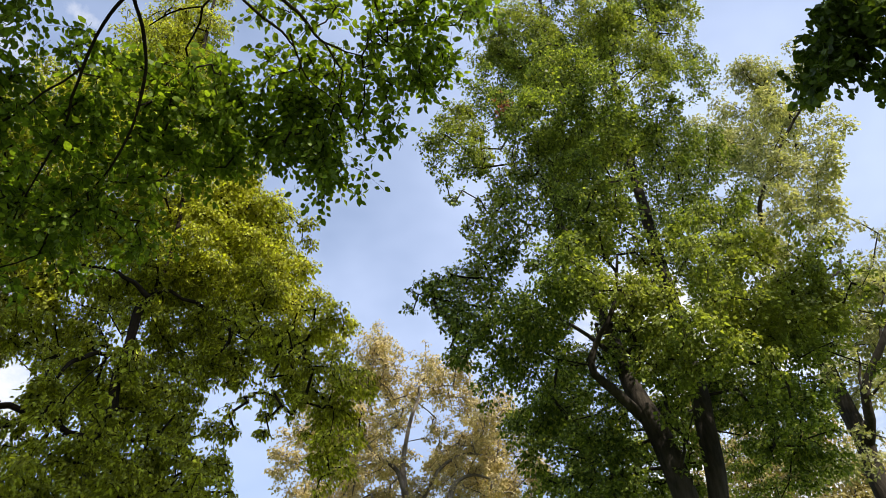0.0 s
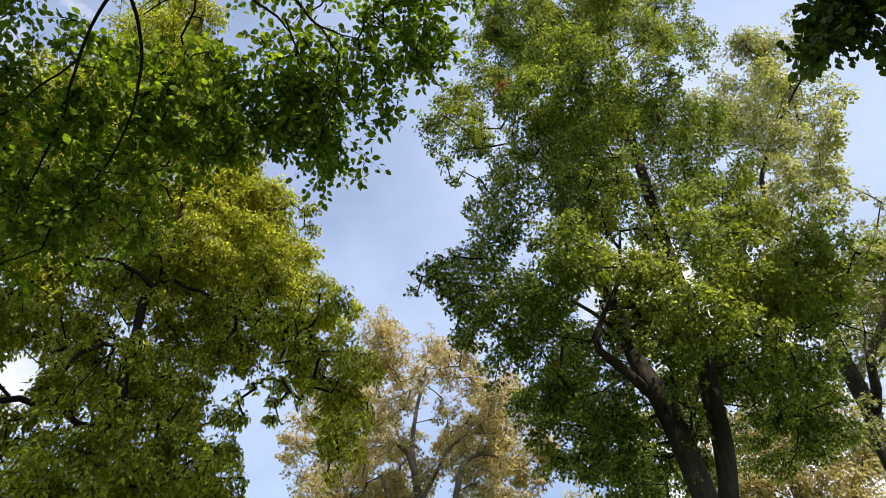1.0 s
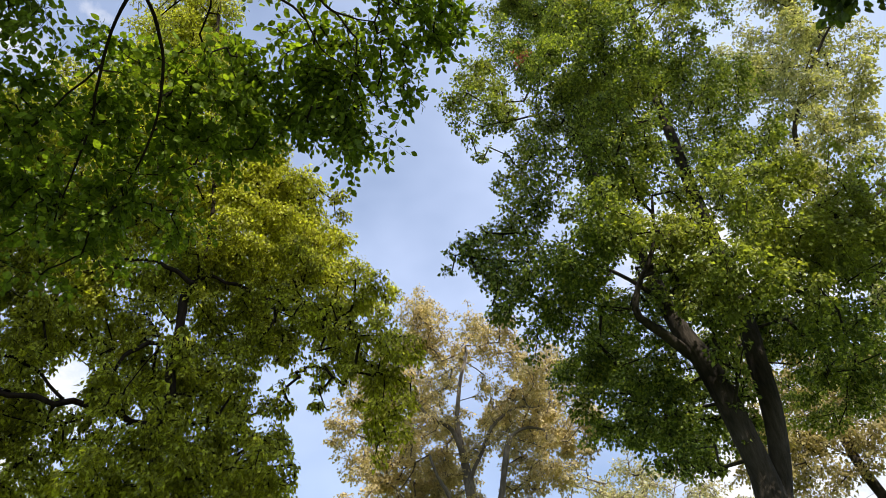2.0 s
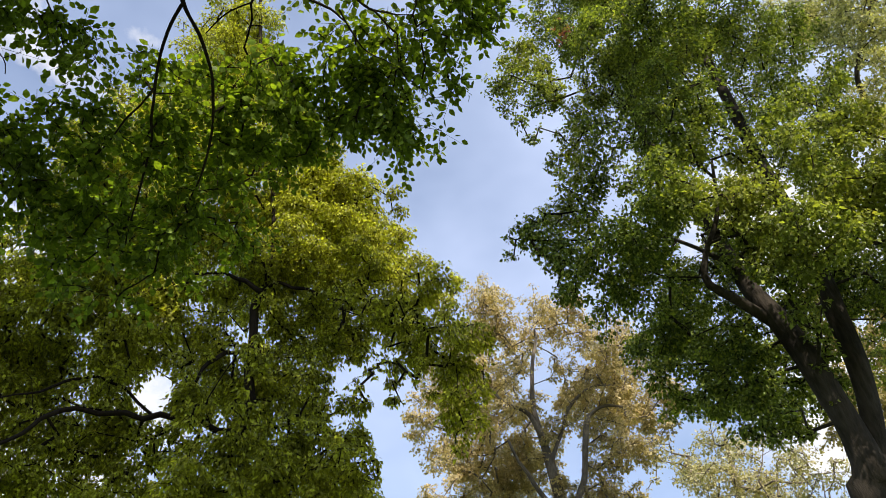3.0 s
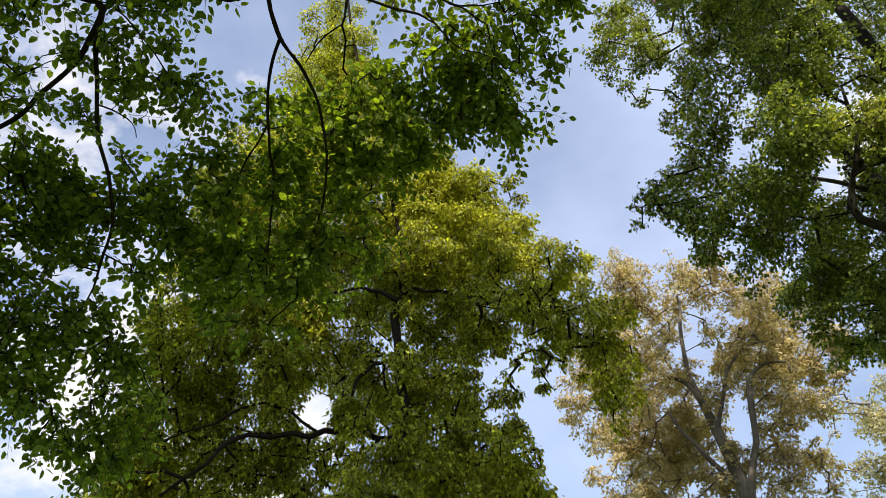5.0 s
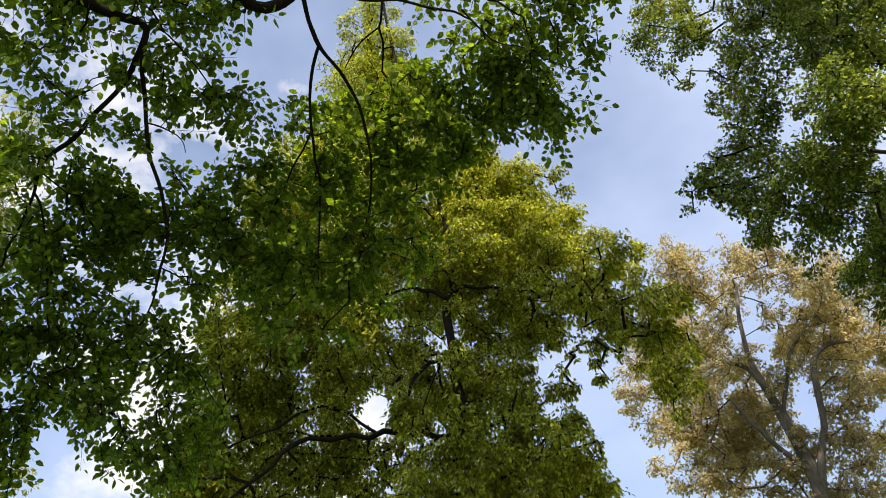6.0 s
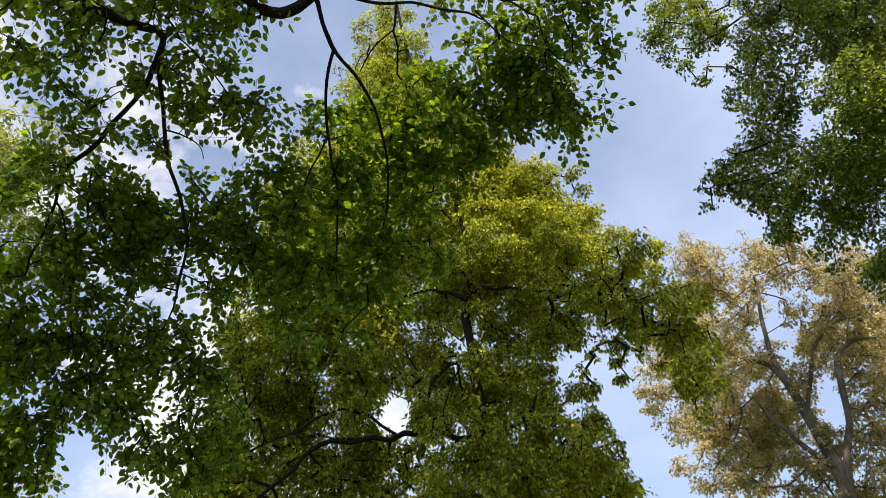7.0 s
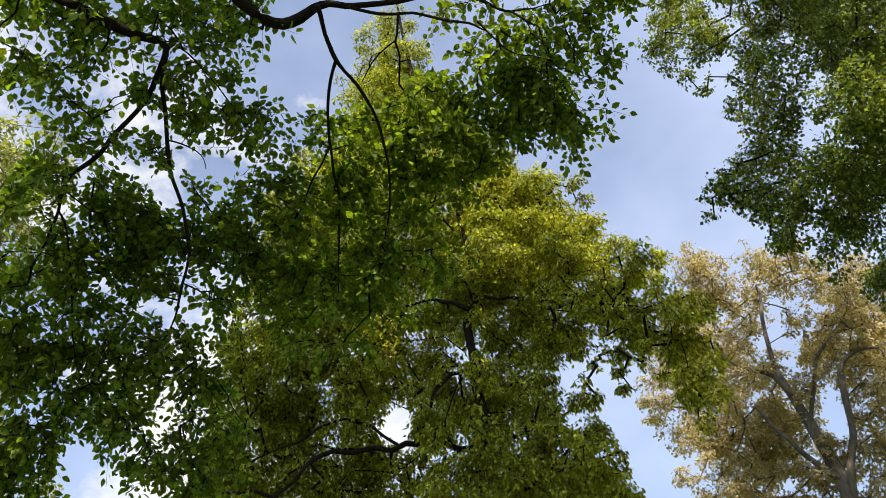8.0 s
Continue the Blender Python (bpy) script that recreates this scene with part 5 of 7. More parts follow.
M_FILL_B = [(-3.8, 10.1, 7.3, 0.27), (-3.6, 10.4, 7.3, 0.26), (-3.4, 10.5, 7.2, 0.24), (-4.2, 10, 7.1, 0.13), (-3.7, 9.5, 6.7, 0.24), (-3.8, 10.3, 7.1, 0.22), (-3.3, 9.9, 6.7, 0.19), (-3.2, 10.2, 6.8, 0.22), (-3.6, 10, 6.7, 0.1), (-8.6, 7.2, 10.6, 0.09), (-8.6, 7.1, 10.4, 0.19), (-8.1, 6.9, 10, 0.18), (-8.9, 7.2, 10.3, 0.12), (-8.7, 7.2, 10.1, 0.24), (-8.6, 7.5, 10.4, 0.22), (-8.8, 7.3, 10.1, 0.14), (-8.1, 7, 9.5, 0.18), (-8.5, 7.3, 9.5, 0.26), (-8.6, 7.6, 9.9, 0.18), (-8.8, 7, 9.3, 0.08), (-8.8, 7.3, 9.6, 0.21), (-8.2, 7.1, 9.1, 0.2), (-8.2, 7.4, 9.4, 0.08), (-8.9, 7.4, 9.4, 0.21)]
M_FILL_C = [(-8.6, 7.6, 9.4, 0.2), (-8.7, 7.8, 9.6, 0.2), (-8.2, 6.8, 8.6, 0.11), (-8.6, 7.3, 8.5, 0.19), (-8.3, 7.4, 8.5, 0.2), (-9, 7.5, 8.5, 0.21), (-8.5, 7.3, 8.3, 0.25), (-8.2, 7.4, 8.3, 0.18), (-8.5, 6.9, 7.8, 0.08), (-8.5, 7.3, 8, 0.24), (-8.7, 7.7, 8.4, 0.24), (-7.9, 7.3, 7.8, 0.08), (-8.4, 7.1, 7.8, 0.24), (-8.5, 7.5, 8, 0.21), (-7.9, 7.3, 7.6, 0.14), (-8.5, 7, 7.5, 0.15), (-8.4, 7.2, 7.5, 0.22), (-8.7, 7.8, 7.9, 0.19), (-8.9, 7.3, 7.5, 0.18), (-9, 7.5, 7.6, 0.2), (-8.3, 7.4, 7.3, 0.24), (-8.7, 8, 7.8, 0.23), (-8.7, 7, 7.2, 0.1), (-8.5, 7.2, 7.1, 0.2)]
M_FILL_D = [(-8.3, 7.2, 7.1, 0.23), (-8.2, 7.5, 7.2, 0.22), (-8.2, 7.6, 7.2, 0.14)]
M_HOLE_A = [(-6, 9.4, 9, 0.1), (-5.9, 9.1, 8.5, 0.15), (-5.5, 9, 8.2, 0.22), (-5.6, 8.9, 8.1, 0.2), (-5.4, 9.1, 8.1, 0.1), (-5.7, 8.7, 7.7, 0.16), (-5.5, 8.9, 7.7, 0.23), (-5.9, 8.6, 7.6, 0.2), (-6.2, 9.4, 8.1, 0.22), (-5.7, 8.9, 7.6, 0.18), (-5.7, 9.4, 7.8, 0.11), (-6.3, 9.4, 7.8, 0.25), (-5.6, 8.7, 7.2, 0.18), (-5.9, 9.6, 7.8, 0.21), (-6.8, 8.2, 9.4, 0.25), (-6.6, 8.5, 9.4, 0.29), (-6.4, 8.8, 9.6, 0.2), (-6.9, 8.3, 9.3, 0.11), (-6.8, 8.6, 9.4, 0.27), (-6.9, 9.1, 9.7, 0.29), (-7.2, 8.8, 9.3, 0.22), (-6.6, 8.6, 8.9, 0.24), (-6.6, 8.3, 8.5, 0.24)]
M_FRONT_A = [(-4, 7.6, 8.2, 0.06), (-4.5, 8.2, 8.5, 0.11), (-4, 7.6, 7.9, 0.15), (-4.2, 7.9, 8, 0.16), (-3.9, 7.6, 7.8, 0.13), (-4.2, 8, 7.9, 0.06), (-4.1, 8, 7.9, 0.09), (-4, 7.5, 7.2, 0.05), (-4.2, 7.7, 7.2, 0.09), (-4.2, 8.1, 7.4, 0.14), (-4.2, 8, 7.2, 0.06), (-3.6, 8.8, 9.9, 0.06), (-3.3, 8.7, 9.8, 0.13), (-3.3, 9.5, 10.5, 0.13), (-3.3, 8.6, 9.4, 0.07), (-3.3, 9.2, 10, 0.2), (-2.9, 9.1, 9.8, 0.17), (-2.6, 8.9, 9.6, 0.18), (-2.4, 9, 9.7, 0.12), (-3, 9, 9.4, 0.07), (-2.9, 9.7, 10, 0.16), (-2.7, 9.5, 9.8, 0.2), (-2.5, 9.8, 10.2, 0.15), (-2.4, 9.3, 9.4, 0.18)]
M_FRONT_B = [(-2.2, 9.5, 9.5, 0.11), (-2.3, 9.3, 9.1, 0.06), (-2.1, 9.6, 9.4, 0.1)]
M_TASSEL = [(-3.25, 10.51, 9.5, 0.14), (-2.92, 10.61, 9.54, 0.15), (-2.88, 10.62, 9.18, 0.14), (-2.89, 10.61, 8.86, 0.12), (-2.95, 10.6, 8.87, 0.08), (-2.97, 10.59, 9.2, 0.1)]
M_TRUNK = [(-4.93, 9.49, 7.65, 0.0739), (-4.99, 9.51, 8.18, 0.0731), (-5.01, 9.54, 8.57, 0.0672), (-5.1, 9.54, 9.13, 0.0774), (-5.11, 9.58, 9.61, 0.0629), (-5.16, 9.59, 10.2, 0.0774), (-5.2, 9.62, 10.73, 0.0842), (-5.1, 9.71, 11.21, 0.0638), (-5.1, 9.75, 11.9, 0.0519), (-5.19, 9.75, 13.07, 0.045), (-5.45, 9.65, 14.98, 0.0433), (-5.87, 9.45, 17.46, 0.0416), (-6.31, 9.21, 21.05, 0.0408), (-6.55, 9.09, 23.78, 0.0298)]
M_LEFT = [(-5.09, 9.53, 10.83, 0.057), (-5.18, 9.44, 10.92, 0.047), (-5.32, 9.32, 11.03, 0.042), (-5.48, 9.19, 11.03, 0.037), (-5.61, 9.07, 11.08, 0.031), (-5.8, 8.91, 10.97, 0.026), (-6.03, 8.72, 10.81, 0.021)]
M_RIGHT = [(-5.05, 9.66, 11.1, 0.0384), (-4.85, 9.73, 11.24, 0.0344), (-4.62, 9.81, 11.11, 0.0296), (-4.4, 9.88, 11.1, 0.0376), (-4.16, 9.95, 10.94, 0.0376), (-3.96, 10, 10.9, 0.0376), (-3.77, 10.04, 10.7, 0.0328), (-3.63, 10.07, 10.55, 0.0288), (-3.31, 10.14, 10.66, 0.0125), (-3.13, 10.17, 10.53, 0.01), (-2.57, 10.3, 10.3, 0.01), (-2.19, 10.36, 9.78, 0.007), (-1.85, 10.39, 9.4, 0.009), (-1.76, 10.38, 9, 0.009), (-1.8, 10.34, 8.45, 0.0065)]
M_BOUGH = [(-5, 9.57, 7.86, 0.0523), (-5.16, 9.45, 7.99, 0.0523), (-5.34, 9.32, 7.97, 0.0484), (-5.59, 9.14, 8.09, 0.0523), (-5.77, 8.99, 8.02, 0.0452), (-6.01, 8.8, 8.05, 0.0484), (-6.18, 8.65, 7.91, 0.0445), (-6.37, 8.47, 7.94, 0.0413), (-6.63, 8.24, 7.83, 0.0406), (-6.84, 8.02, 7.83, 0.0374), (-7.01, 7.84, 7.67, 0.0367), (-7.11, 7.71, 7.5, 0.0328), (-7.18, 7.6, 7.25, 0.0289), (-7.35, 7.4, 6.97, 0.025), (-7.52, 7.19, 6.66, 0.0187)]
M_ARCH = [(-6.2, 8.84, 8.11, 0.0288), (-6.37, 8.67, 8.25, 0.0256), (-6.52, 8.5, 8.42, 0.0256), (-6.66, 8.33, 8.43, 0.0216), (-6.79, 8.17, 8.46, 0.0216), (-6.92, 8, 8.33, 0.0216), (-7.03, 7.84, 8.2, 0.0208), (-7.19, 7.63, 7.91, 0.0176), (-7.36, 7.41, 7.76, 0.0136), (-7.55, 7.16, 7.54, 0.0096)]
M_DIP = [(-5.13, 9.62, 9.76, 0.04), (-5.33, 9.44, 9.5, 0.029), (-5.42, 9.32, 9.45, 0.039), (-5.54, 9.18, 9.22, 0.038), (-5.62, 9.06, 9.02, 0.033), (-5.65, 8.97, 8.67, 0.023)]
feathery = planted("locust_tree", (-4.9, 9.5), "tall tree with drooping yellow-green feathery foliage and dark trunk")
crowned(
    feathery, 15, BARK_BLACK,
    [("trunk", rooted(M_TRUNK[0], (-4.9, 9.5), 1.5) + M_TRUNK, 14), ("limb", M_LEFT, 8), ("limb", M_RIGHT, 8), ("limb", M_BOUGH, 10), ("limb", M_ARCH, 8), ("limb", M_DIP, 8)],
    M_CROWN_A + M_CROWN_B + M_CROWN_C + M_CROWN_D + M_CROWN_E + M_CROWN_F + M_CROWN_G + M_CROWN_H + M_CROWN_I + M_CROWN_J + M_CROWN_K + M_CROWN_L + M_CROWN_M + M_CROWN_N + M_CROWN_O + M_CROWN_P + M_CROWN_Q + M_CROWN_R + M_CROWN_S + M_CROWN_T + M_CROWN_U + M_FILL_A + M_FILL_B + M_FILL_C + M_FILL_D + M_HOLE_A + M_FRONT_A + M_FRONT_B + M_TASSEL, LEAF_FEATHER, leaf_template(0.54, 0.06, 0.1, False),
    per_area=100, spread=0.08, each=62, reach=0.64, breadth=0.16, thick=0.035, droop=0.7, size=0.082, flat=0.9, hang=0.85, spin=0.38, sag=0.2, tuft=(0.27, 2.9, 0.97))

# ---- pale tree off to the side ----
L_CROWN = [(-15.5, 4.7, 18.1, 0.94), (-14.5, 5, 14.9, 1.05), (-16.6, 4.3, 17.2, 1.54), (-15.7, 6.8, 12.5, 0.9), (-15.2, 5.6, 12.7, 1.31), (-15.8, 6.6, 10.6, 1.29), (-15.3, 7.7, 10.4, 0.78), (-14.3, 7.7, 9.2, 0.66), (-17.4, 4.6, 15.2, 1.84), (-16.3, 5.3, 11.6, 1.62), (-17.8, 2.9, 19.8, 1.52), (-14.7, 6.8, 8.6, 1.31)]
L_SIDE_A = [(-12.6, 3.4, 15.4, 0.16), (-12, 3.9, 15.8, 0.37), (-13.1, 3.4, 15.3, 0.38), (-12.8, 3.8, 15.4, 0.4), (-13.1, 4.4, 16.1, 0.49), (-12.8, 4.6, 16.4, 0.4), (-13.8, 3.8, 15.4, 0.22), (-12.9, 3.8, 14.8, 0.48), (-13.5, 4.4, 15.7, 0.43), (-12.3, 4.5, 15.1, 0.48), (-14.1, 4.3, 15.4, 0.47), (-13.3, 4.3, 15, 0.38), (-13.3, 4.9, 15.4, 0.39), (-12.9, 5, 15.4, 0.46), (-13.6, 4.4, 14.7, 0.45), (-13.4, 4.8, 14.9, 0.49), (-12.8, 5.1, 14.8, 0.39), (-13.7, 4.4, 14, 0.33), (-13.5, 4.8, 14, 0.46), (-13.1, 5.1, 14.2, 0.45), (-13.2, 5.6, 14.7, 0.25), (-14, 5, 13.9, 0.38), (-14.4, 5.6, 14.6, 0.4), (-13.2, 5.6, 14, 0.38)]
L_SIDE_B = [(-14.8, 5.2, 14.1, 0.39), (-14.5, 5.6, 14.2, 0.49), (-14, 5.8, 14.1, 0.43), (-13.5, 5.9, 13.9, 0.33), (-15, 5.4, 13.6, 0.24), (-14.2, 5.5, 13.3, 0.3), (-14, 5.8, 13.5, 0.36), (-14, 6.3, 13.9, 0.33), (-12.1, 6.5, 15.6, 0.28), (-12.3, 6.6, 15.2, 0.15), (-12.8, 7.4, 16.2, 0.33), (-12.6, 7.2, 15.3, 0.37), (-12.1, 7.4, 15.1, 0.21), (-12.9, 7.6, 15.2, 0.34), (-12.8, 7.7, 14.6, 0.34), (-12.6, 7.8, 14.7, 0.35)]
L_TRUNK = [(-15.19, 6.82, 8.77, 0.242), (-15.51, 6.05, 11.05, 0.213), (-15.85, 5.11, 13.72, 0.153), (-16.05, 4.44, 16.15, 0.082), (-15.86, 4.1, 17.69, 0.034)]
side_tree = planted("pale_tree", (-15.2, 6.8), "sunlit pale green tree standing behind the hanging branches")
crowned(
    side_tree, 16, BARK_GREY,
    [("trunk", rooted(L_TRUNK[0], (-15.2, 6.8), 1.5) + L_TRUNK, 12)],
    L_CROWN + L_SIDE_A + L_SIDE_B, LEAF_PALE, leaf_template(0.85, 0.1, 0.1, None),
    per_area=36, spread=0.2, each=50, reach=0.8, breadth=0.3, thick=0.08, droop=0.4, size=0.11, flat=0.8, tuft=(0.38, 1.7, 0.6))

# ---- dark tree on the other side ----
D_CROWN_A = [(3.24, 2.67, 7.87, 0.06), (3.13, 2.52, 7.55, 0.04), (3.79, 2.53, 7.56, 0.05), (3.13, 2.61, 7.53, 0.09), (3.32, 2.68, 7.68, 0.09), (3.27, 2.56, 7.45, 0.08), (3.48, 2.67, 7.62, 0.08), (3.67, 2.71, 7.79, 0.1), (3.59, 2.58, 7.47, 0.11), (3.64, 2.51, 7.35, 0.08), (3.82, 2.62, 7.52, 0.04), (3.13, 2.74, 7.61, 0.08), (3.36, 2.79, 7.79, 0.11), (3.54, 2.87, 7.87, 0.11), (3.34, 2.64, 7.39, 0.09), (3.66, 2.77, 7.71, 0.09), (3.48, 2.6, 7.3, 0.08), (3.85, 2.8, 7.72, 0.1), (3.74, 2.63, 7.4, 0.07), (3.26, 2.97, 7.9, 0.05), (3.21, 2.81, 7.6, 0.1), (3.43, 2.91, 7.76, 0.1), (3.41, 2.82, 7.52, 0.1), (3.57, 2.86, 7.64, 0.09), (3.71, 2.86, 7.7, 0.1)]
D_CROWN_B = [(3.52, 2.63, 7.24, 0.08), (3.86, 2.83, 7.63, 0.09), (3.22, 3.04, 7.82, 0.04), (3.08, 2.81, 7.36, 0.09), (3.4, 3, 7.78, 0.11), (3.35, 2.87, 7.52, 0.09), (3.45, 2.86, 7.45, 0.08), (3.45, 2.78, 7.29, 0.07), (3.21, 3.16, 7.82, 0.04), (3.35, 3.16, 7.84, 0.1), (3.28, 3.02, 7.6, 0.1), (3.28, 2.95, 7.41, 0.11), (3.56, 3.03, 7.65, 0.08), (3.45, 2.86, 7.33, 0.04), (3.21, 3.18, 7.66, 0.09), (3.14, 2.96, 7.29, 0.11), (3.33, 3.11, 7.52, 0.09), (3.42, 3.03, 7.42, 0.08), (3.21, 3.35, 7.74, 0.07), (3.36, 3.35, 7.72, 0.09), (3.2, 3.08, 7.33, 0.1), (3.53, 3.27, 7.63, 0.05), (3.14, 3.37, 7.6, 0.04), (3.14, 3.26, 7.4, 0.04), (3.11, 3.11, 7.18, 0.06)]
D_CROWN_C = [(3.08, 3.33, 7.36, 0.05), (3.63, 3.22, 7.35, 0.04), (3.55, 3.09, 7.09, 0.06), (3.53, 2.99, 6.91, 0.07), (3.56, 3.19, 7.12, 0.04), (3.66, 3.19, 7.16, 0.06), (3.84, 3.28, 7.3, 0.03), (4.64, 2.9, 8.23, 0.7), (4.17, 2.47, 8.7, 0.64), (5, 3.7, 8.1, 0.6)]
D_LIMB = [(4.7, 3.24, 8.03, 0.096), (4.21, 3.19, 8.14, 0.05), (3.75, 3.15, 8.05, 0.024), (3.42, 3.44, 7.96, 0.012)]
dark_tree = planted("dark_tree", (8.4, 3.2), "dark broadleaf tree with low hanging shaded branch")
crowned(
    dark_tree, 17, BARK_DARK,
    [("trunk", [(8.4, 3.2, -0.15, 0.36), (8.4, 3.2, 0.4, 0.27), (8.3, 3.2, 3.0, 0.22), (8.1, 3.2, 6.0, 0.2), (8.2, 3.3, 9.0, 0.17), (8.1, 3.2, 13.0, 0.13), (7.6, 3.3, 17.0, 0.09), (7.2, 3.4, 21.0, 0.03)], 14),
     ("limb", [(8.1, 3.2, 6.0, 0.13), (6.6, 3.3, 7.3, 0.12)] + D_LIMB, 10)],
    D_CROWN_A + D_CROWN_B + D_CROWN_C,
    LEAF_DARK, leaf_template(0.8, 0.1, 0.12, True),
    per_area=260, spread=0.02, each=24, reach=0.24, breadth=0.12, thick=0.03, droop=0.5, size=0.074, flat=0.9, step=0.25,
    # lobes out of view, added to shade the hanging branch and the lower linden
    upper=([(4.6, 1.5, 9.4, 0.9), (5.4, 1.9, 9.2, 0.9), (4.2, 0.6, 10.6, 1.1), (6.0, 2.6, 9.9, 1.3), (4.8, 1.6, 10.2, 1.2), (4.3, 1.6, 10.5, 0.9), (7.9, 3.4, 10.8, 1.5), (8.8, 4.2, 9.4, 1.4), (8.6, 2.0, 9.6, 1.4), (6.4, 1.6, 8.8, 1.0), (9.2, 3.0, 13.0, 1.9), (8.0, 2.2, 15.0, 1.9), (9.4, 3.8, 17.0, 1.6), (7.2, 3.0, 17.6, 1.8),
            (9.6, 3.4, 20.0, 1.4), (5.4, 3.0, 17.0, 1.2), (4.0, 2.9, 16.0, 1.55)], 26, 60, 0.15))

# ---- near tree whose boughs hang overhead ----
N_BOUGHS_A = [(-3.92, 0.62, 6.92, 0.06), (-3.7, 0.68, 6.8, 0.05), (-3.77, 0.76, 6.97, 0.08), (-3.62, 0.84, 6.98, 0.05), (-3.59, 0.92, 7.03, 0.08), (-3.56, 1, 7.11, 0.06), (-4.02, 0.65, 6.87, 0.08), (-3.84, 0.71, 6.8, 0.06), (-3.81, 0.78, 6.9, 0.04), (-3.72, 0.86, 6.85, 0.08), (-3.65, 0.93, 6.93, 0.12), (-3.42, 0.95, 6.75, 0.11), (-3.74, 0.95, 6.84, 0.12), (-3.59, 1.01, 6.78, 0.11), (-3.54, 1.1, 6.87, 0.1), (-3.54, 1.17, 7.02, 0.04), (-3.94, 0.76, 6.49, 0.08), (-3.68, 1.05, 6.73, 0.09), (-3.71, 1.16, 6.87, 0.11), (-3.64, 1.23, 7.05, 0.11), (-3.49, 1.28, 6.86, 0.11), (-3.9, 0.85, 6.45, 0.08), (-3.83, 0.92, 6.44, 0.1), (-3.71, 1.17, 6.67, 0.1)]
N_BOUGHS_B = [(-3.58, 1.2, 6.63, 0.1), (-3.52, 1.49, 7, 0.08), (-4.24, 0.92, 6.64, 0.1), (-4.14, 1, 6.66, 0.12), (-3.87, 1.03, 6.48, 0.1), (-3.8, 1.08, 6.5, 0.07), (-3.84, 1.2, 6.68, 0.06), (-3.75, 1.25, 6.71, 0.05), (-4.06, 0.98, 6.39, 0.09), (-3.98, 1.13, 6.48, 0.05), (-4.04, 1.25, 6.71, 0.11), (-4.08, 1.26, 6.64, 0.11), (-3.99, 1.31, 6.57, 0.08), (-3.31, 1.18, 7.21, 0.06), (-3.16, 1.21, 7.13, 0.04), (-2.92, 1.37, 7.1, 0.06), (-3.01, 1.52, 7.4, 0.09), (-2.77, 1.52, 7.16, 0.08), (-2.7, 1.59, 7.2, 0.07), (-2.72, 1.72, 7.52, 0.05), (-3.47, 1.23, 7.21, 0.09), (-3.29, 1.3, 7.15, 0.11), (-3.1, 1.31, 7.02, 0.13), (-3.26, 1.44, 7.4, 0.1)]
N_BOUGHS_C = [(-3.06, 1.5, 7.27, 0.13), (-2.88, 1.54, 7.17, 0.11), (-2.78, 1.6, 7.18, 0.11), (-2.75, 1.71, 7.34, 0.13), (-2.72, 1.78, 7.35, 0.11), (-3.31, 1.29, 6.94, 0.06), (-3.41, 1.42, 7.26, 0.11), (-3.14, 1.43, 7.07, 0.13), (-3.07, 1.51, 7.12, 0.1), (-3.17, 1.63, 7.37, 0.12), (-3.02, 1.72, 7.35, 0.11), (-2.97, 1.84, 7.44, 0.14), (-2.83, 1.85, 7.38, 0.11), (-2.62, 1.85, 7.17, 0.11), (-3.29, 1.58, 7.12, 0.07), (-3.24, 1.68, 7.24, 0.08), (-3.18, 1.76, 7.32, 0.11), (-2.96, 1.8, 7.18, 0.1), (-2.93, 1.91, 7.3, 0.09), (-3.15, 1.88, 7.32, 0.06), (-3.27, 1.71, 7, 0.04), (-3.22, 1.64, 6.73, 0.05), (-3.34, 1.81, 7.06, 0.1), (-3.32, 1.7, 6.78, 0.04)]
N_BOUGHS_D = [(-3.44, 1.84, 7.04, 0.09), (-3.21, 1.82, 6.82, 0.07), (-3.52, 1.86, 6.94, 0.06), (-3.26, 1.84, 6.72, 0.1), (-3.26, 1.93, 6.77, 0.04), (-3.55, 1.98, 6.91, 0.09), (-3.44, 2.02, 6.94, 0.07), (-3.41, 1.9, 6.61, 0.07), (-3.51, 2.04, 6.86, 0.08), (-3.64, 2.12, 6.85, 0.04), (-3.47, 2.1, 6.71, 0.04), (-3.48, 1.61, 6.78, 0.05), (-3.58, 1.68, 6.97, 0.03), (-3.63, 1.67, 6.87, 0.05), (-3.52, 1.65, 6.75, 0.05), (-3.64, 1.66, 6.73, 0.02), (-3.68, 1.71, 6.91, 0.07), (-3.69, 1.79, 6.87, 0.04), (-4.05, 1.52, 6.69, 0.05), (-4.01, 1.57, 6.75, 0.07), (-3.96, 1.57, 6.54, 0.06), (-4.03, 1.67, 6.71, 0.07), (-3.99, 1.58, 6.38, 0.05), (-3.98, 1.66, 6.45, 0.07)]
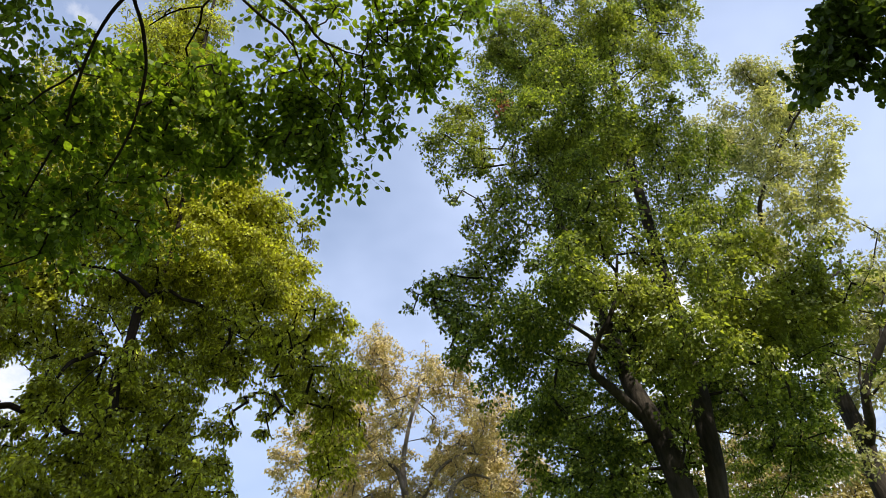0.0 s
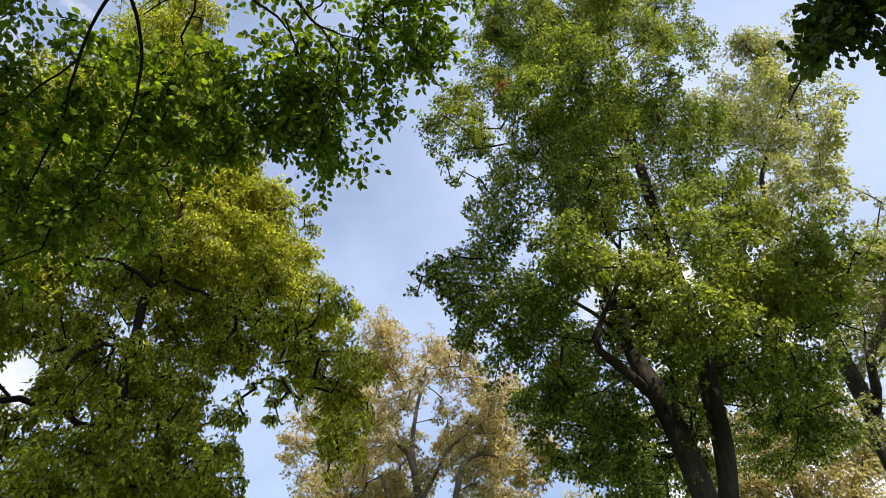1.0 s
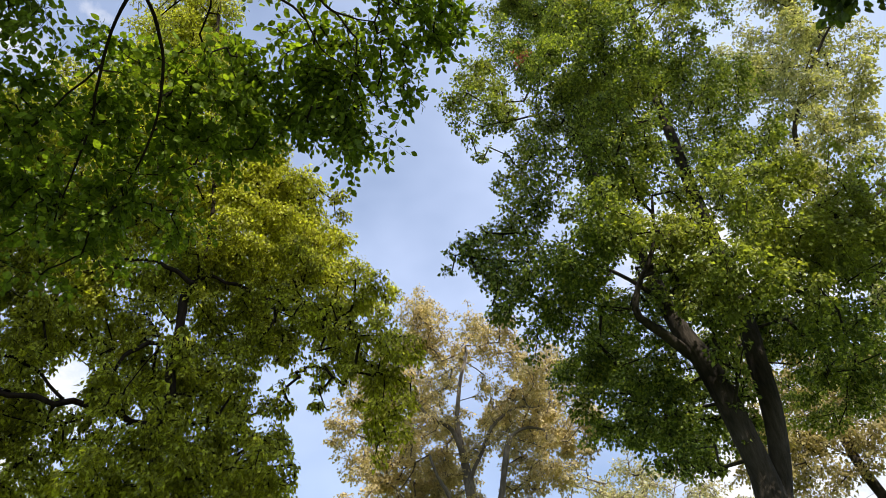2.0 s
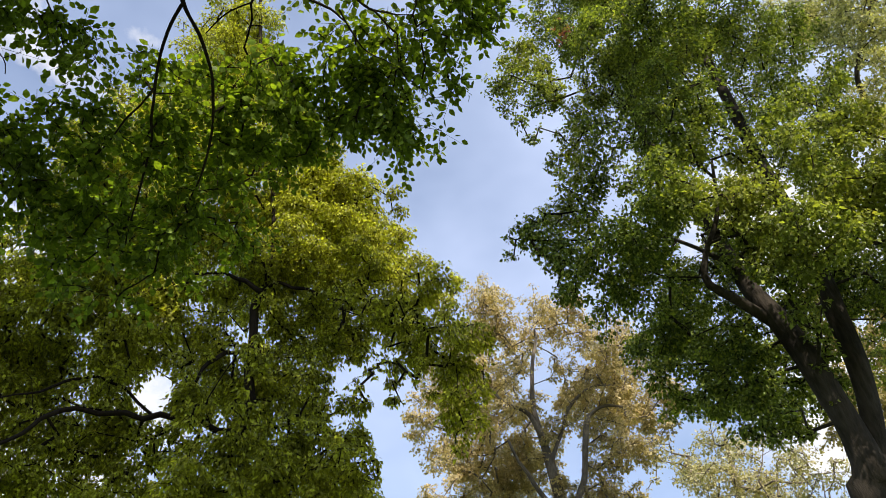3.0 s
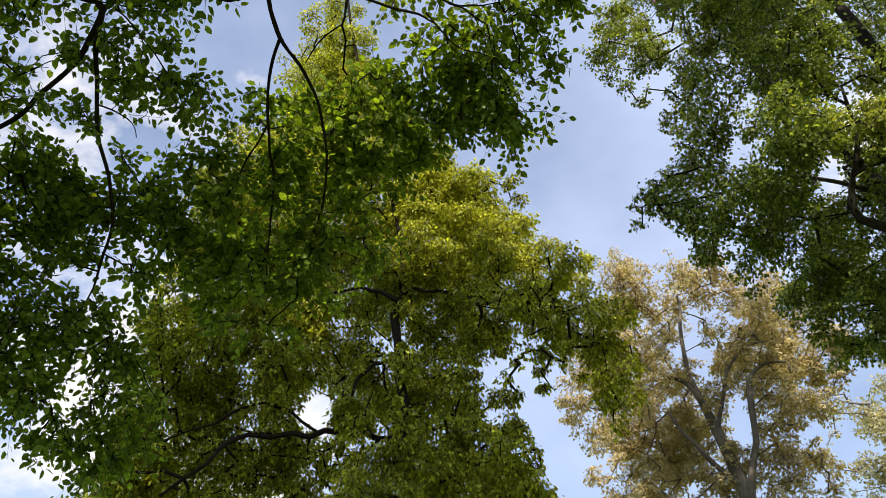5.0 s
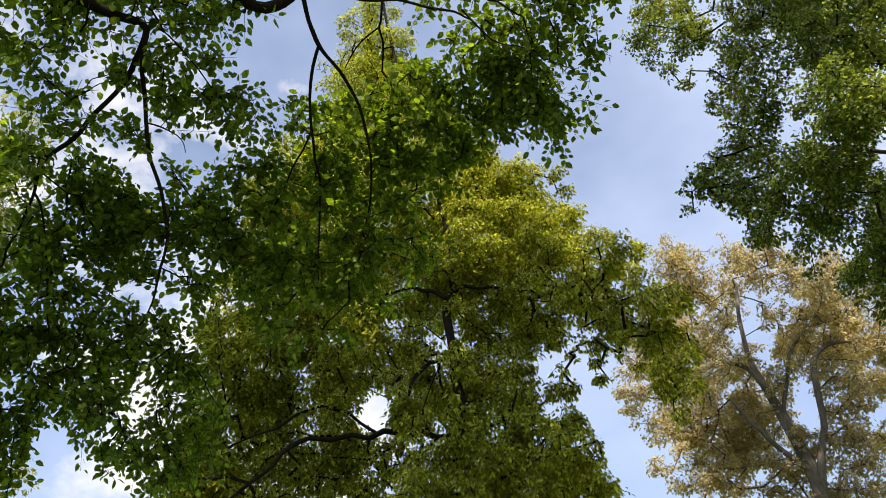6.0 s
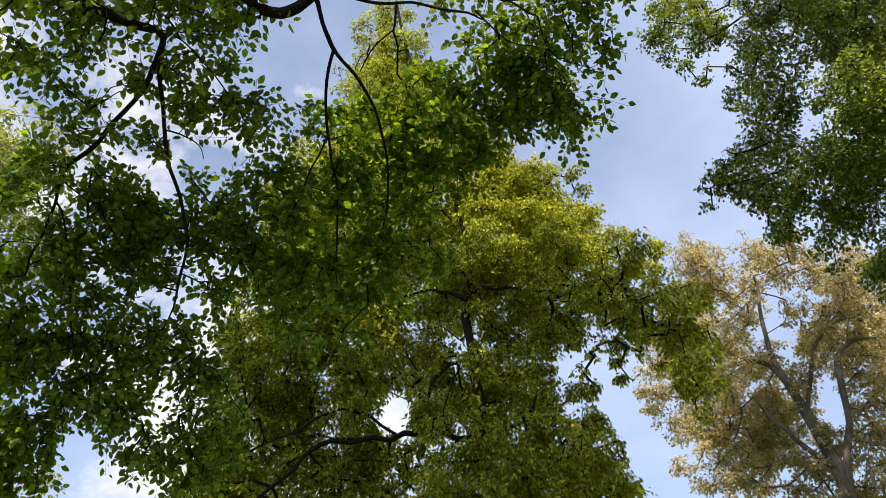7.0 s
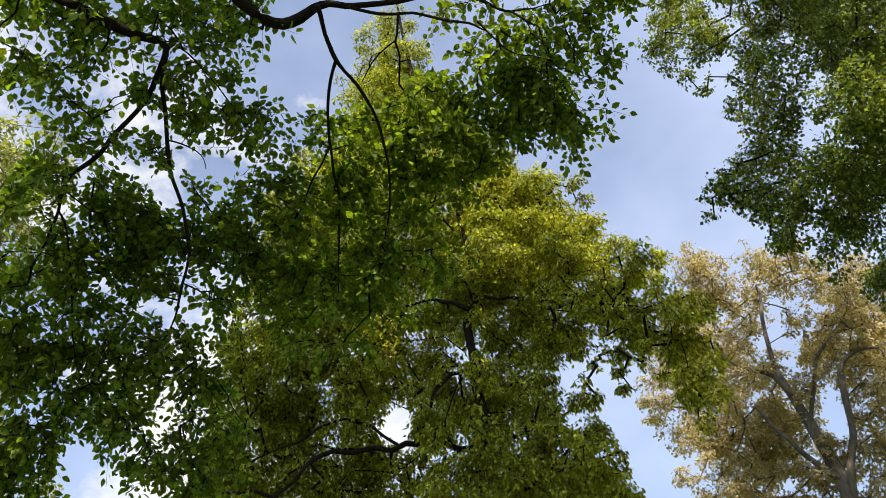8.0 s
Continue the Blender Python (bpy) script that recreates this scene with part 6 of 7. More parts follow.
N_BOUGHS_E = [(-4.09, 1.81, 6.69, 0.06), (-3.93, 1.83, 6.58, 0.07), (-3.99, 1.95, 6.79, 0.05), (-4.13, 1.64, 6.41, 0.02), (-3.86, 1.99, 6.61, 0.03), (-3.91, 2.08, 6.76, 0.06), (-3.88, 2.06, 6.58, 0.05), (-3.91, 2.15, 6.69, 0.07), (-3.73, 2.1, 6.43, 0.03), (-3.33, 2.1, 6.92, 0.07), (-3.24, 2.16, 6.85, 0.08), (-3.23, 2.25, 7.01, 0.06), (-3.04, 2.38, 7.01, 0.03), (-3.45, 2.17, 6.9, 0.03), (-3.39, 2.25, 6.96, 0.09), (-3.16, 2.2, 6.73, 0.08), (-3.23, 2.38, 7.01, 0.08), (-3.1, 2.39, 6.91, 0.1), (-3.03, 2.49, 7.02, 0.06), (-3.31, 2.14, 6.62, 0.07), (-3.31, 2.26, 6.77, 0.08), (-3.33, 2.39, 6.92, 0.08), (-3.24, 2.47, 6.94, 0.1), (-3.03, 2.42, 6.72, 0.08)]
N_BOUGHS_F = [(-3, 2.52, 6.82, 0.09), (-3.37, 2.28, 6.64, 0.03), (-3.27, 2.46, 6.78, 0.06), (-3.26, 2.54, 6.86, 0.09), (-3.14, 2.61, 6.84, 0.06), (-3.17, 1.97, 7.15, 0.02), (-3.17, 2.02, 7.13, 0.05), (-3.09, 2.05, 7.06, 0.03), (-3.09, 2.03, 6.97, 0.03), (-3.05, 2.05, 6.97, 0.04), (-4.31, 1.45, 6.66, 0.04), (-4.01, 1.4, 6.38, 0.05), (-4.62, 1.53, 6.44, 0.04), (-4.37, 1.52, 6.29, 0.03), (-4.5, 1.68, 6.52, 0.03), (-4.73, 1.56, 6.4, 0.09), (-4.49, 1.57, 6.26, 0.07), (-4.29, 1.59, 6.16, 0.08), (-4.33, 1.71, 6.31, 0.05), (-4.5, 1.49, 6.03, 0.04), (-4.48, 1.56, 6.1, 0.08), (-4.45, 1.64, 6.16, 0.08), (-4.59, 1.81, 6.42, 0.04), (-4.19, 1.99, 6.51, 0.08)]
N_BOUGHS_G = [(-4.65, 1.93, 6.57, 0.11), (-4.59, 2.1, 6.68, 0.2), (-4.49, 2.25, 6.63, 0.2), (-4.68, 2.14, 6.51, 0.16), (-4.56, 2.26, 6.59, 0.15), (-4.53, 2.48, 6.7, 0.16), (-4.44, 2.56, 6.76, 0.16), (-4.73, 1.98, 6.15, 0.09), (-4.81, 2.16, 6.32, 0.18), (-4.81, 2.32, 6.47, 0.17), (-4.44, 2.37, 6.39, 0.2), (-4.61, 2.63, 6.63, 0.17), (-4.45, 2.72, 6.63, 0.18), (-4.99, 2.07, 6.09, 0.08), (-4.76, 2.16, 6.1, 0.18), (-4.8, 2.36, 6.32, 0.2), (-4.62, 2.41, 6.29, 0.19), (-4.66, 2.61, 6.39, 0.2), (-4.33, 2.57, 6.28, 0.16), (-5.3, 1.86, 6.01, 0.12), (-5.07, 1.94, 5.94, 0.11), (-5.32, 2.24, 6.25, 0.16), (-4.87, 2.19, 6.04, 0.16), (-4.91, 2.38, 6.19, 0.17)]
N_BOUGHS_H = [(-4.82, 2.51, 6.18, 0.16), (-4.76, 2.68, 6.38, 0.16), (-4.58, 2.74, 6.23, 0.07), (-5.43, 1.93, 5.92, 0.08), (-5.41, 2.08, 6.01, 0.19), (-4.94, 2.36, 5.96, 0.19), (-4.97, 2.48, 6.08, 0.19), (-4.65, 2.74, 6.08, 0.12), (-5.46, 2.07, 5.82, 0.14), (-5.4, 2.33, 5.91, 0.14), (-5.32, 2.52, 6.14, 0.18), (-5.03, 2.55, 5.85, 0.19), (-4.74, 2.73, 5.94, 0.19), (-5.55, 2.16, 5.66, 0.1), (-5.6, 2.3, 5.8, 0.17), (-5.41, 2.35, 5.78, 0.18), (-5.34, 2.67, 5.96, 0.16)]
N_BOUGHS_I = [(-5.2, 2.99, 6.11, 0.16), (-5.7, 2.3, 5.7, 0.16), (-5.6, 2.4, 5.7, 0.15), (-5.5, 2.6, 5.8, 0.16), (-5.26, 2.78, 5.78, 0.19), (-5.12, 2.9, 5.75, 0.17), (-4.87, 3.12, 5.83, 0.18), (-4.77, 3.26, 5.86, 0.09), (-5.6, 2.2, 5.4, 0.06), (-5.6, 2.4, 5.6, 0.19), (-5.6, 2.6, 5.6, 0.17), (-5.31, 2.59, 5.54, 0.18), (-5.5, 2.9, 5.8, 0.2), (-5.4, 3, 5.8, 0.2), (-5.04, 2.97, 5.57, 0.2), (-5.01, 3.15, 5.72, 0.17), (-4.94, 3.32, 5.78, 0.16), (-5.8, 2.5, 5.4, 0.15), (-5.7, 2.6, 5.5, 0.16), (-5.7, 2.8, 5.6, 0.19)]
N_BOUGHS_J = [(-5.4, 3.4, 5.7, 0.18), (-5.2, 3.4, 5.8, 0.16), (-5.5, 2.6, 5.2, 0.14), (-5.6, 2.9, 5.4, 0.19), (-5.4, 3, 5.4, 0.18), (-5.9, 2.7, 5.2, 0.15), (-5.8, 2.8, 5.2, 0.16), (-5.7, 2.9, 5.3, 0.17), (-5.6, 3, 5.2, 0.19), (-5.6, 3.2, 5.3, 0.13), (-5.8, 2.8, 5, 0.15), (-5.6, 2.8, 5, 0.15), (-5.6, 3, 5, 0.17), (-5.9, 2.8, 4.9, 0.16), (-6, 3, 5, 0.2), (-5.6, 2.9, 4.9, 0.14)]
N_BOUGHS_K = [(-6, 2.8, 4.8, 0.09), (-5.9, 2.9, 4.8, 0.15), (-6.1, 3.1, 4.8, 0.18), (-6, 3.1, 4.8, 0.19), (-5.9, 3.2, 4.8, 0.16), (-6, 3.1, 4.6, 0.07), (-5.7, 3.1, 4.5, 0.06), (-1.38, 3.26, 7.31, 0.09), (-1.97, 3.07, 7.17, 0.07), (-1.86, 3.31, 7.45, 0.17), (-1.65, 3.5, 7.43, 0.19), (-1.38, 3.67, 7.49, 0.18), (-1.18, 3.72, 7.45, 0.14), (-0.93, 3.88, 7.29, 0.12), (-2.85, 2.7, 7.13, 0.07), (-2.85, 3.04, 7.4, 0.2), (-2.57, 3.13, 7.38, 0.18), (-2.24, 3.18, 7.25, 0.16), (-1.97, 3.28, 7.07, 0.19), (-1.89, 3.59, 7.27, 0.18), (-1.64, 3.78, 7.39, 0.18), (-1.34, 3.69, 7.1, 0.16)]
N_BOUGHS_L = [(-1.15, 3.99, 7.32, 0.18), (-0.9, 4.03, 7.12, 0.17), (-3.25, 2.89, 7.17, 0.08), (-3.01, 3.07, 7.3, 0.17), (-2.64, 3.11, 6.98, 0.16), (-2.54, 3.38, 7.15, 0.17), (-2.32, 3.51, 7.13, 0.19), (-2.01, 3.51, 7.05, 0.17), (-1.82, 3.83, 7.21, 0.2), (-1.57, 3.9, 7.03, 0.12), (-1.37, 3.99, 7.1, 0.09), (-3.35, 2.91, 6.9, 0.16), (-3.23, 3.1, 6.97, 0.18), (-3.05, 3.39, 7.19, 0.22), (-2.74, 3.49, 7.14, 0.18), (-2.52, 3.52, 6.92, 0.2), (-2.22, 3.68, 6.94, 0.21), (-2.09, 3.97, 7.17, 0.2), (-4.15, 2.76, 6.9, 0.16), (-3.75, 2.8, 6.77, 0.12), (-3.53, 2.96, 6.74, 0.2), (-3.3, 3.12, 6.73, 0.17), (-3.22, 3.39, 7.01, 0.2), (-3.04, 3.53, 7.04, 0.22)]
N_BOUGHS_M = [(-2.83, 3.79, 7, 0.2), (-2.56, 3.9, 6.97, 0.22), (-2.3, 4.07, 6.96, 0.11), (-4.11, 2.99, 6.81, 0.18), (-3.87, 3.07, 6.77, 0.21), (-3.68, 3.28, 6.8, 0.17), (-3.4, 3.34, 6.64, 0.2), (-3.21, 3.62, 6.89, 0.17), (-3.14, 3.88, 7.01, 0.19), (-2.69, 3.85, 6.66, 0.2), (-2.58, 4.19, 6.96, 0.2), (-4.12, 2.9, 6.4, 0.11), (-4.13, 3.25, 6.64, 0.22), (-3.85, 3.29, 6.59, 0.16), (-3.78, 3.66, 6.76, 0.19), (-3.54, 3.87, 6.82, 0.2), (-3.24, 3.88, 6.67, 0.19), (-2.94, 4.04, 6.61, 0.21), (-2.73, 4.08, 6.55, 0.17), (-2.56, 4.42, 6.69, 0.19), (-4.02, 3.38, 6.37, 0.21), (-3.79, 3.58, 6.41, 0.16), (-3.74, 3.81, 6.65, 0.19), (-3.55, 4.03, 6.55, 0.17)]
N_BOUGHS_N = [(-3.17, 4, 6.38, 0.18), (-3.02, 4.26, 6.47, 0.18), (-2.8, 4.52, 6.63, 0.18), (-4.12, 3.77, 6.36, 0.21), (-4.05, 4.04, 6.49, 0.2), (-3.8, 4.15, 6.5, 0.17), (-3.61, 4.35, 6.52, 0.18), (-3.32, 4.4, 6.41, 0.22), (-3.19, 4.71, 6.53, 0.12), (-3.97, 3.03, 6.01, 0.03), (-4.16, 3.12, 6.09, 0.05), (-4.24, 3.29, 6.27, 0.07), (-4.11, 3.07, 5.93, 0.03), (-4.29, 3.29, 6.19, 0.07), (-4.25, 3.4, 6.25, 0.05), (-4.23, 3.22, 6.01, 0.06), (-4.21, 3.33, 6.08, 0.06), (-4.01, 3.25, 5.93, 0.03), (-4.3, 3.33, 6.03, 0.06), (-4.29, 3.44, 6.08, 0.05), (-4.55, 3.48, 5.82, 0.12), (-4.6, 3.51, 5.65, 0.14), (-4.58, 3.67, 5.75, 0.13), (-4.74, 3.54, 5.59, 0.06)]
N_BOUGHS_O = [(-4.73, 3.68, 5.68, 0.15), (-4.58, 3.77, 5.68, 0.13), (-4.9, 3.7, 5.6, 0.08), (-4.8, 3.9, 5.7, 0.12), (-4.7, 4, 5.7, 0.12), (-4.65, 3.75, 5.3, 0.11), (-4.51, 3.83, 5.32, 0.12), (-4.6, 4.1, 5.5, 0.07), (-4.8, 3.8, 5.3, 0.11), (-4.8, 4, 5.4, 0.14), (-4.7, 4.1, 5.4, 0.13), (-4.43, 4.04, 5.28, 0.08), (-5, 3.8, 5.2, 0.08), (-4.9, 4, 5.2, 0.14), (-4.9, 4.2, 5.3, 0.14), (-4.5, 4.1, 5.1, 0.07), (-4.8, 3.8, 5, 0.13), (-4.9, 4.1, 5.1, 0.13), (-4.8, 4.3, 5.1, 0.07), (-5.1, 4, 5, 0.11), (-4.9, 4.1, 4.9, 0.15), (-4.8, 4.1, 4.9, 0.08), (-5.1, 4, 4.8, 0.11), (-4.9, 4, 4.8, 0.13)]
N_BOUGHS_P = [(-4.81, 3.16, 5.22, 0.06), (-5.17, 2.99, 5.17, 0.05), (-5.3, 3.2, 5.3, 0.1), (-5.07, 3.16, 5.26, 0.09), (-5.1, 3.3, 5.4, 0.09), (-4.79, 3.2, 5.14, 0.1), (-5.2, 3.1, 5.2, 0.09), (-5.2, 3.2, 5.2, 0.1), (-4.97, 3.2, 5.1, 0.1), (-4.94, 3.3, 5.14, 0.07), (-4.82, 3.29, 5.12, 0.04), (-5.2, 3.2, 5.1, 0.09), (-5.04, 3.22, 5.02, 0.07), (-4.98, 3.26, 5.03, 0.04), (-5.2, 3.6, 5, 0.09), (-4.91, 3.43, 4.9, 0.08), (-4.9, 3.5, 5, 0.07), (-5.1, 3.5, 4.9, 0.1), (-5.2, 3.7, 5, 0.08), (-4.8, 3.6, 4.9, 0.08), (-4.9, 3.7, 4.9, 0.03), (-4.9, 3.5, 4.8, 0.04), (-5.1, 3.7, 4.9, 0.06), (-4.9, 3.7, 4.8, 0.04)]
N_BOUGHS_Q = [(-1.57, 3.26, 7.71, 0.04), (-1.39, 3.25, 7.73, 0.12), (-1.19, 3.21, 7.62, 0.12), (-1.07, 3.31, 7.82, 0.1), (-0.91, 3.34, 7.85, 0.1), (-1.45, 3.32, 7.57, 0.12), (-1.28, 3.35, 7.6, 0.11), (-1.14, 3.35, 7.63, 0.12), (-0.97, 3.27, 7.47, 0.11), (-0.79, 3.27, 7.47, 0.1), (-1.38, 3.36, 7.39, 0.05), (-1.23, 3.52, 7.6, 0.11), (-1.07, 3.52, 7.63, 0.09), (-0.92, 3.53, 7.68, 0.12), (-1.14, 3.58, 7.5, 0.09), (-0.95, 3.56, 7.4, 0.11), (-0.76, 3.56, 7.42, 0.05), (-0.52, 2.71, 7.82, 0.04), (-0.39, 2.72, 7.81, 0.05), (-0.11, 2.76, 7.91, 0.05), (-0.64, 2.93, 8.08, 0.09), (-0.5, 2.89, 7.94, 0.09), (-0.38, 2.9, 7.92, 0.13), (-0.21, 2.87, 7.82, 0.1)]
N_BOUGHS_R = [(-0.54, 2.98, 7.84, 0.11), (-0.37, 2.95, 7.71, 0.09), (-0.26, 3, 7.89, 0.04), (-1.28, 2.82, 7.94, 0.04), (-1.13, 2.8, 7.91, 0.03), (-0.97, 2.7, 7.71, 0.02), (-1.55, 2.77, 7.61, 0.05), (-1.47, 2.9, 7.91, 0.06), (-1.35, 2.88, 7.82, 0.07), (-1.05, 2.83, 7.75, 0.06), (-0.99, 2.96, 8.04, 0.07), (-0.81, 2.87, 7.85, 0.05), (-0.91, 3.53, 7.72, 0.07), (-0.75, 3.44, 7.54, 0.06), (-0.85, 3.61, 7.66, 0.1), (-0.92, 3.73, 7.6, 0.09), (-0.77, 3.68, 7.51, 0.1), (-0.79, 3.64, 7.26, 0.09), (-0.4, 3.21, 7.94, 0.04), (-0.32, 3.17, 7.63, 0.1), (-0.23, 3.2, 7.8, 0.08), (-0.08, 3.14, 7.62, 0.09), (-0.27, 3.33, 7.73, 0.1), (-0.14, 3.4, 7.9, 0.11)]
N_BOUGHS_S = [(-0.04, 3.21, 7.55, 0.08), (-0.35, 3.4, 7.66, 0.05), (-0.2, 3.28, 7.53, 0.09), (-0.12, 3.44, 7.75, 0.09), (-0.31, 3.56, 7.78, 0.04)]
N_FILL_A = [(-4.41, 2.44, 6.43, 0.05), (-4.57, 2.63, 6.66, 0.08), (-4.49, 2.7, 6.71, 0.06), (-4.42, 2.76, 6.74, 0.05), (-4.13, 2.69, 6.51, 0.04), (-4.04, 2.77, 6.53, 0.04), (-4.2, 2.99, 6.8, 0.04), (-3.96, 2.95, 6.58, 0.08), (-3.97, 3.1, 6.77, 0.05), (-4.42, 2.44, 6.29, 0.07), (-4.55, 2.6, 6.53, 0.1), (-4.57, 2.69, 6.63, 0.1), (-4.44, 2.72, 6.62, 0.1), (-4.41, 2.86, 6.66, 0.1), (-4.11, 2.78, 6.46, 0.09), (-4.2, 2.97, 6.63, 0.1), (-4.13, 3.04, 6.71, 0.12), (-4.1, 3.15, 6.78, 0.1), (-3.82, 3.05, 6.48, 0.09), (-4.63, 2.62, 6.46, 0.09), (-4.5, 2.65, 6.4, 0.1), (-4.34, 2.69, 6.32, 0.11), (-4.27, 2.75, 6.34, 0.09), (-4.41, 2.96, 6.62, 0.1)]
N_FILL_B = [(-4.32, 3, 6.61, 0.09), (-4.05, 2.93, 6.35, 0.1), (-3.99, 3, 6.4, 0.1), (-4.09, 3.22, 6.64, 0.1), (-4.61, 2.71, 6.41, 0.09), (-4.36, 2.64, 6.21, 0.1), (-4.47, 2.84, 6.45, 0.09), (-4.26, 2.84, 6.28, 0.1), (-4.22, 2.92, 6.36, 0.09), (-4.23, 2.99, 6.44, 0.11), (-4.14, 3.05, 6.42, 0.11), (-3.98, 3.11, 6.37, 0.09), (-4.11, 3.36, 6.64, 0.1), (-4.74, 2.75, 6.35, 0.04), (-4.44, 2.79, 6.22, 0.1), (-4.57, 2.98, 6.44, 0.12), (-4.13, 3.43, 6.55, 0.06), (-4.78, 2.85, 6.31, 0.07), (-4.64, 3.05, 6.4, 0.1), (-4.67, 2.89, 6.17, 0.12)]
N_FILL_C = [(-4.59, 3.07, 6.26, 0.04), (-4.81, 3.05, 6.08, 0.08), (-4.81, 3.12, 6.04, 0.09), (-4.44, 3.14, 5.88, 0.07), (-4.85, 3.14, 5.96, 0.08), (-4.53, 3.3, 5.91, 0.1), (-4.57, 3.41, 5.99, 0.04), (-4.85, 3.1, 5.83, 0.11), (-4.82, 3.2, 5.84, 0.1), (-4.52, 3.26, 5.74, 0.11), (-5.02, 2.98, 5.67, 0.05), (-5.1, 3.1, 5.8, 0.09), (-4.78, 3.03, 5.6, 0.11), (-4.69, 3.08, 5.57, 0.09)]
N_FILL_D = [(-4.66, 3.19, 5.66, 0.09), (-4.86, 3.46, 5.87, 0.1), (-4.97, 3.24, 5.69, 0.11), (-4.8, 3.59, 5.85, 0.12), (-4.43, 3.58, 5.69, 0.04), (-5.4, 3, 5.6, 0.05), (-5.2, 3.2, 5.7, 0.11), (-5, 3.4, 5.7, 0.11), (-4.84, 3.48, 5.67, 0.1), (-4.55, 3.37, 5.49, 0.09), (-4.66, 3.59, 5.7, 0.11)]
N_FILL_E = [(-5.3, 3.1, 5.5, 0.1), (-5, 3.5, 5.6, 0.11), (-5.3, 3, 5.3, 0.04), (-5.1, 3.15, 5.38, 0.1), (-4.54, 3.86, 5.55, 0.04), (-5.3, 3.1, 5.3, 0.04), (-5, 3.03, 5.17, 0.1)]
N_FILL_F = [(-4.95, 3.16, 5.21, 0.11), (-4.97, 3.24, 5.29, 0.06), (-4.7, 3.52, 5.3, 0.05), (-4.8, 3.7, 5.4, 0.04), (-5.2, 3.1, 5.2, 0.05), (-4.8, 3.8, 5.4, 0.08), (-5, 3.21, 5.06, 0.09), (-5, 3.31, 5.11, 0.1), (-5, 3.8, 5.3, 0.08), (-5.1, 3.5, 5.1, 0.11)]
N_FILL_G = [(-5, 3.8, 5.2, 0.1), (-5.1, 3.5, 5, 0.09), (-5, 3.9, 5.2, 0.1), (-4.8, 3.8, 5.1, 0.09), (-5.3, 3.5, 5, 0.08), (-5.1, 3.7, 5.1, 0.1), (-4.8, 3.8, 5, 0.12), (-4.9, 3.7, 4.8, 0.09), (-4.9, 3.9, 4.9, 0.1)]
N_FILL_H = [(-5, 4, 4.8, 0.09), (-5, 4.1, 4.8, 0.04), (-4.48, 1.53, 6.42, 0.09), (-4.7, 1.7, 6.65, 0.15), (-4.83, 1.65, 6.41, 0.13), (-4.82, 1.62, 6.17, 0.13), (-4.67, 1.68, 6.13, 0.12), (-5.15, 1.89, 6.09, 0.06)]
N_FILL_I = [(-4.74, 1.86, 5.9, 0.11), (-4.82, 2.06, 6.08, 0.1), (-3.62, 3.54, 6.65, 0.11), (-3.37, 3.61, 6.56, 0.1), (-3.98, 3.43, 6.47, 0.16), (-3.77, 3.56, 6.42, 0.16), (-3.62, 3.72, 6.48, 0.13), (-3.54, 4.02, 6.71, 0.16), (-3.84, 3.85, 6.45, 0.15), (-3.54, 3.87, 6.27, 0.16), (-3.46, 4.15, 6.45, 0.17), (-4.16, 3.97, 6.32, 0.15), (-3.92, 4.04, 5.93, 0.17), (-3.62, 4.43, 6.09, 0.14)]
N_HANG_A = [(-1.35, 3.47, 7.42, 0.06), (-1.25, 3.56, 7.55, 0.07), (-0.99, 3.72, 7.79, 0.05), (-1.46, 3.63, 7.53, 0.12), (-1.33, 3.59, 7.44, 0.1), (-1.16, 3.6, 7.46, 0.12), (-1.06, 3.68, 7.6, 0.13), (-1.47, 3.87, 7.61, 0.14), (-1.26, 3.81, 7.63, 0.13), (-1.04, 3.62, 7.28, 0.12), (-0.93, 3.67, 7.3, 0.09), (-1.47, 3.88, 7.44, 0.11), (-1.36, 3.91, 7.49, 0.12), (-1.23, 3.93, 7.46, 0.12), (-1.09, 4, 7.6, 0.13), (-0.9, 3.88, 7.44, 0.05), (-1.39, 3.82, 7.08, 0.11), (-1.26, 3.88, 7.28, 0.12), (-1.09, 3.9, 7.18, 0.12), (-1.01, 4.06, 7.44, 0.13), (-1.34, 4, 7.14, 0.09), (-1.17, 3.95, 7.07, 0.11), (-1.05, 3.99, 7.09, 0.12), (-1.1, 4.06, 7.05, 0.11)]
N_HANG_B = [(-1.01, 4.27, 7.33, 0.1), (-1.06, 4.27, 7.04, 0.1)]
N_EDGE = [(0.23, 2.82, 7.79, 0.13), (-0.13, 2.96, 7.72, 0.14), (-0.47, 3.08, 7.53, 0.15), (0.06, 3.15, 7.62, 0.1), (-0.04, 2.63, 7.87, 0.23), (-0.41, 2.55, 7.78, 0.22), (-0.48, 3.52, 7.4, 0.1), (-0.52, 3.71, 7.28, 0.08), (-0.21, 3.34, 7.52, 0.09), (-0.93, 2.78, 7.63, 0.07), (-1.19, 2.84, 7.44, 0.06), (-1.53, 2.69, 7.43, 0.06)]
N_LIMB = [(-3.51, 0.82, 6.83, 0.0442), (-3.46, 0.98, 6.84, 0.0416), (-3.44, 1.08, 6.85, 0.0382), (-3.38, 1.22, 6.87, 0.0374), (-3.31, 1.35, 6.89, 0.034), (-3.26, 1.44, 6.91, 0.0323), (-3.24, 1.52, 6.9, 0.0289)]
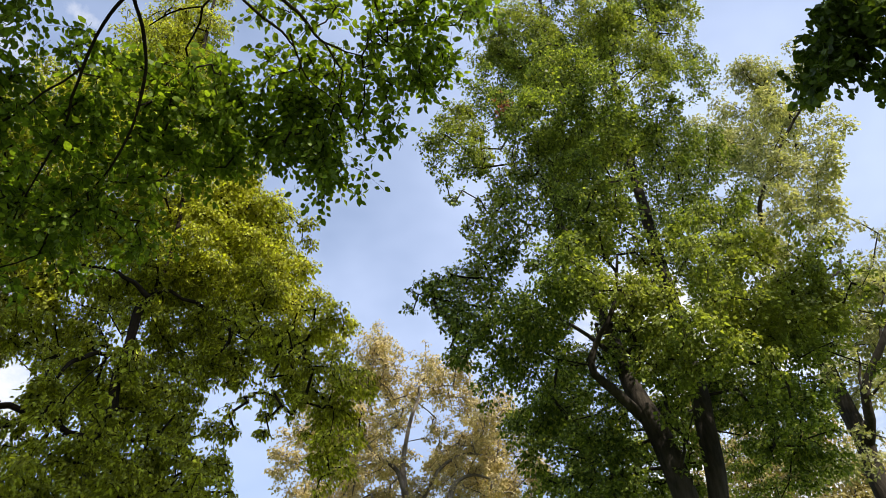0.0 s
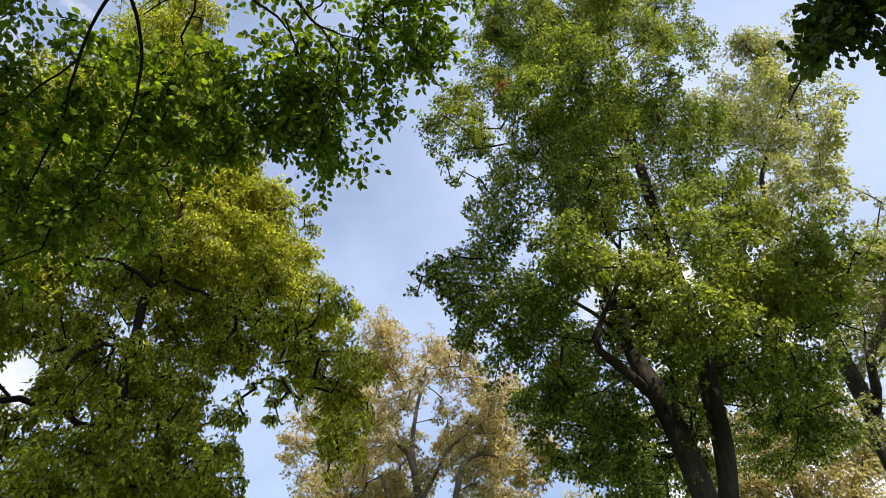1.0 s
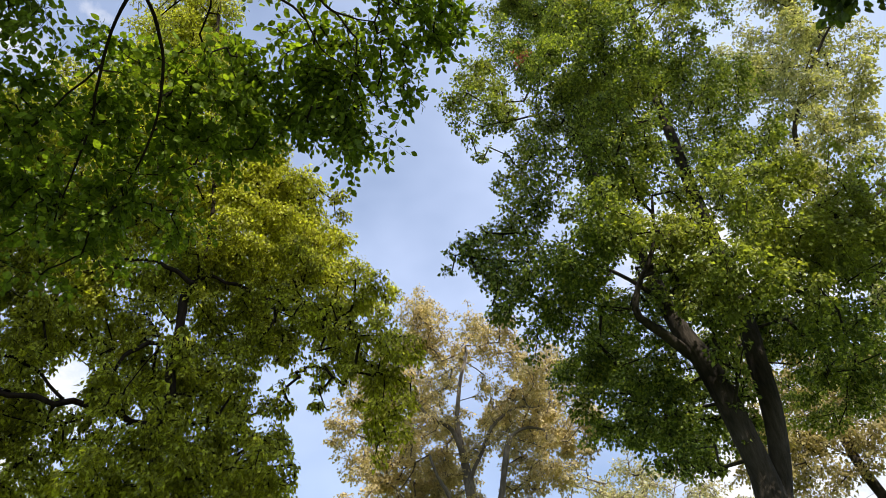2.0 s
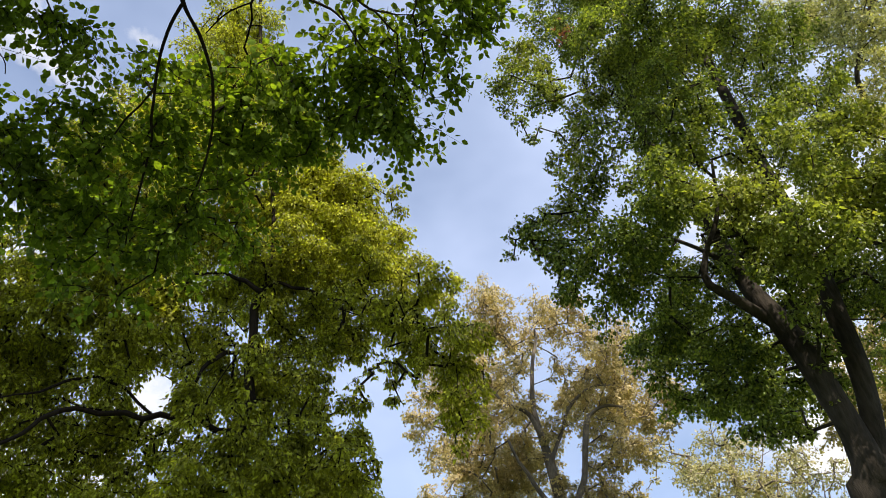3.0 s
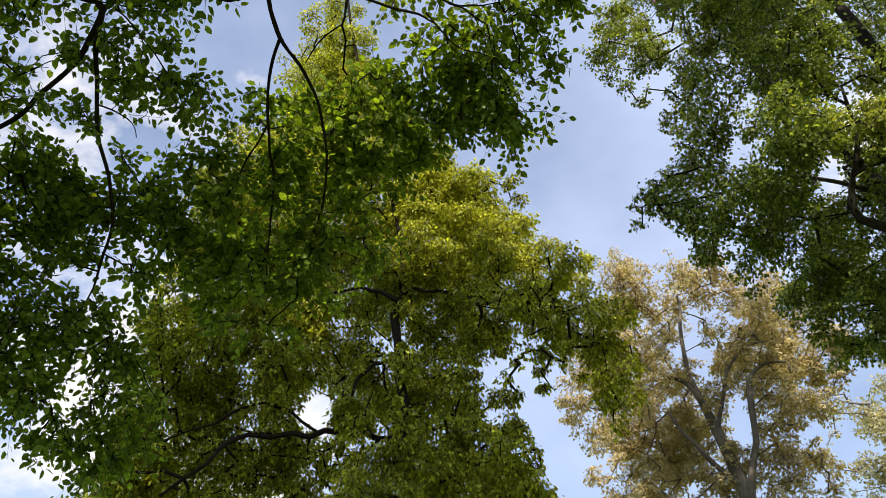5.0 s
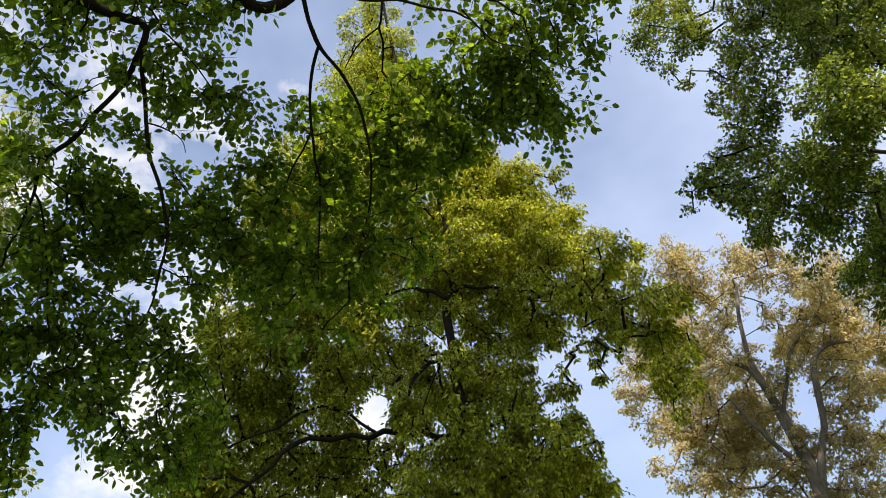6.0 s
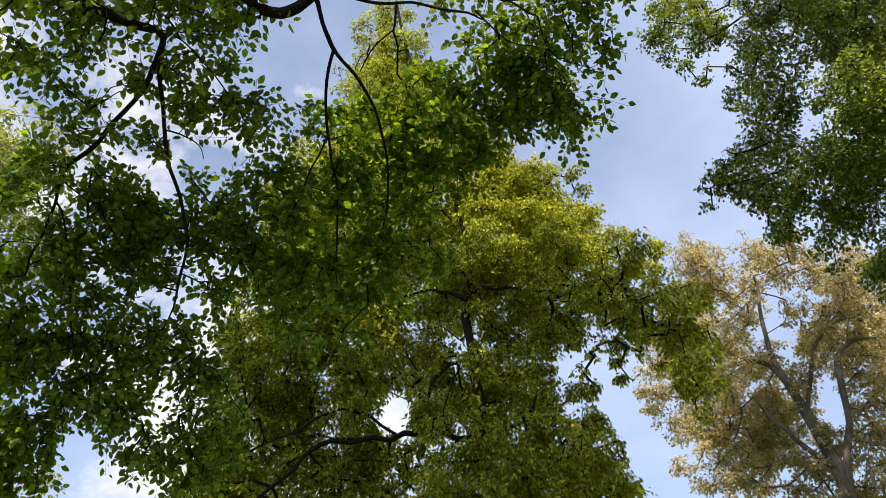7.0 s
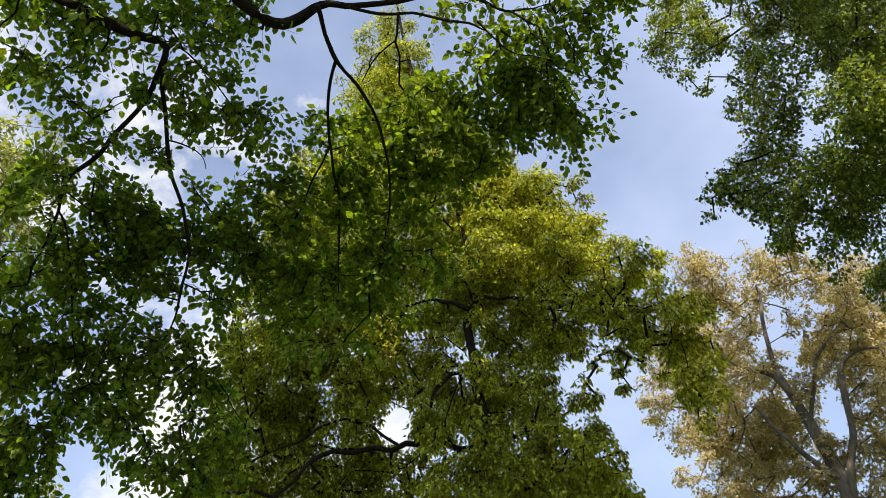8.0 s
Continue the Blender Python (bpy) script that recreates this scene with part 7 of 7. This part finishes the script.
N_LIMB_LEFT = [(-3.24, 1.52, 6.9, 0.0245), (-3.33, 1.58, 6.88, 0.023), (-3.45, 1.64, 6.83, 0.0216), (-3.58, 1.7, 6.77, 0.0202), (-3.73, 1.73, 6.71, 0.0187), (-3.88, 1.74, 6.64, 0.0187), (-4, 1.75, 6.59, 0.0173), (-4.11, 1.78, 6.54, 0.0194), (-4.24, 1.78, 6.49, 0.0194), (-4.37, 1.76, 6.44, 0.0173), (-4.47, 1.77, 6.39, 0.0144), (-4.58, 1.84, 6.32, 0.013), (-4.66, 1.9, 6.27, 0.013), (-4.79, 1.96, 6.17, 0.0115), (-4.92, 2.02, 6.06, 0.0101), (-5.03, 2.05, 5.99, 0.0101), (-5.13, 2.12, 5.91, 0.0079), (-5.21, 2.07, 5.89, 0.0065), (-5.3, 2.04, 5.86, 0.005)]
N_LIMB_DROP = [(-3.27, 1.54, 6.88, 0.0202), (-3.39, 1.65, 6.82, 0.0187), (-3.48, 1.74, 6.79, 0.0173), (-3.58, 1.88, 6.73, 0.0173), (-3.68, 2.01, 6.66, 0.0158), (-3.78, 2.15, 6.59, 0.0166), (-3.85, 2.25, 6.55, 0.0151), (-3.9, 2.36, 6.52, 0.0151), (-3.96, 2.51, 6.46, 0.0151), (-4.03, 2.63, 6.4, 0.0151), (-4.09, 2.73, 6.35, 0.0173), (-4.16, 2.82, 6.3, 0.0137), (-4.26, 2.91, 6.22, 0.0122), (-4.35, 2.97, 6.16, 0.0122), (-4.45, 3.05, 6.07, 0.0108), (-4.55, 3.13, 5.99, 0.0086), (-4.69, 3.19, 5.87, 0.005)]
N_BOUGH = [(-2.62, 1.48, 7.14, 0.0467), (-2.63, 1.59, 7.12, 0.0459), (-2.6, 1.68, 7.12, 0.0459), (-2.56, 1.82, 7.12, 0.0442), (-2.48, 1.93, 7.14, 0.045), (-2.36, 1.98, 7.19, 0.0433), (-2.24, 2, 7.25, 0.0374), (-2.14, 2.05, 7.29, 0.0281), (-2.05, 2.15, 7.31, 0.0247), (-1.94, 2.22, 7.33, 0.0229), (-1.71, 2.36, 7.37, 0.0229), (-1.55, 2.44, 7.4, 0.0213), (-1.3, 2.56, 7.43, 0.0195)]
N_FORK = [(-2.18, 1.98, 7.17, 0.0202), (-2.2, 2.04, 7.17, 0.0187), (-2.26, 2.18, 7.13, 0.0173), (-2.29, 2.29, 7.11, 0.018), (-2.31, 2.39, 7.09, 0.018)]
N_FORK_R = [(-2.31, 2.39, 7.09, 0.017), (-2.32, 2.51, 7.09, 0.0143), (-2.31, 2.66, 7.08, 0.0143), (-2.32, 2.83, 7.05, 0.0143), (-2.34, 2.99, 7.01, 0.0129), (-2.4, 3.17, 6.94, 0.0129), (-2.47, 3.35, 6.86, 0.0116), (-2.56, 3.5, 6.78, 0.0116), (-2.67, 3.65, 6.68, 0.0102), (-2.78, 3.77, 6.6, 0.0068), (-2.9, 3.86, 6.53, 0.0054)]
N_FORK_L = [(-2.31, 2.39, 7.09, 0.0156), (-2.42, 2.48, 7.1, 0.0143), (-2.54, 2.59, 7.09, 0.0143), (-2.67, 2.74, 7.05, 0.0129), (-2.8, 2.94, 6.98, 0.0129), (-2.88, 3.08, 6.96, 0.0116), (-2.97, 3.22, 6.93, 0.0122), (-3.04, 3.38, 6.9, 0.0102), (-3.16, 3.55, 6.82, 0.0102), (-3.33, 3.78, 6.66, 0.0088), (-3.47, 3.96, 6.54, 0.0068), (-3.58, 4.13, 6.43, 0.0054)]
N_TWIG = [(-2.76, 2.9, 6.85, 0.0098), (-2.91, 2.99, 6.8, 0.0084), (-3.07, 3.06, 6.75, 0.0084), (-3.25, 3.17, 6.64, 0.007), (-3.43, 3.24, 6.56, 0.0049)]
N_ARM = [(-2.01, 2.13, 7.24, 0.015), (-1.94, 2.22, 7.25, 0.0135), (-1.85, 2.33, 7.27, 0.0135), (-1.75, 2.42, 7.3, 0.012), (-1.64, 2.5, 7.33, 0.012), (-1.55, 2.6, 7.34, 0.012), (-1.45, 2.71, 7.34, 0.012), (-1.31, 2.84, 7.35, 0.0105), (-1.26, 2.93, 7.35, 0.009), (-1.23, 2.98, 7.36, 0.0067)]
N_WISP_A = [(-3.2, 1.58, 6.97, 0.0072), (-3.19, 1.67, 6.99, 0.0072), (-3.18, 1.83, 6.96, 0.0056), (-3.18, 1.99, 6.94, 0.0056), (-3.19, 2.13, 6.91, 0.0056), (-3.19, 2.21, 6.9, 0.004), (-3.21, 2.3, 6.89, 0.004)]
N_WISP_B = [(-3.52, 1.66, 6.75, 0.006), (-3.61, 1.61, 6.75, 0.004), (-3.7, 1.58, 6.73, 0.004), (-3.79, 1.55, 6.73, 0.004), (-3.87, 1.57, 6.72, 0.004)]
N_WISP_C = [(-3.6, 1.69, 6.74, 0.006), (-3.67, 1.66, 6.75, 0.004), (-3.77, 1.61, 6.73, 0.004), (-3.87, 1.6, 6.71, 0.004)]
N_WISP_D = [(-3.66, 2.01, 6.61, 0.0072), (-3.62, 2.11, 6.64, 0.0072), (-3.58, 2.24, 6.65, 0.0056), (-3.59, 2.33, 6.65, 0.004), (-3.63, 2.4, 6.63, 0.004)]
N_ARM_TWIG = [(-1.73, 2.42, 7.27, 0.0112), (-1.82, 2.54, 7.24, 0.0098), (-1.88, 2.6, 7.25, 0.0098), (-1.92, 2.72, 7.24, 0.0084), (-2.05, 2.9, 7.16, 0.007)]
N_LEFT_TWIG = [(-4.55, 1.86, 6.18, 0.0091), (-4.61, 1.96, 6.18, 0.0091), (-4.71, 2.1, 6.11, 0.0077), (-4.82, 2.24, 6.02, 0.0077), (-4.94, 2.4, 5.9, 0.0084), (-5.08, 2.58, 5.73, 0.0063), (-5.19, 2.75, 5.6, 0.0049)]
N_ARM_SPUR = [(-1.85, 2.56, 7.19, 0.0077), (-1.98, 2.58, 7.2, 0.0063), (-2.12, 2.62, 7.2, 0.0063), (-2.29, 2.71, 7.17, 0.0049)]
N_ARM_DROP = [(-1.24, 2.84, 7.31, 0.0098), (-1.22, 2.96, 7.31, 0.0077), (-1.19, 3.08, 7.3, 0.0084), (-1.16, 3.19, 7.29, 0.0063), (-1.1, 3.29, 7.3, 0.0049), (-1.01, 3.37, 7.31, 0.0049), (-0.95, 3.45, 7.32, 0.0035)]
N_REACH = [(-1.39, 2.43, 7.41, 0.0165), (-1.27, 2.6, 7.4, 0.015), (-1.18, 2.69, 7.41, 0.015), (-1.12, 2.78, 7.42, 0.0135), (-1.05, 2.9, 7.41, 0.012), (-0.99, 2.97, 7.42, 0.0105), (-0.9, 3.02, 7.44, 0.009), (-0.83, 3.07, 7.46, 0.0067), (-0.7, 3.12, 7.49, 0.0053)]
N_REACH_DROP = [(-0.98, 2.94, 7.37, 0.0084), (-0.92, 3.07, 7.37, 0.0084), (-0.88, 3.16, 7.38, 0.0084), (-0.86, 3.22, 7.41, 0.007), (-0.89, 3.34, 7.4, 0.0049), (-0.92, 3.5, 7.36, 0.0035)]
N_MASS_A = [(-1.99, 3.27, 7.32, 0.18), (-1.92, 3.42, 7.58, 0.2), (-1.48, 3.57, 7.76, 0.08), (-2.27, 3.33, 7.08, 0.14), (-1.94, 3.58, 7.35, 0.14), (-1.84, 3.67, 7.54, 0.2), (-1.35, 3.51, 7.42, 0.15), (-2.39, 3.56, 7.06, 0.15), (-2.09, 3.78, 7.33, 0.17), (-1.83, 3.6, 7.09, 0.17), (-1.49, 3.8, 7.45, 0.17), (-1.29, 4.01, 7.71, 0.18), (-2.33, 3.72, 6.96, 0.16), (-2.3, 3.99, 7.4, 0.17), (-1.91, 4.05, 7.43, 0.2), (-1.6, 3.94, 7.26, 0.19)]
N_MASS_B = [(-1.15, 3.85, 7.15, 0.17), (-2.19, 4.09, 7.27, 0.1), (-1.02, 3.95, 7, 0.14), (-0.93, 4.31, 7.23, 0.1), (-0.63, 3, 7.7, 0.1), (-0.53, 3.19, 8.05, 0.11), (-0.57, 3.19, 7.8, 0.11), (-0.67, 3.37, 7.9, 0.11), (-0.68, 3.17, 7.38, 0.05), (-0.57, 3.16, 7.35, 0.1), (-0.62, 3.45, 7.62, 0.12), (-0.51, 3.53, 7.73, 0.11), (-0.45, 3.39, 7.28, 0.11), (-0.57, 3.77, 7.69, 0.12), (-0.41, 3.56, 7.15, 0.07), (-0.63, 3.67, 7.09, 0.05)]
N_MASS_C = [(-0.51, 3.73, 7.23, 0.13), (-0.14, 3.33, 8.02, 0.09), (-0.03, 3.12, 7.6, 0.09), (-0.2, 3.33, 7.7, 0.12), (-0.07, 3.19, 7.52, 0.11), (-0.25, 3.3, 7.52, 0.1), (-0.16, 3.53, 7.92, 0.1), (-0.03, 3.38, 7.68, 0.06), (-0.3, 3.4, 7.49, 0.04), (-0.18, 3.34, 7.4, 0.08), (-0.11, 3.41, 7.51, 0.08), (0.1, 2.72, 7.7, 0.06), (0.16, 2.73, 7.75, 0.05), (0.32, 2.89, 8.13, 0.05), (0.12, 2.8, 7.69, 0.12), (0.29, 2.91, 7.89, 0.07), (0.18, 3, 7.85, 0.05)]
near_tree = planted("elm_tree", (-4.3, -1.9), "near tree with dark hanging boughs and deep green oval leaves overhead")
N_TRUNK = [(-4.3, -1.9, -0.15, 0.42), (-4.3, -1.9, 0.4, 0.32), (-4.25, -1.85, 2.0, 0.26), (-4.2, -1.7, 4.2, 0.22), (-4.25, -1.6, 6.5, 0.17), (-4.4, -1.7, 9.0, 0.15), (-4.2, -1.5, 13.0, 0.12), (-3.8, -0.8, 18.0, 0.08), (-3.4, -0.2, 22.5, 0.03)]
# unseen top of the elm, lobes placed to shade its boughs and the locust
N_SHADE_CAP = [(-1.0, 1.8, 13.6, 1.3), (0.6, 1.6, 14.0, 1.3), (2.0, 1.4, 14.2, 1.2), (-2.2, 1.9, 14.4, 1.2), (-4.6, 1.6, 12.8, 1.2), (-3.6, 1.4, 12.2, 1.2), (-5.2, 0.6, 13.4, 1.4), (-2.6, 1.2, 10.2, 1.0), (-3.8, 0.4, 9.8, 1.1), (-1.8, 0.0, 9.4, 0.9), (-4.8, -1.6, 12.2, 1.6), (-3.2, -0.8, 12.4, 1.4), (-5.4, 0.3, 10.4, 1.2), (-6.0, -1.4, 11.4, 1.4)]
# higher lobes out of view, added to keep sun off the lower locust
N_SHADE_CAP_HIGH = [(-3.4, 1.3, 16.8, 1.3), (-2.3, 1.5, 15.6, 1.2), (-4.6, 1.6, 16.6, 1.2), (-2.0, 1.0, 13.6, 1.3), (-4.6, 0.8, 15.0, 1.7), (-2.6, 0.2, 16.6, 1.8), (-5.8, -0.4, 16.6, 1.8), (-0.6, 0.7, 15.8, 1.7), (1.2, 0.8, 16.6, 1.7), (3.0, 0.6, 17.2, 1.6), (4.6, 0.4, 17.6, 1.4),
         (-1.2, 1.0, 18.8, 1.6), (0.6, 0.9, 19.2, 1.6), (2.4, 0.8, 19.6, 1.5), (-3.4, -0.4, 20.4, 1.7), (-1.4, 0.0, 21.0, 1.4)]
crowned(
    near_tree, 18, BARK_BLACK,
    [("trunk", N_TRUNK, 16),
     ("limb", [(-4.2, -1.7, 4.6, 0.13), (-4.0, -0.8, 6.0, 0.105), (-3.75, 0.2, 6.75, 0.07)] + N_LIMB + N_LIMB_LEFT[1:], 10),
     ("limb", [(-4.2, -1.65, 5.2, 0.13), (-3.6, -0.7, 6.6, 0.11), (-2.85, 0.6, 7.2, 0.09)] + N_BOUGH, 12),
     ("limb", [(-4.25, -1.6, 7.0, 0.12), (-3.6, -0.6, 8.8, 0.08), (-2.6, 0.6, 9.8, 0.05), (-1.6, 1.4, 10.6, 0.02)], 8),
     ("branch", N_LIMB_DROP, 8, 1), ("branch", N_FORK + N_FORK_R[1:], 8, 2), ("branch", N_FORK_L, 7, 2), ("branch", N_TWIG, 6, 2),
     ("branch", N_ARM, 8, 2), ("branch", N_ARM_TWIG, 6, 2), ("branch", N_ARM_SPUR, 5, 2), ("branch", N_ARM_DROP, 5, 2), ("branch", N_REACH, 8, 2), ("branch", N_REACH_DROP, 5, 2),
     ("branch", N_LEFT_TWIG, 6, 1),
     ("branch", N_WISP_A, 5, 1), ("branch", N_WISP_B, 5, 1), ("branch", N_WISP_C, 5, 1), ("branch", N_WISP_D, 5, 1)],
    N_BOUGHS_A + N_BOUGHS_B + N_BOUGHS_C + N_BOUGHS_D + N_BOUGHS_E + N_BOUGHS_F + N_BOUGHS_G + N_BOUGHS_H + N_BOUGHS_I + N_BOUGHS_J + N_BOUGHS_K + N_BOUGHS_L + N_BOUGHS_M + N_BOUGHS_N + N_BOUGHS_O + N_BOUGHS_P + N_BOUGHS_Q + N_BOUGHS_R + N_BOUGHS_S + N_FILL_A + N_FILL_B + N_FILL_C + N_FILL_D + N_FILL_E + N_FILL_F + N_FILL_G + N_FILL_H + N_FILL_I + N_HANG_A + N_HANG_B + N_EDGE + N_MASS_A + N_MASS_B + N_MASS_C, LEAF_NEAR, leaf_template(0.62, 0.06, 0.12, True),
    per_area=330, spread=0.03, each=11, reach=0.34, breadth=0.09, thick=0.008, droop=0.3, size=0.066, flat=1.7, hang=0.22, rise=-0.1, sag=0.3, step=0.16, twig=0.002,
    most=0.008, ordered=True, singles=((-4.2, 1.2, 6.0), (-2.9, 3.0, 7.6), LEAF_NEAR_ONE), upper=(N_SHADE_CAP + N_SHADE_CAP_HIGH + [(-2.8, -1.2, 9.9, 0.9), (-2.0, -0.7, 10.2, 0.8)], 32, 60, 0.15))
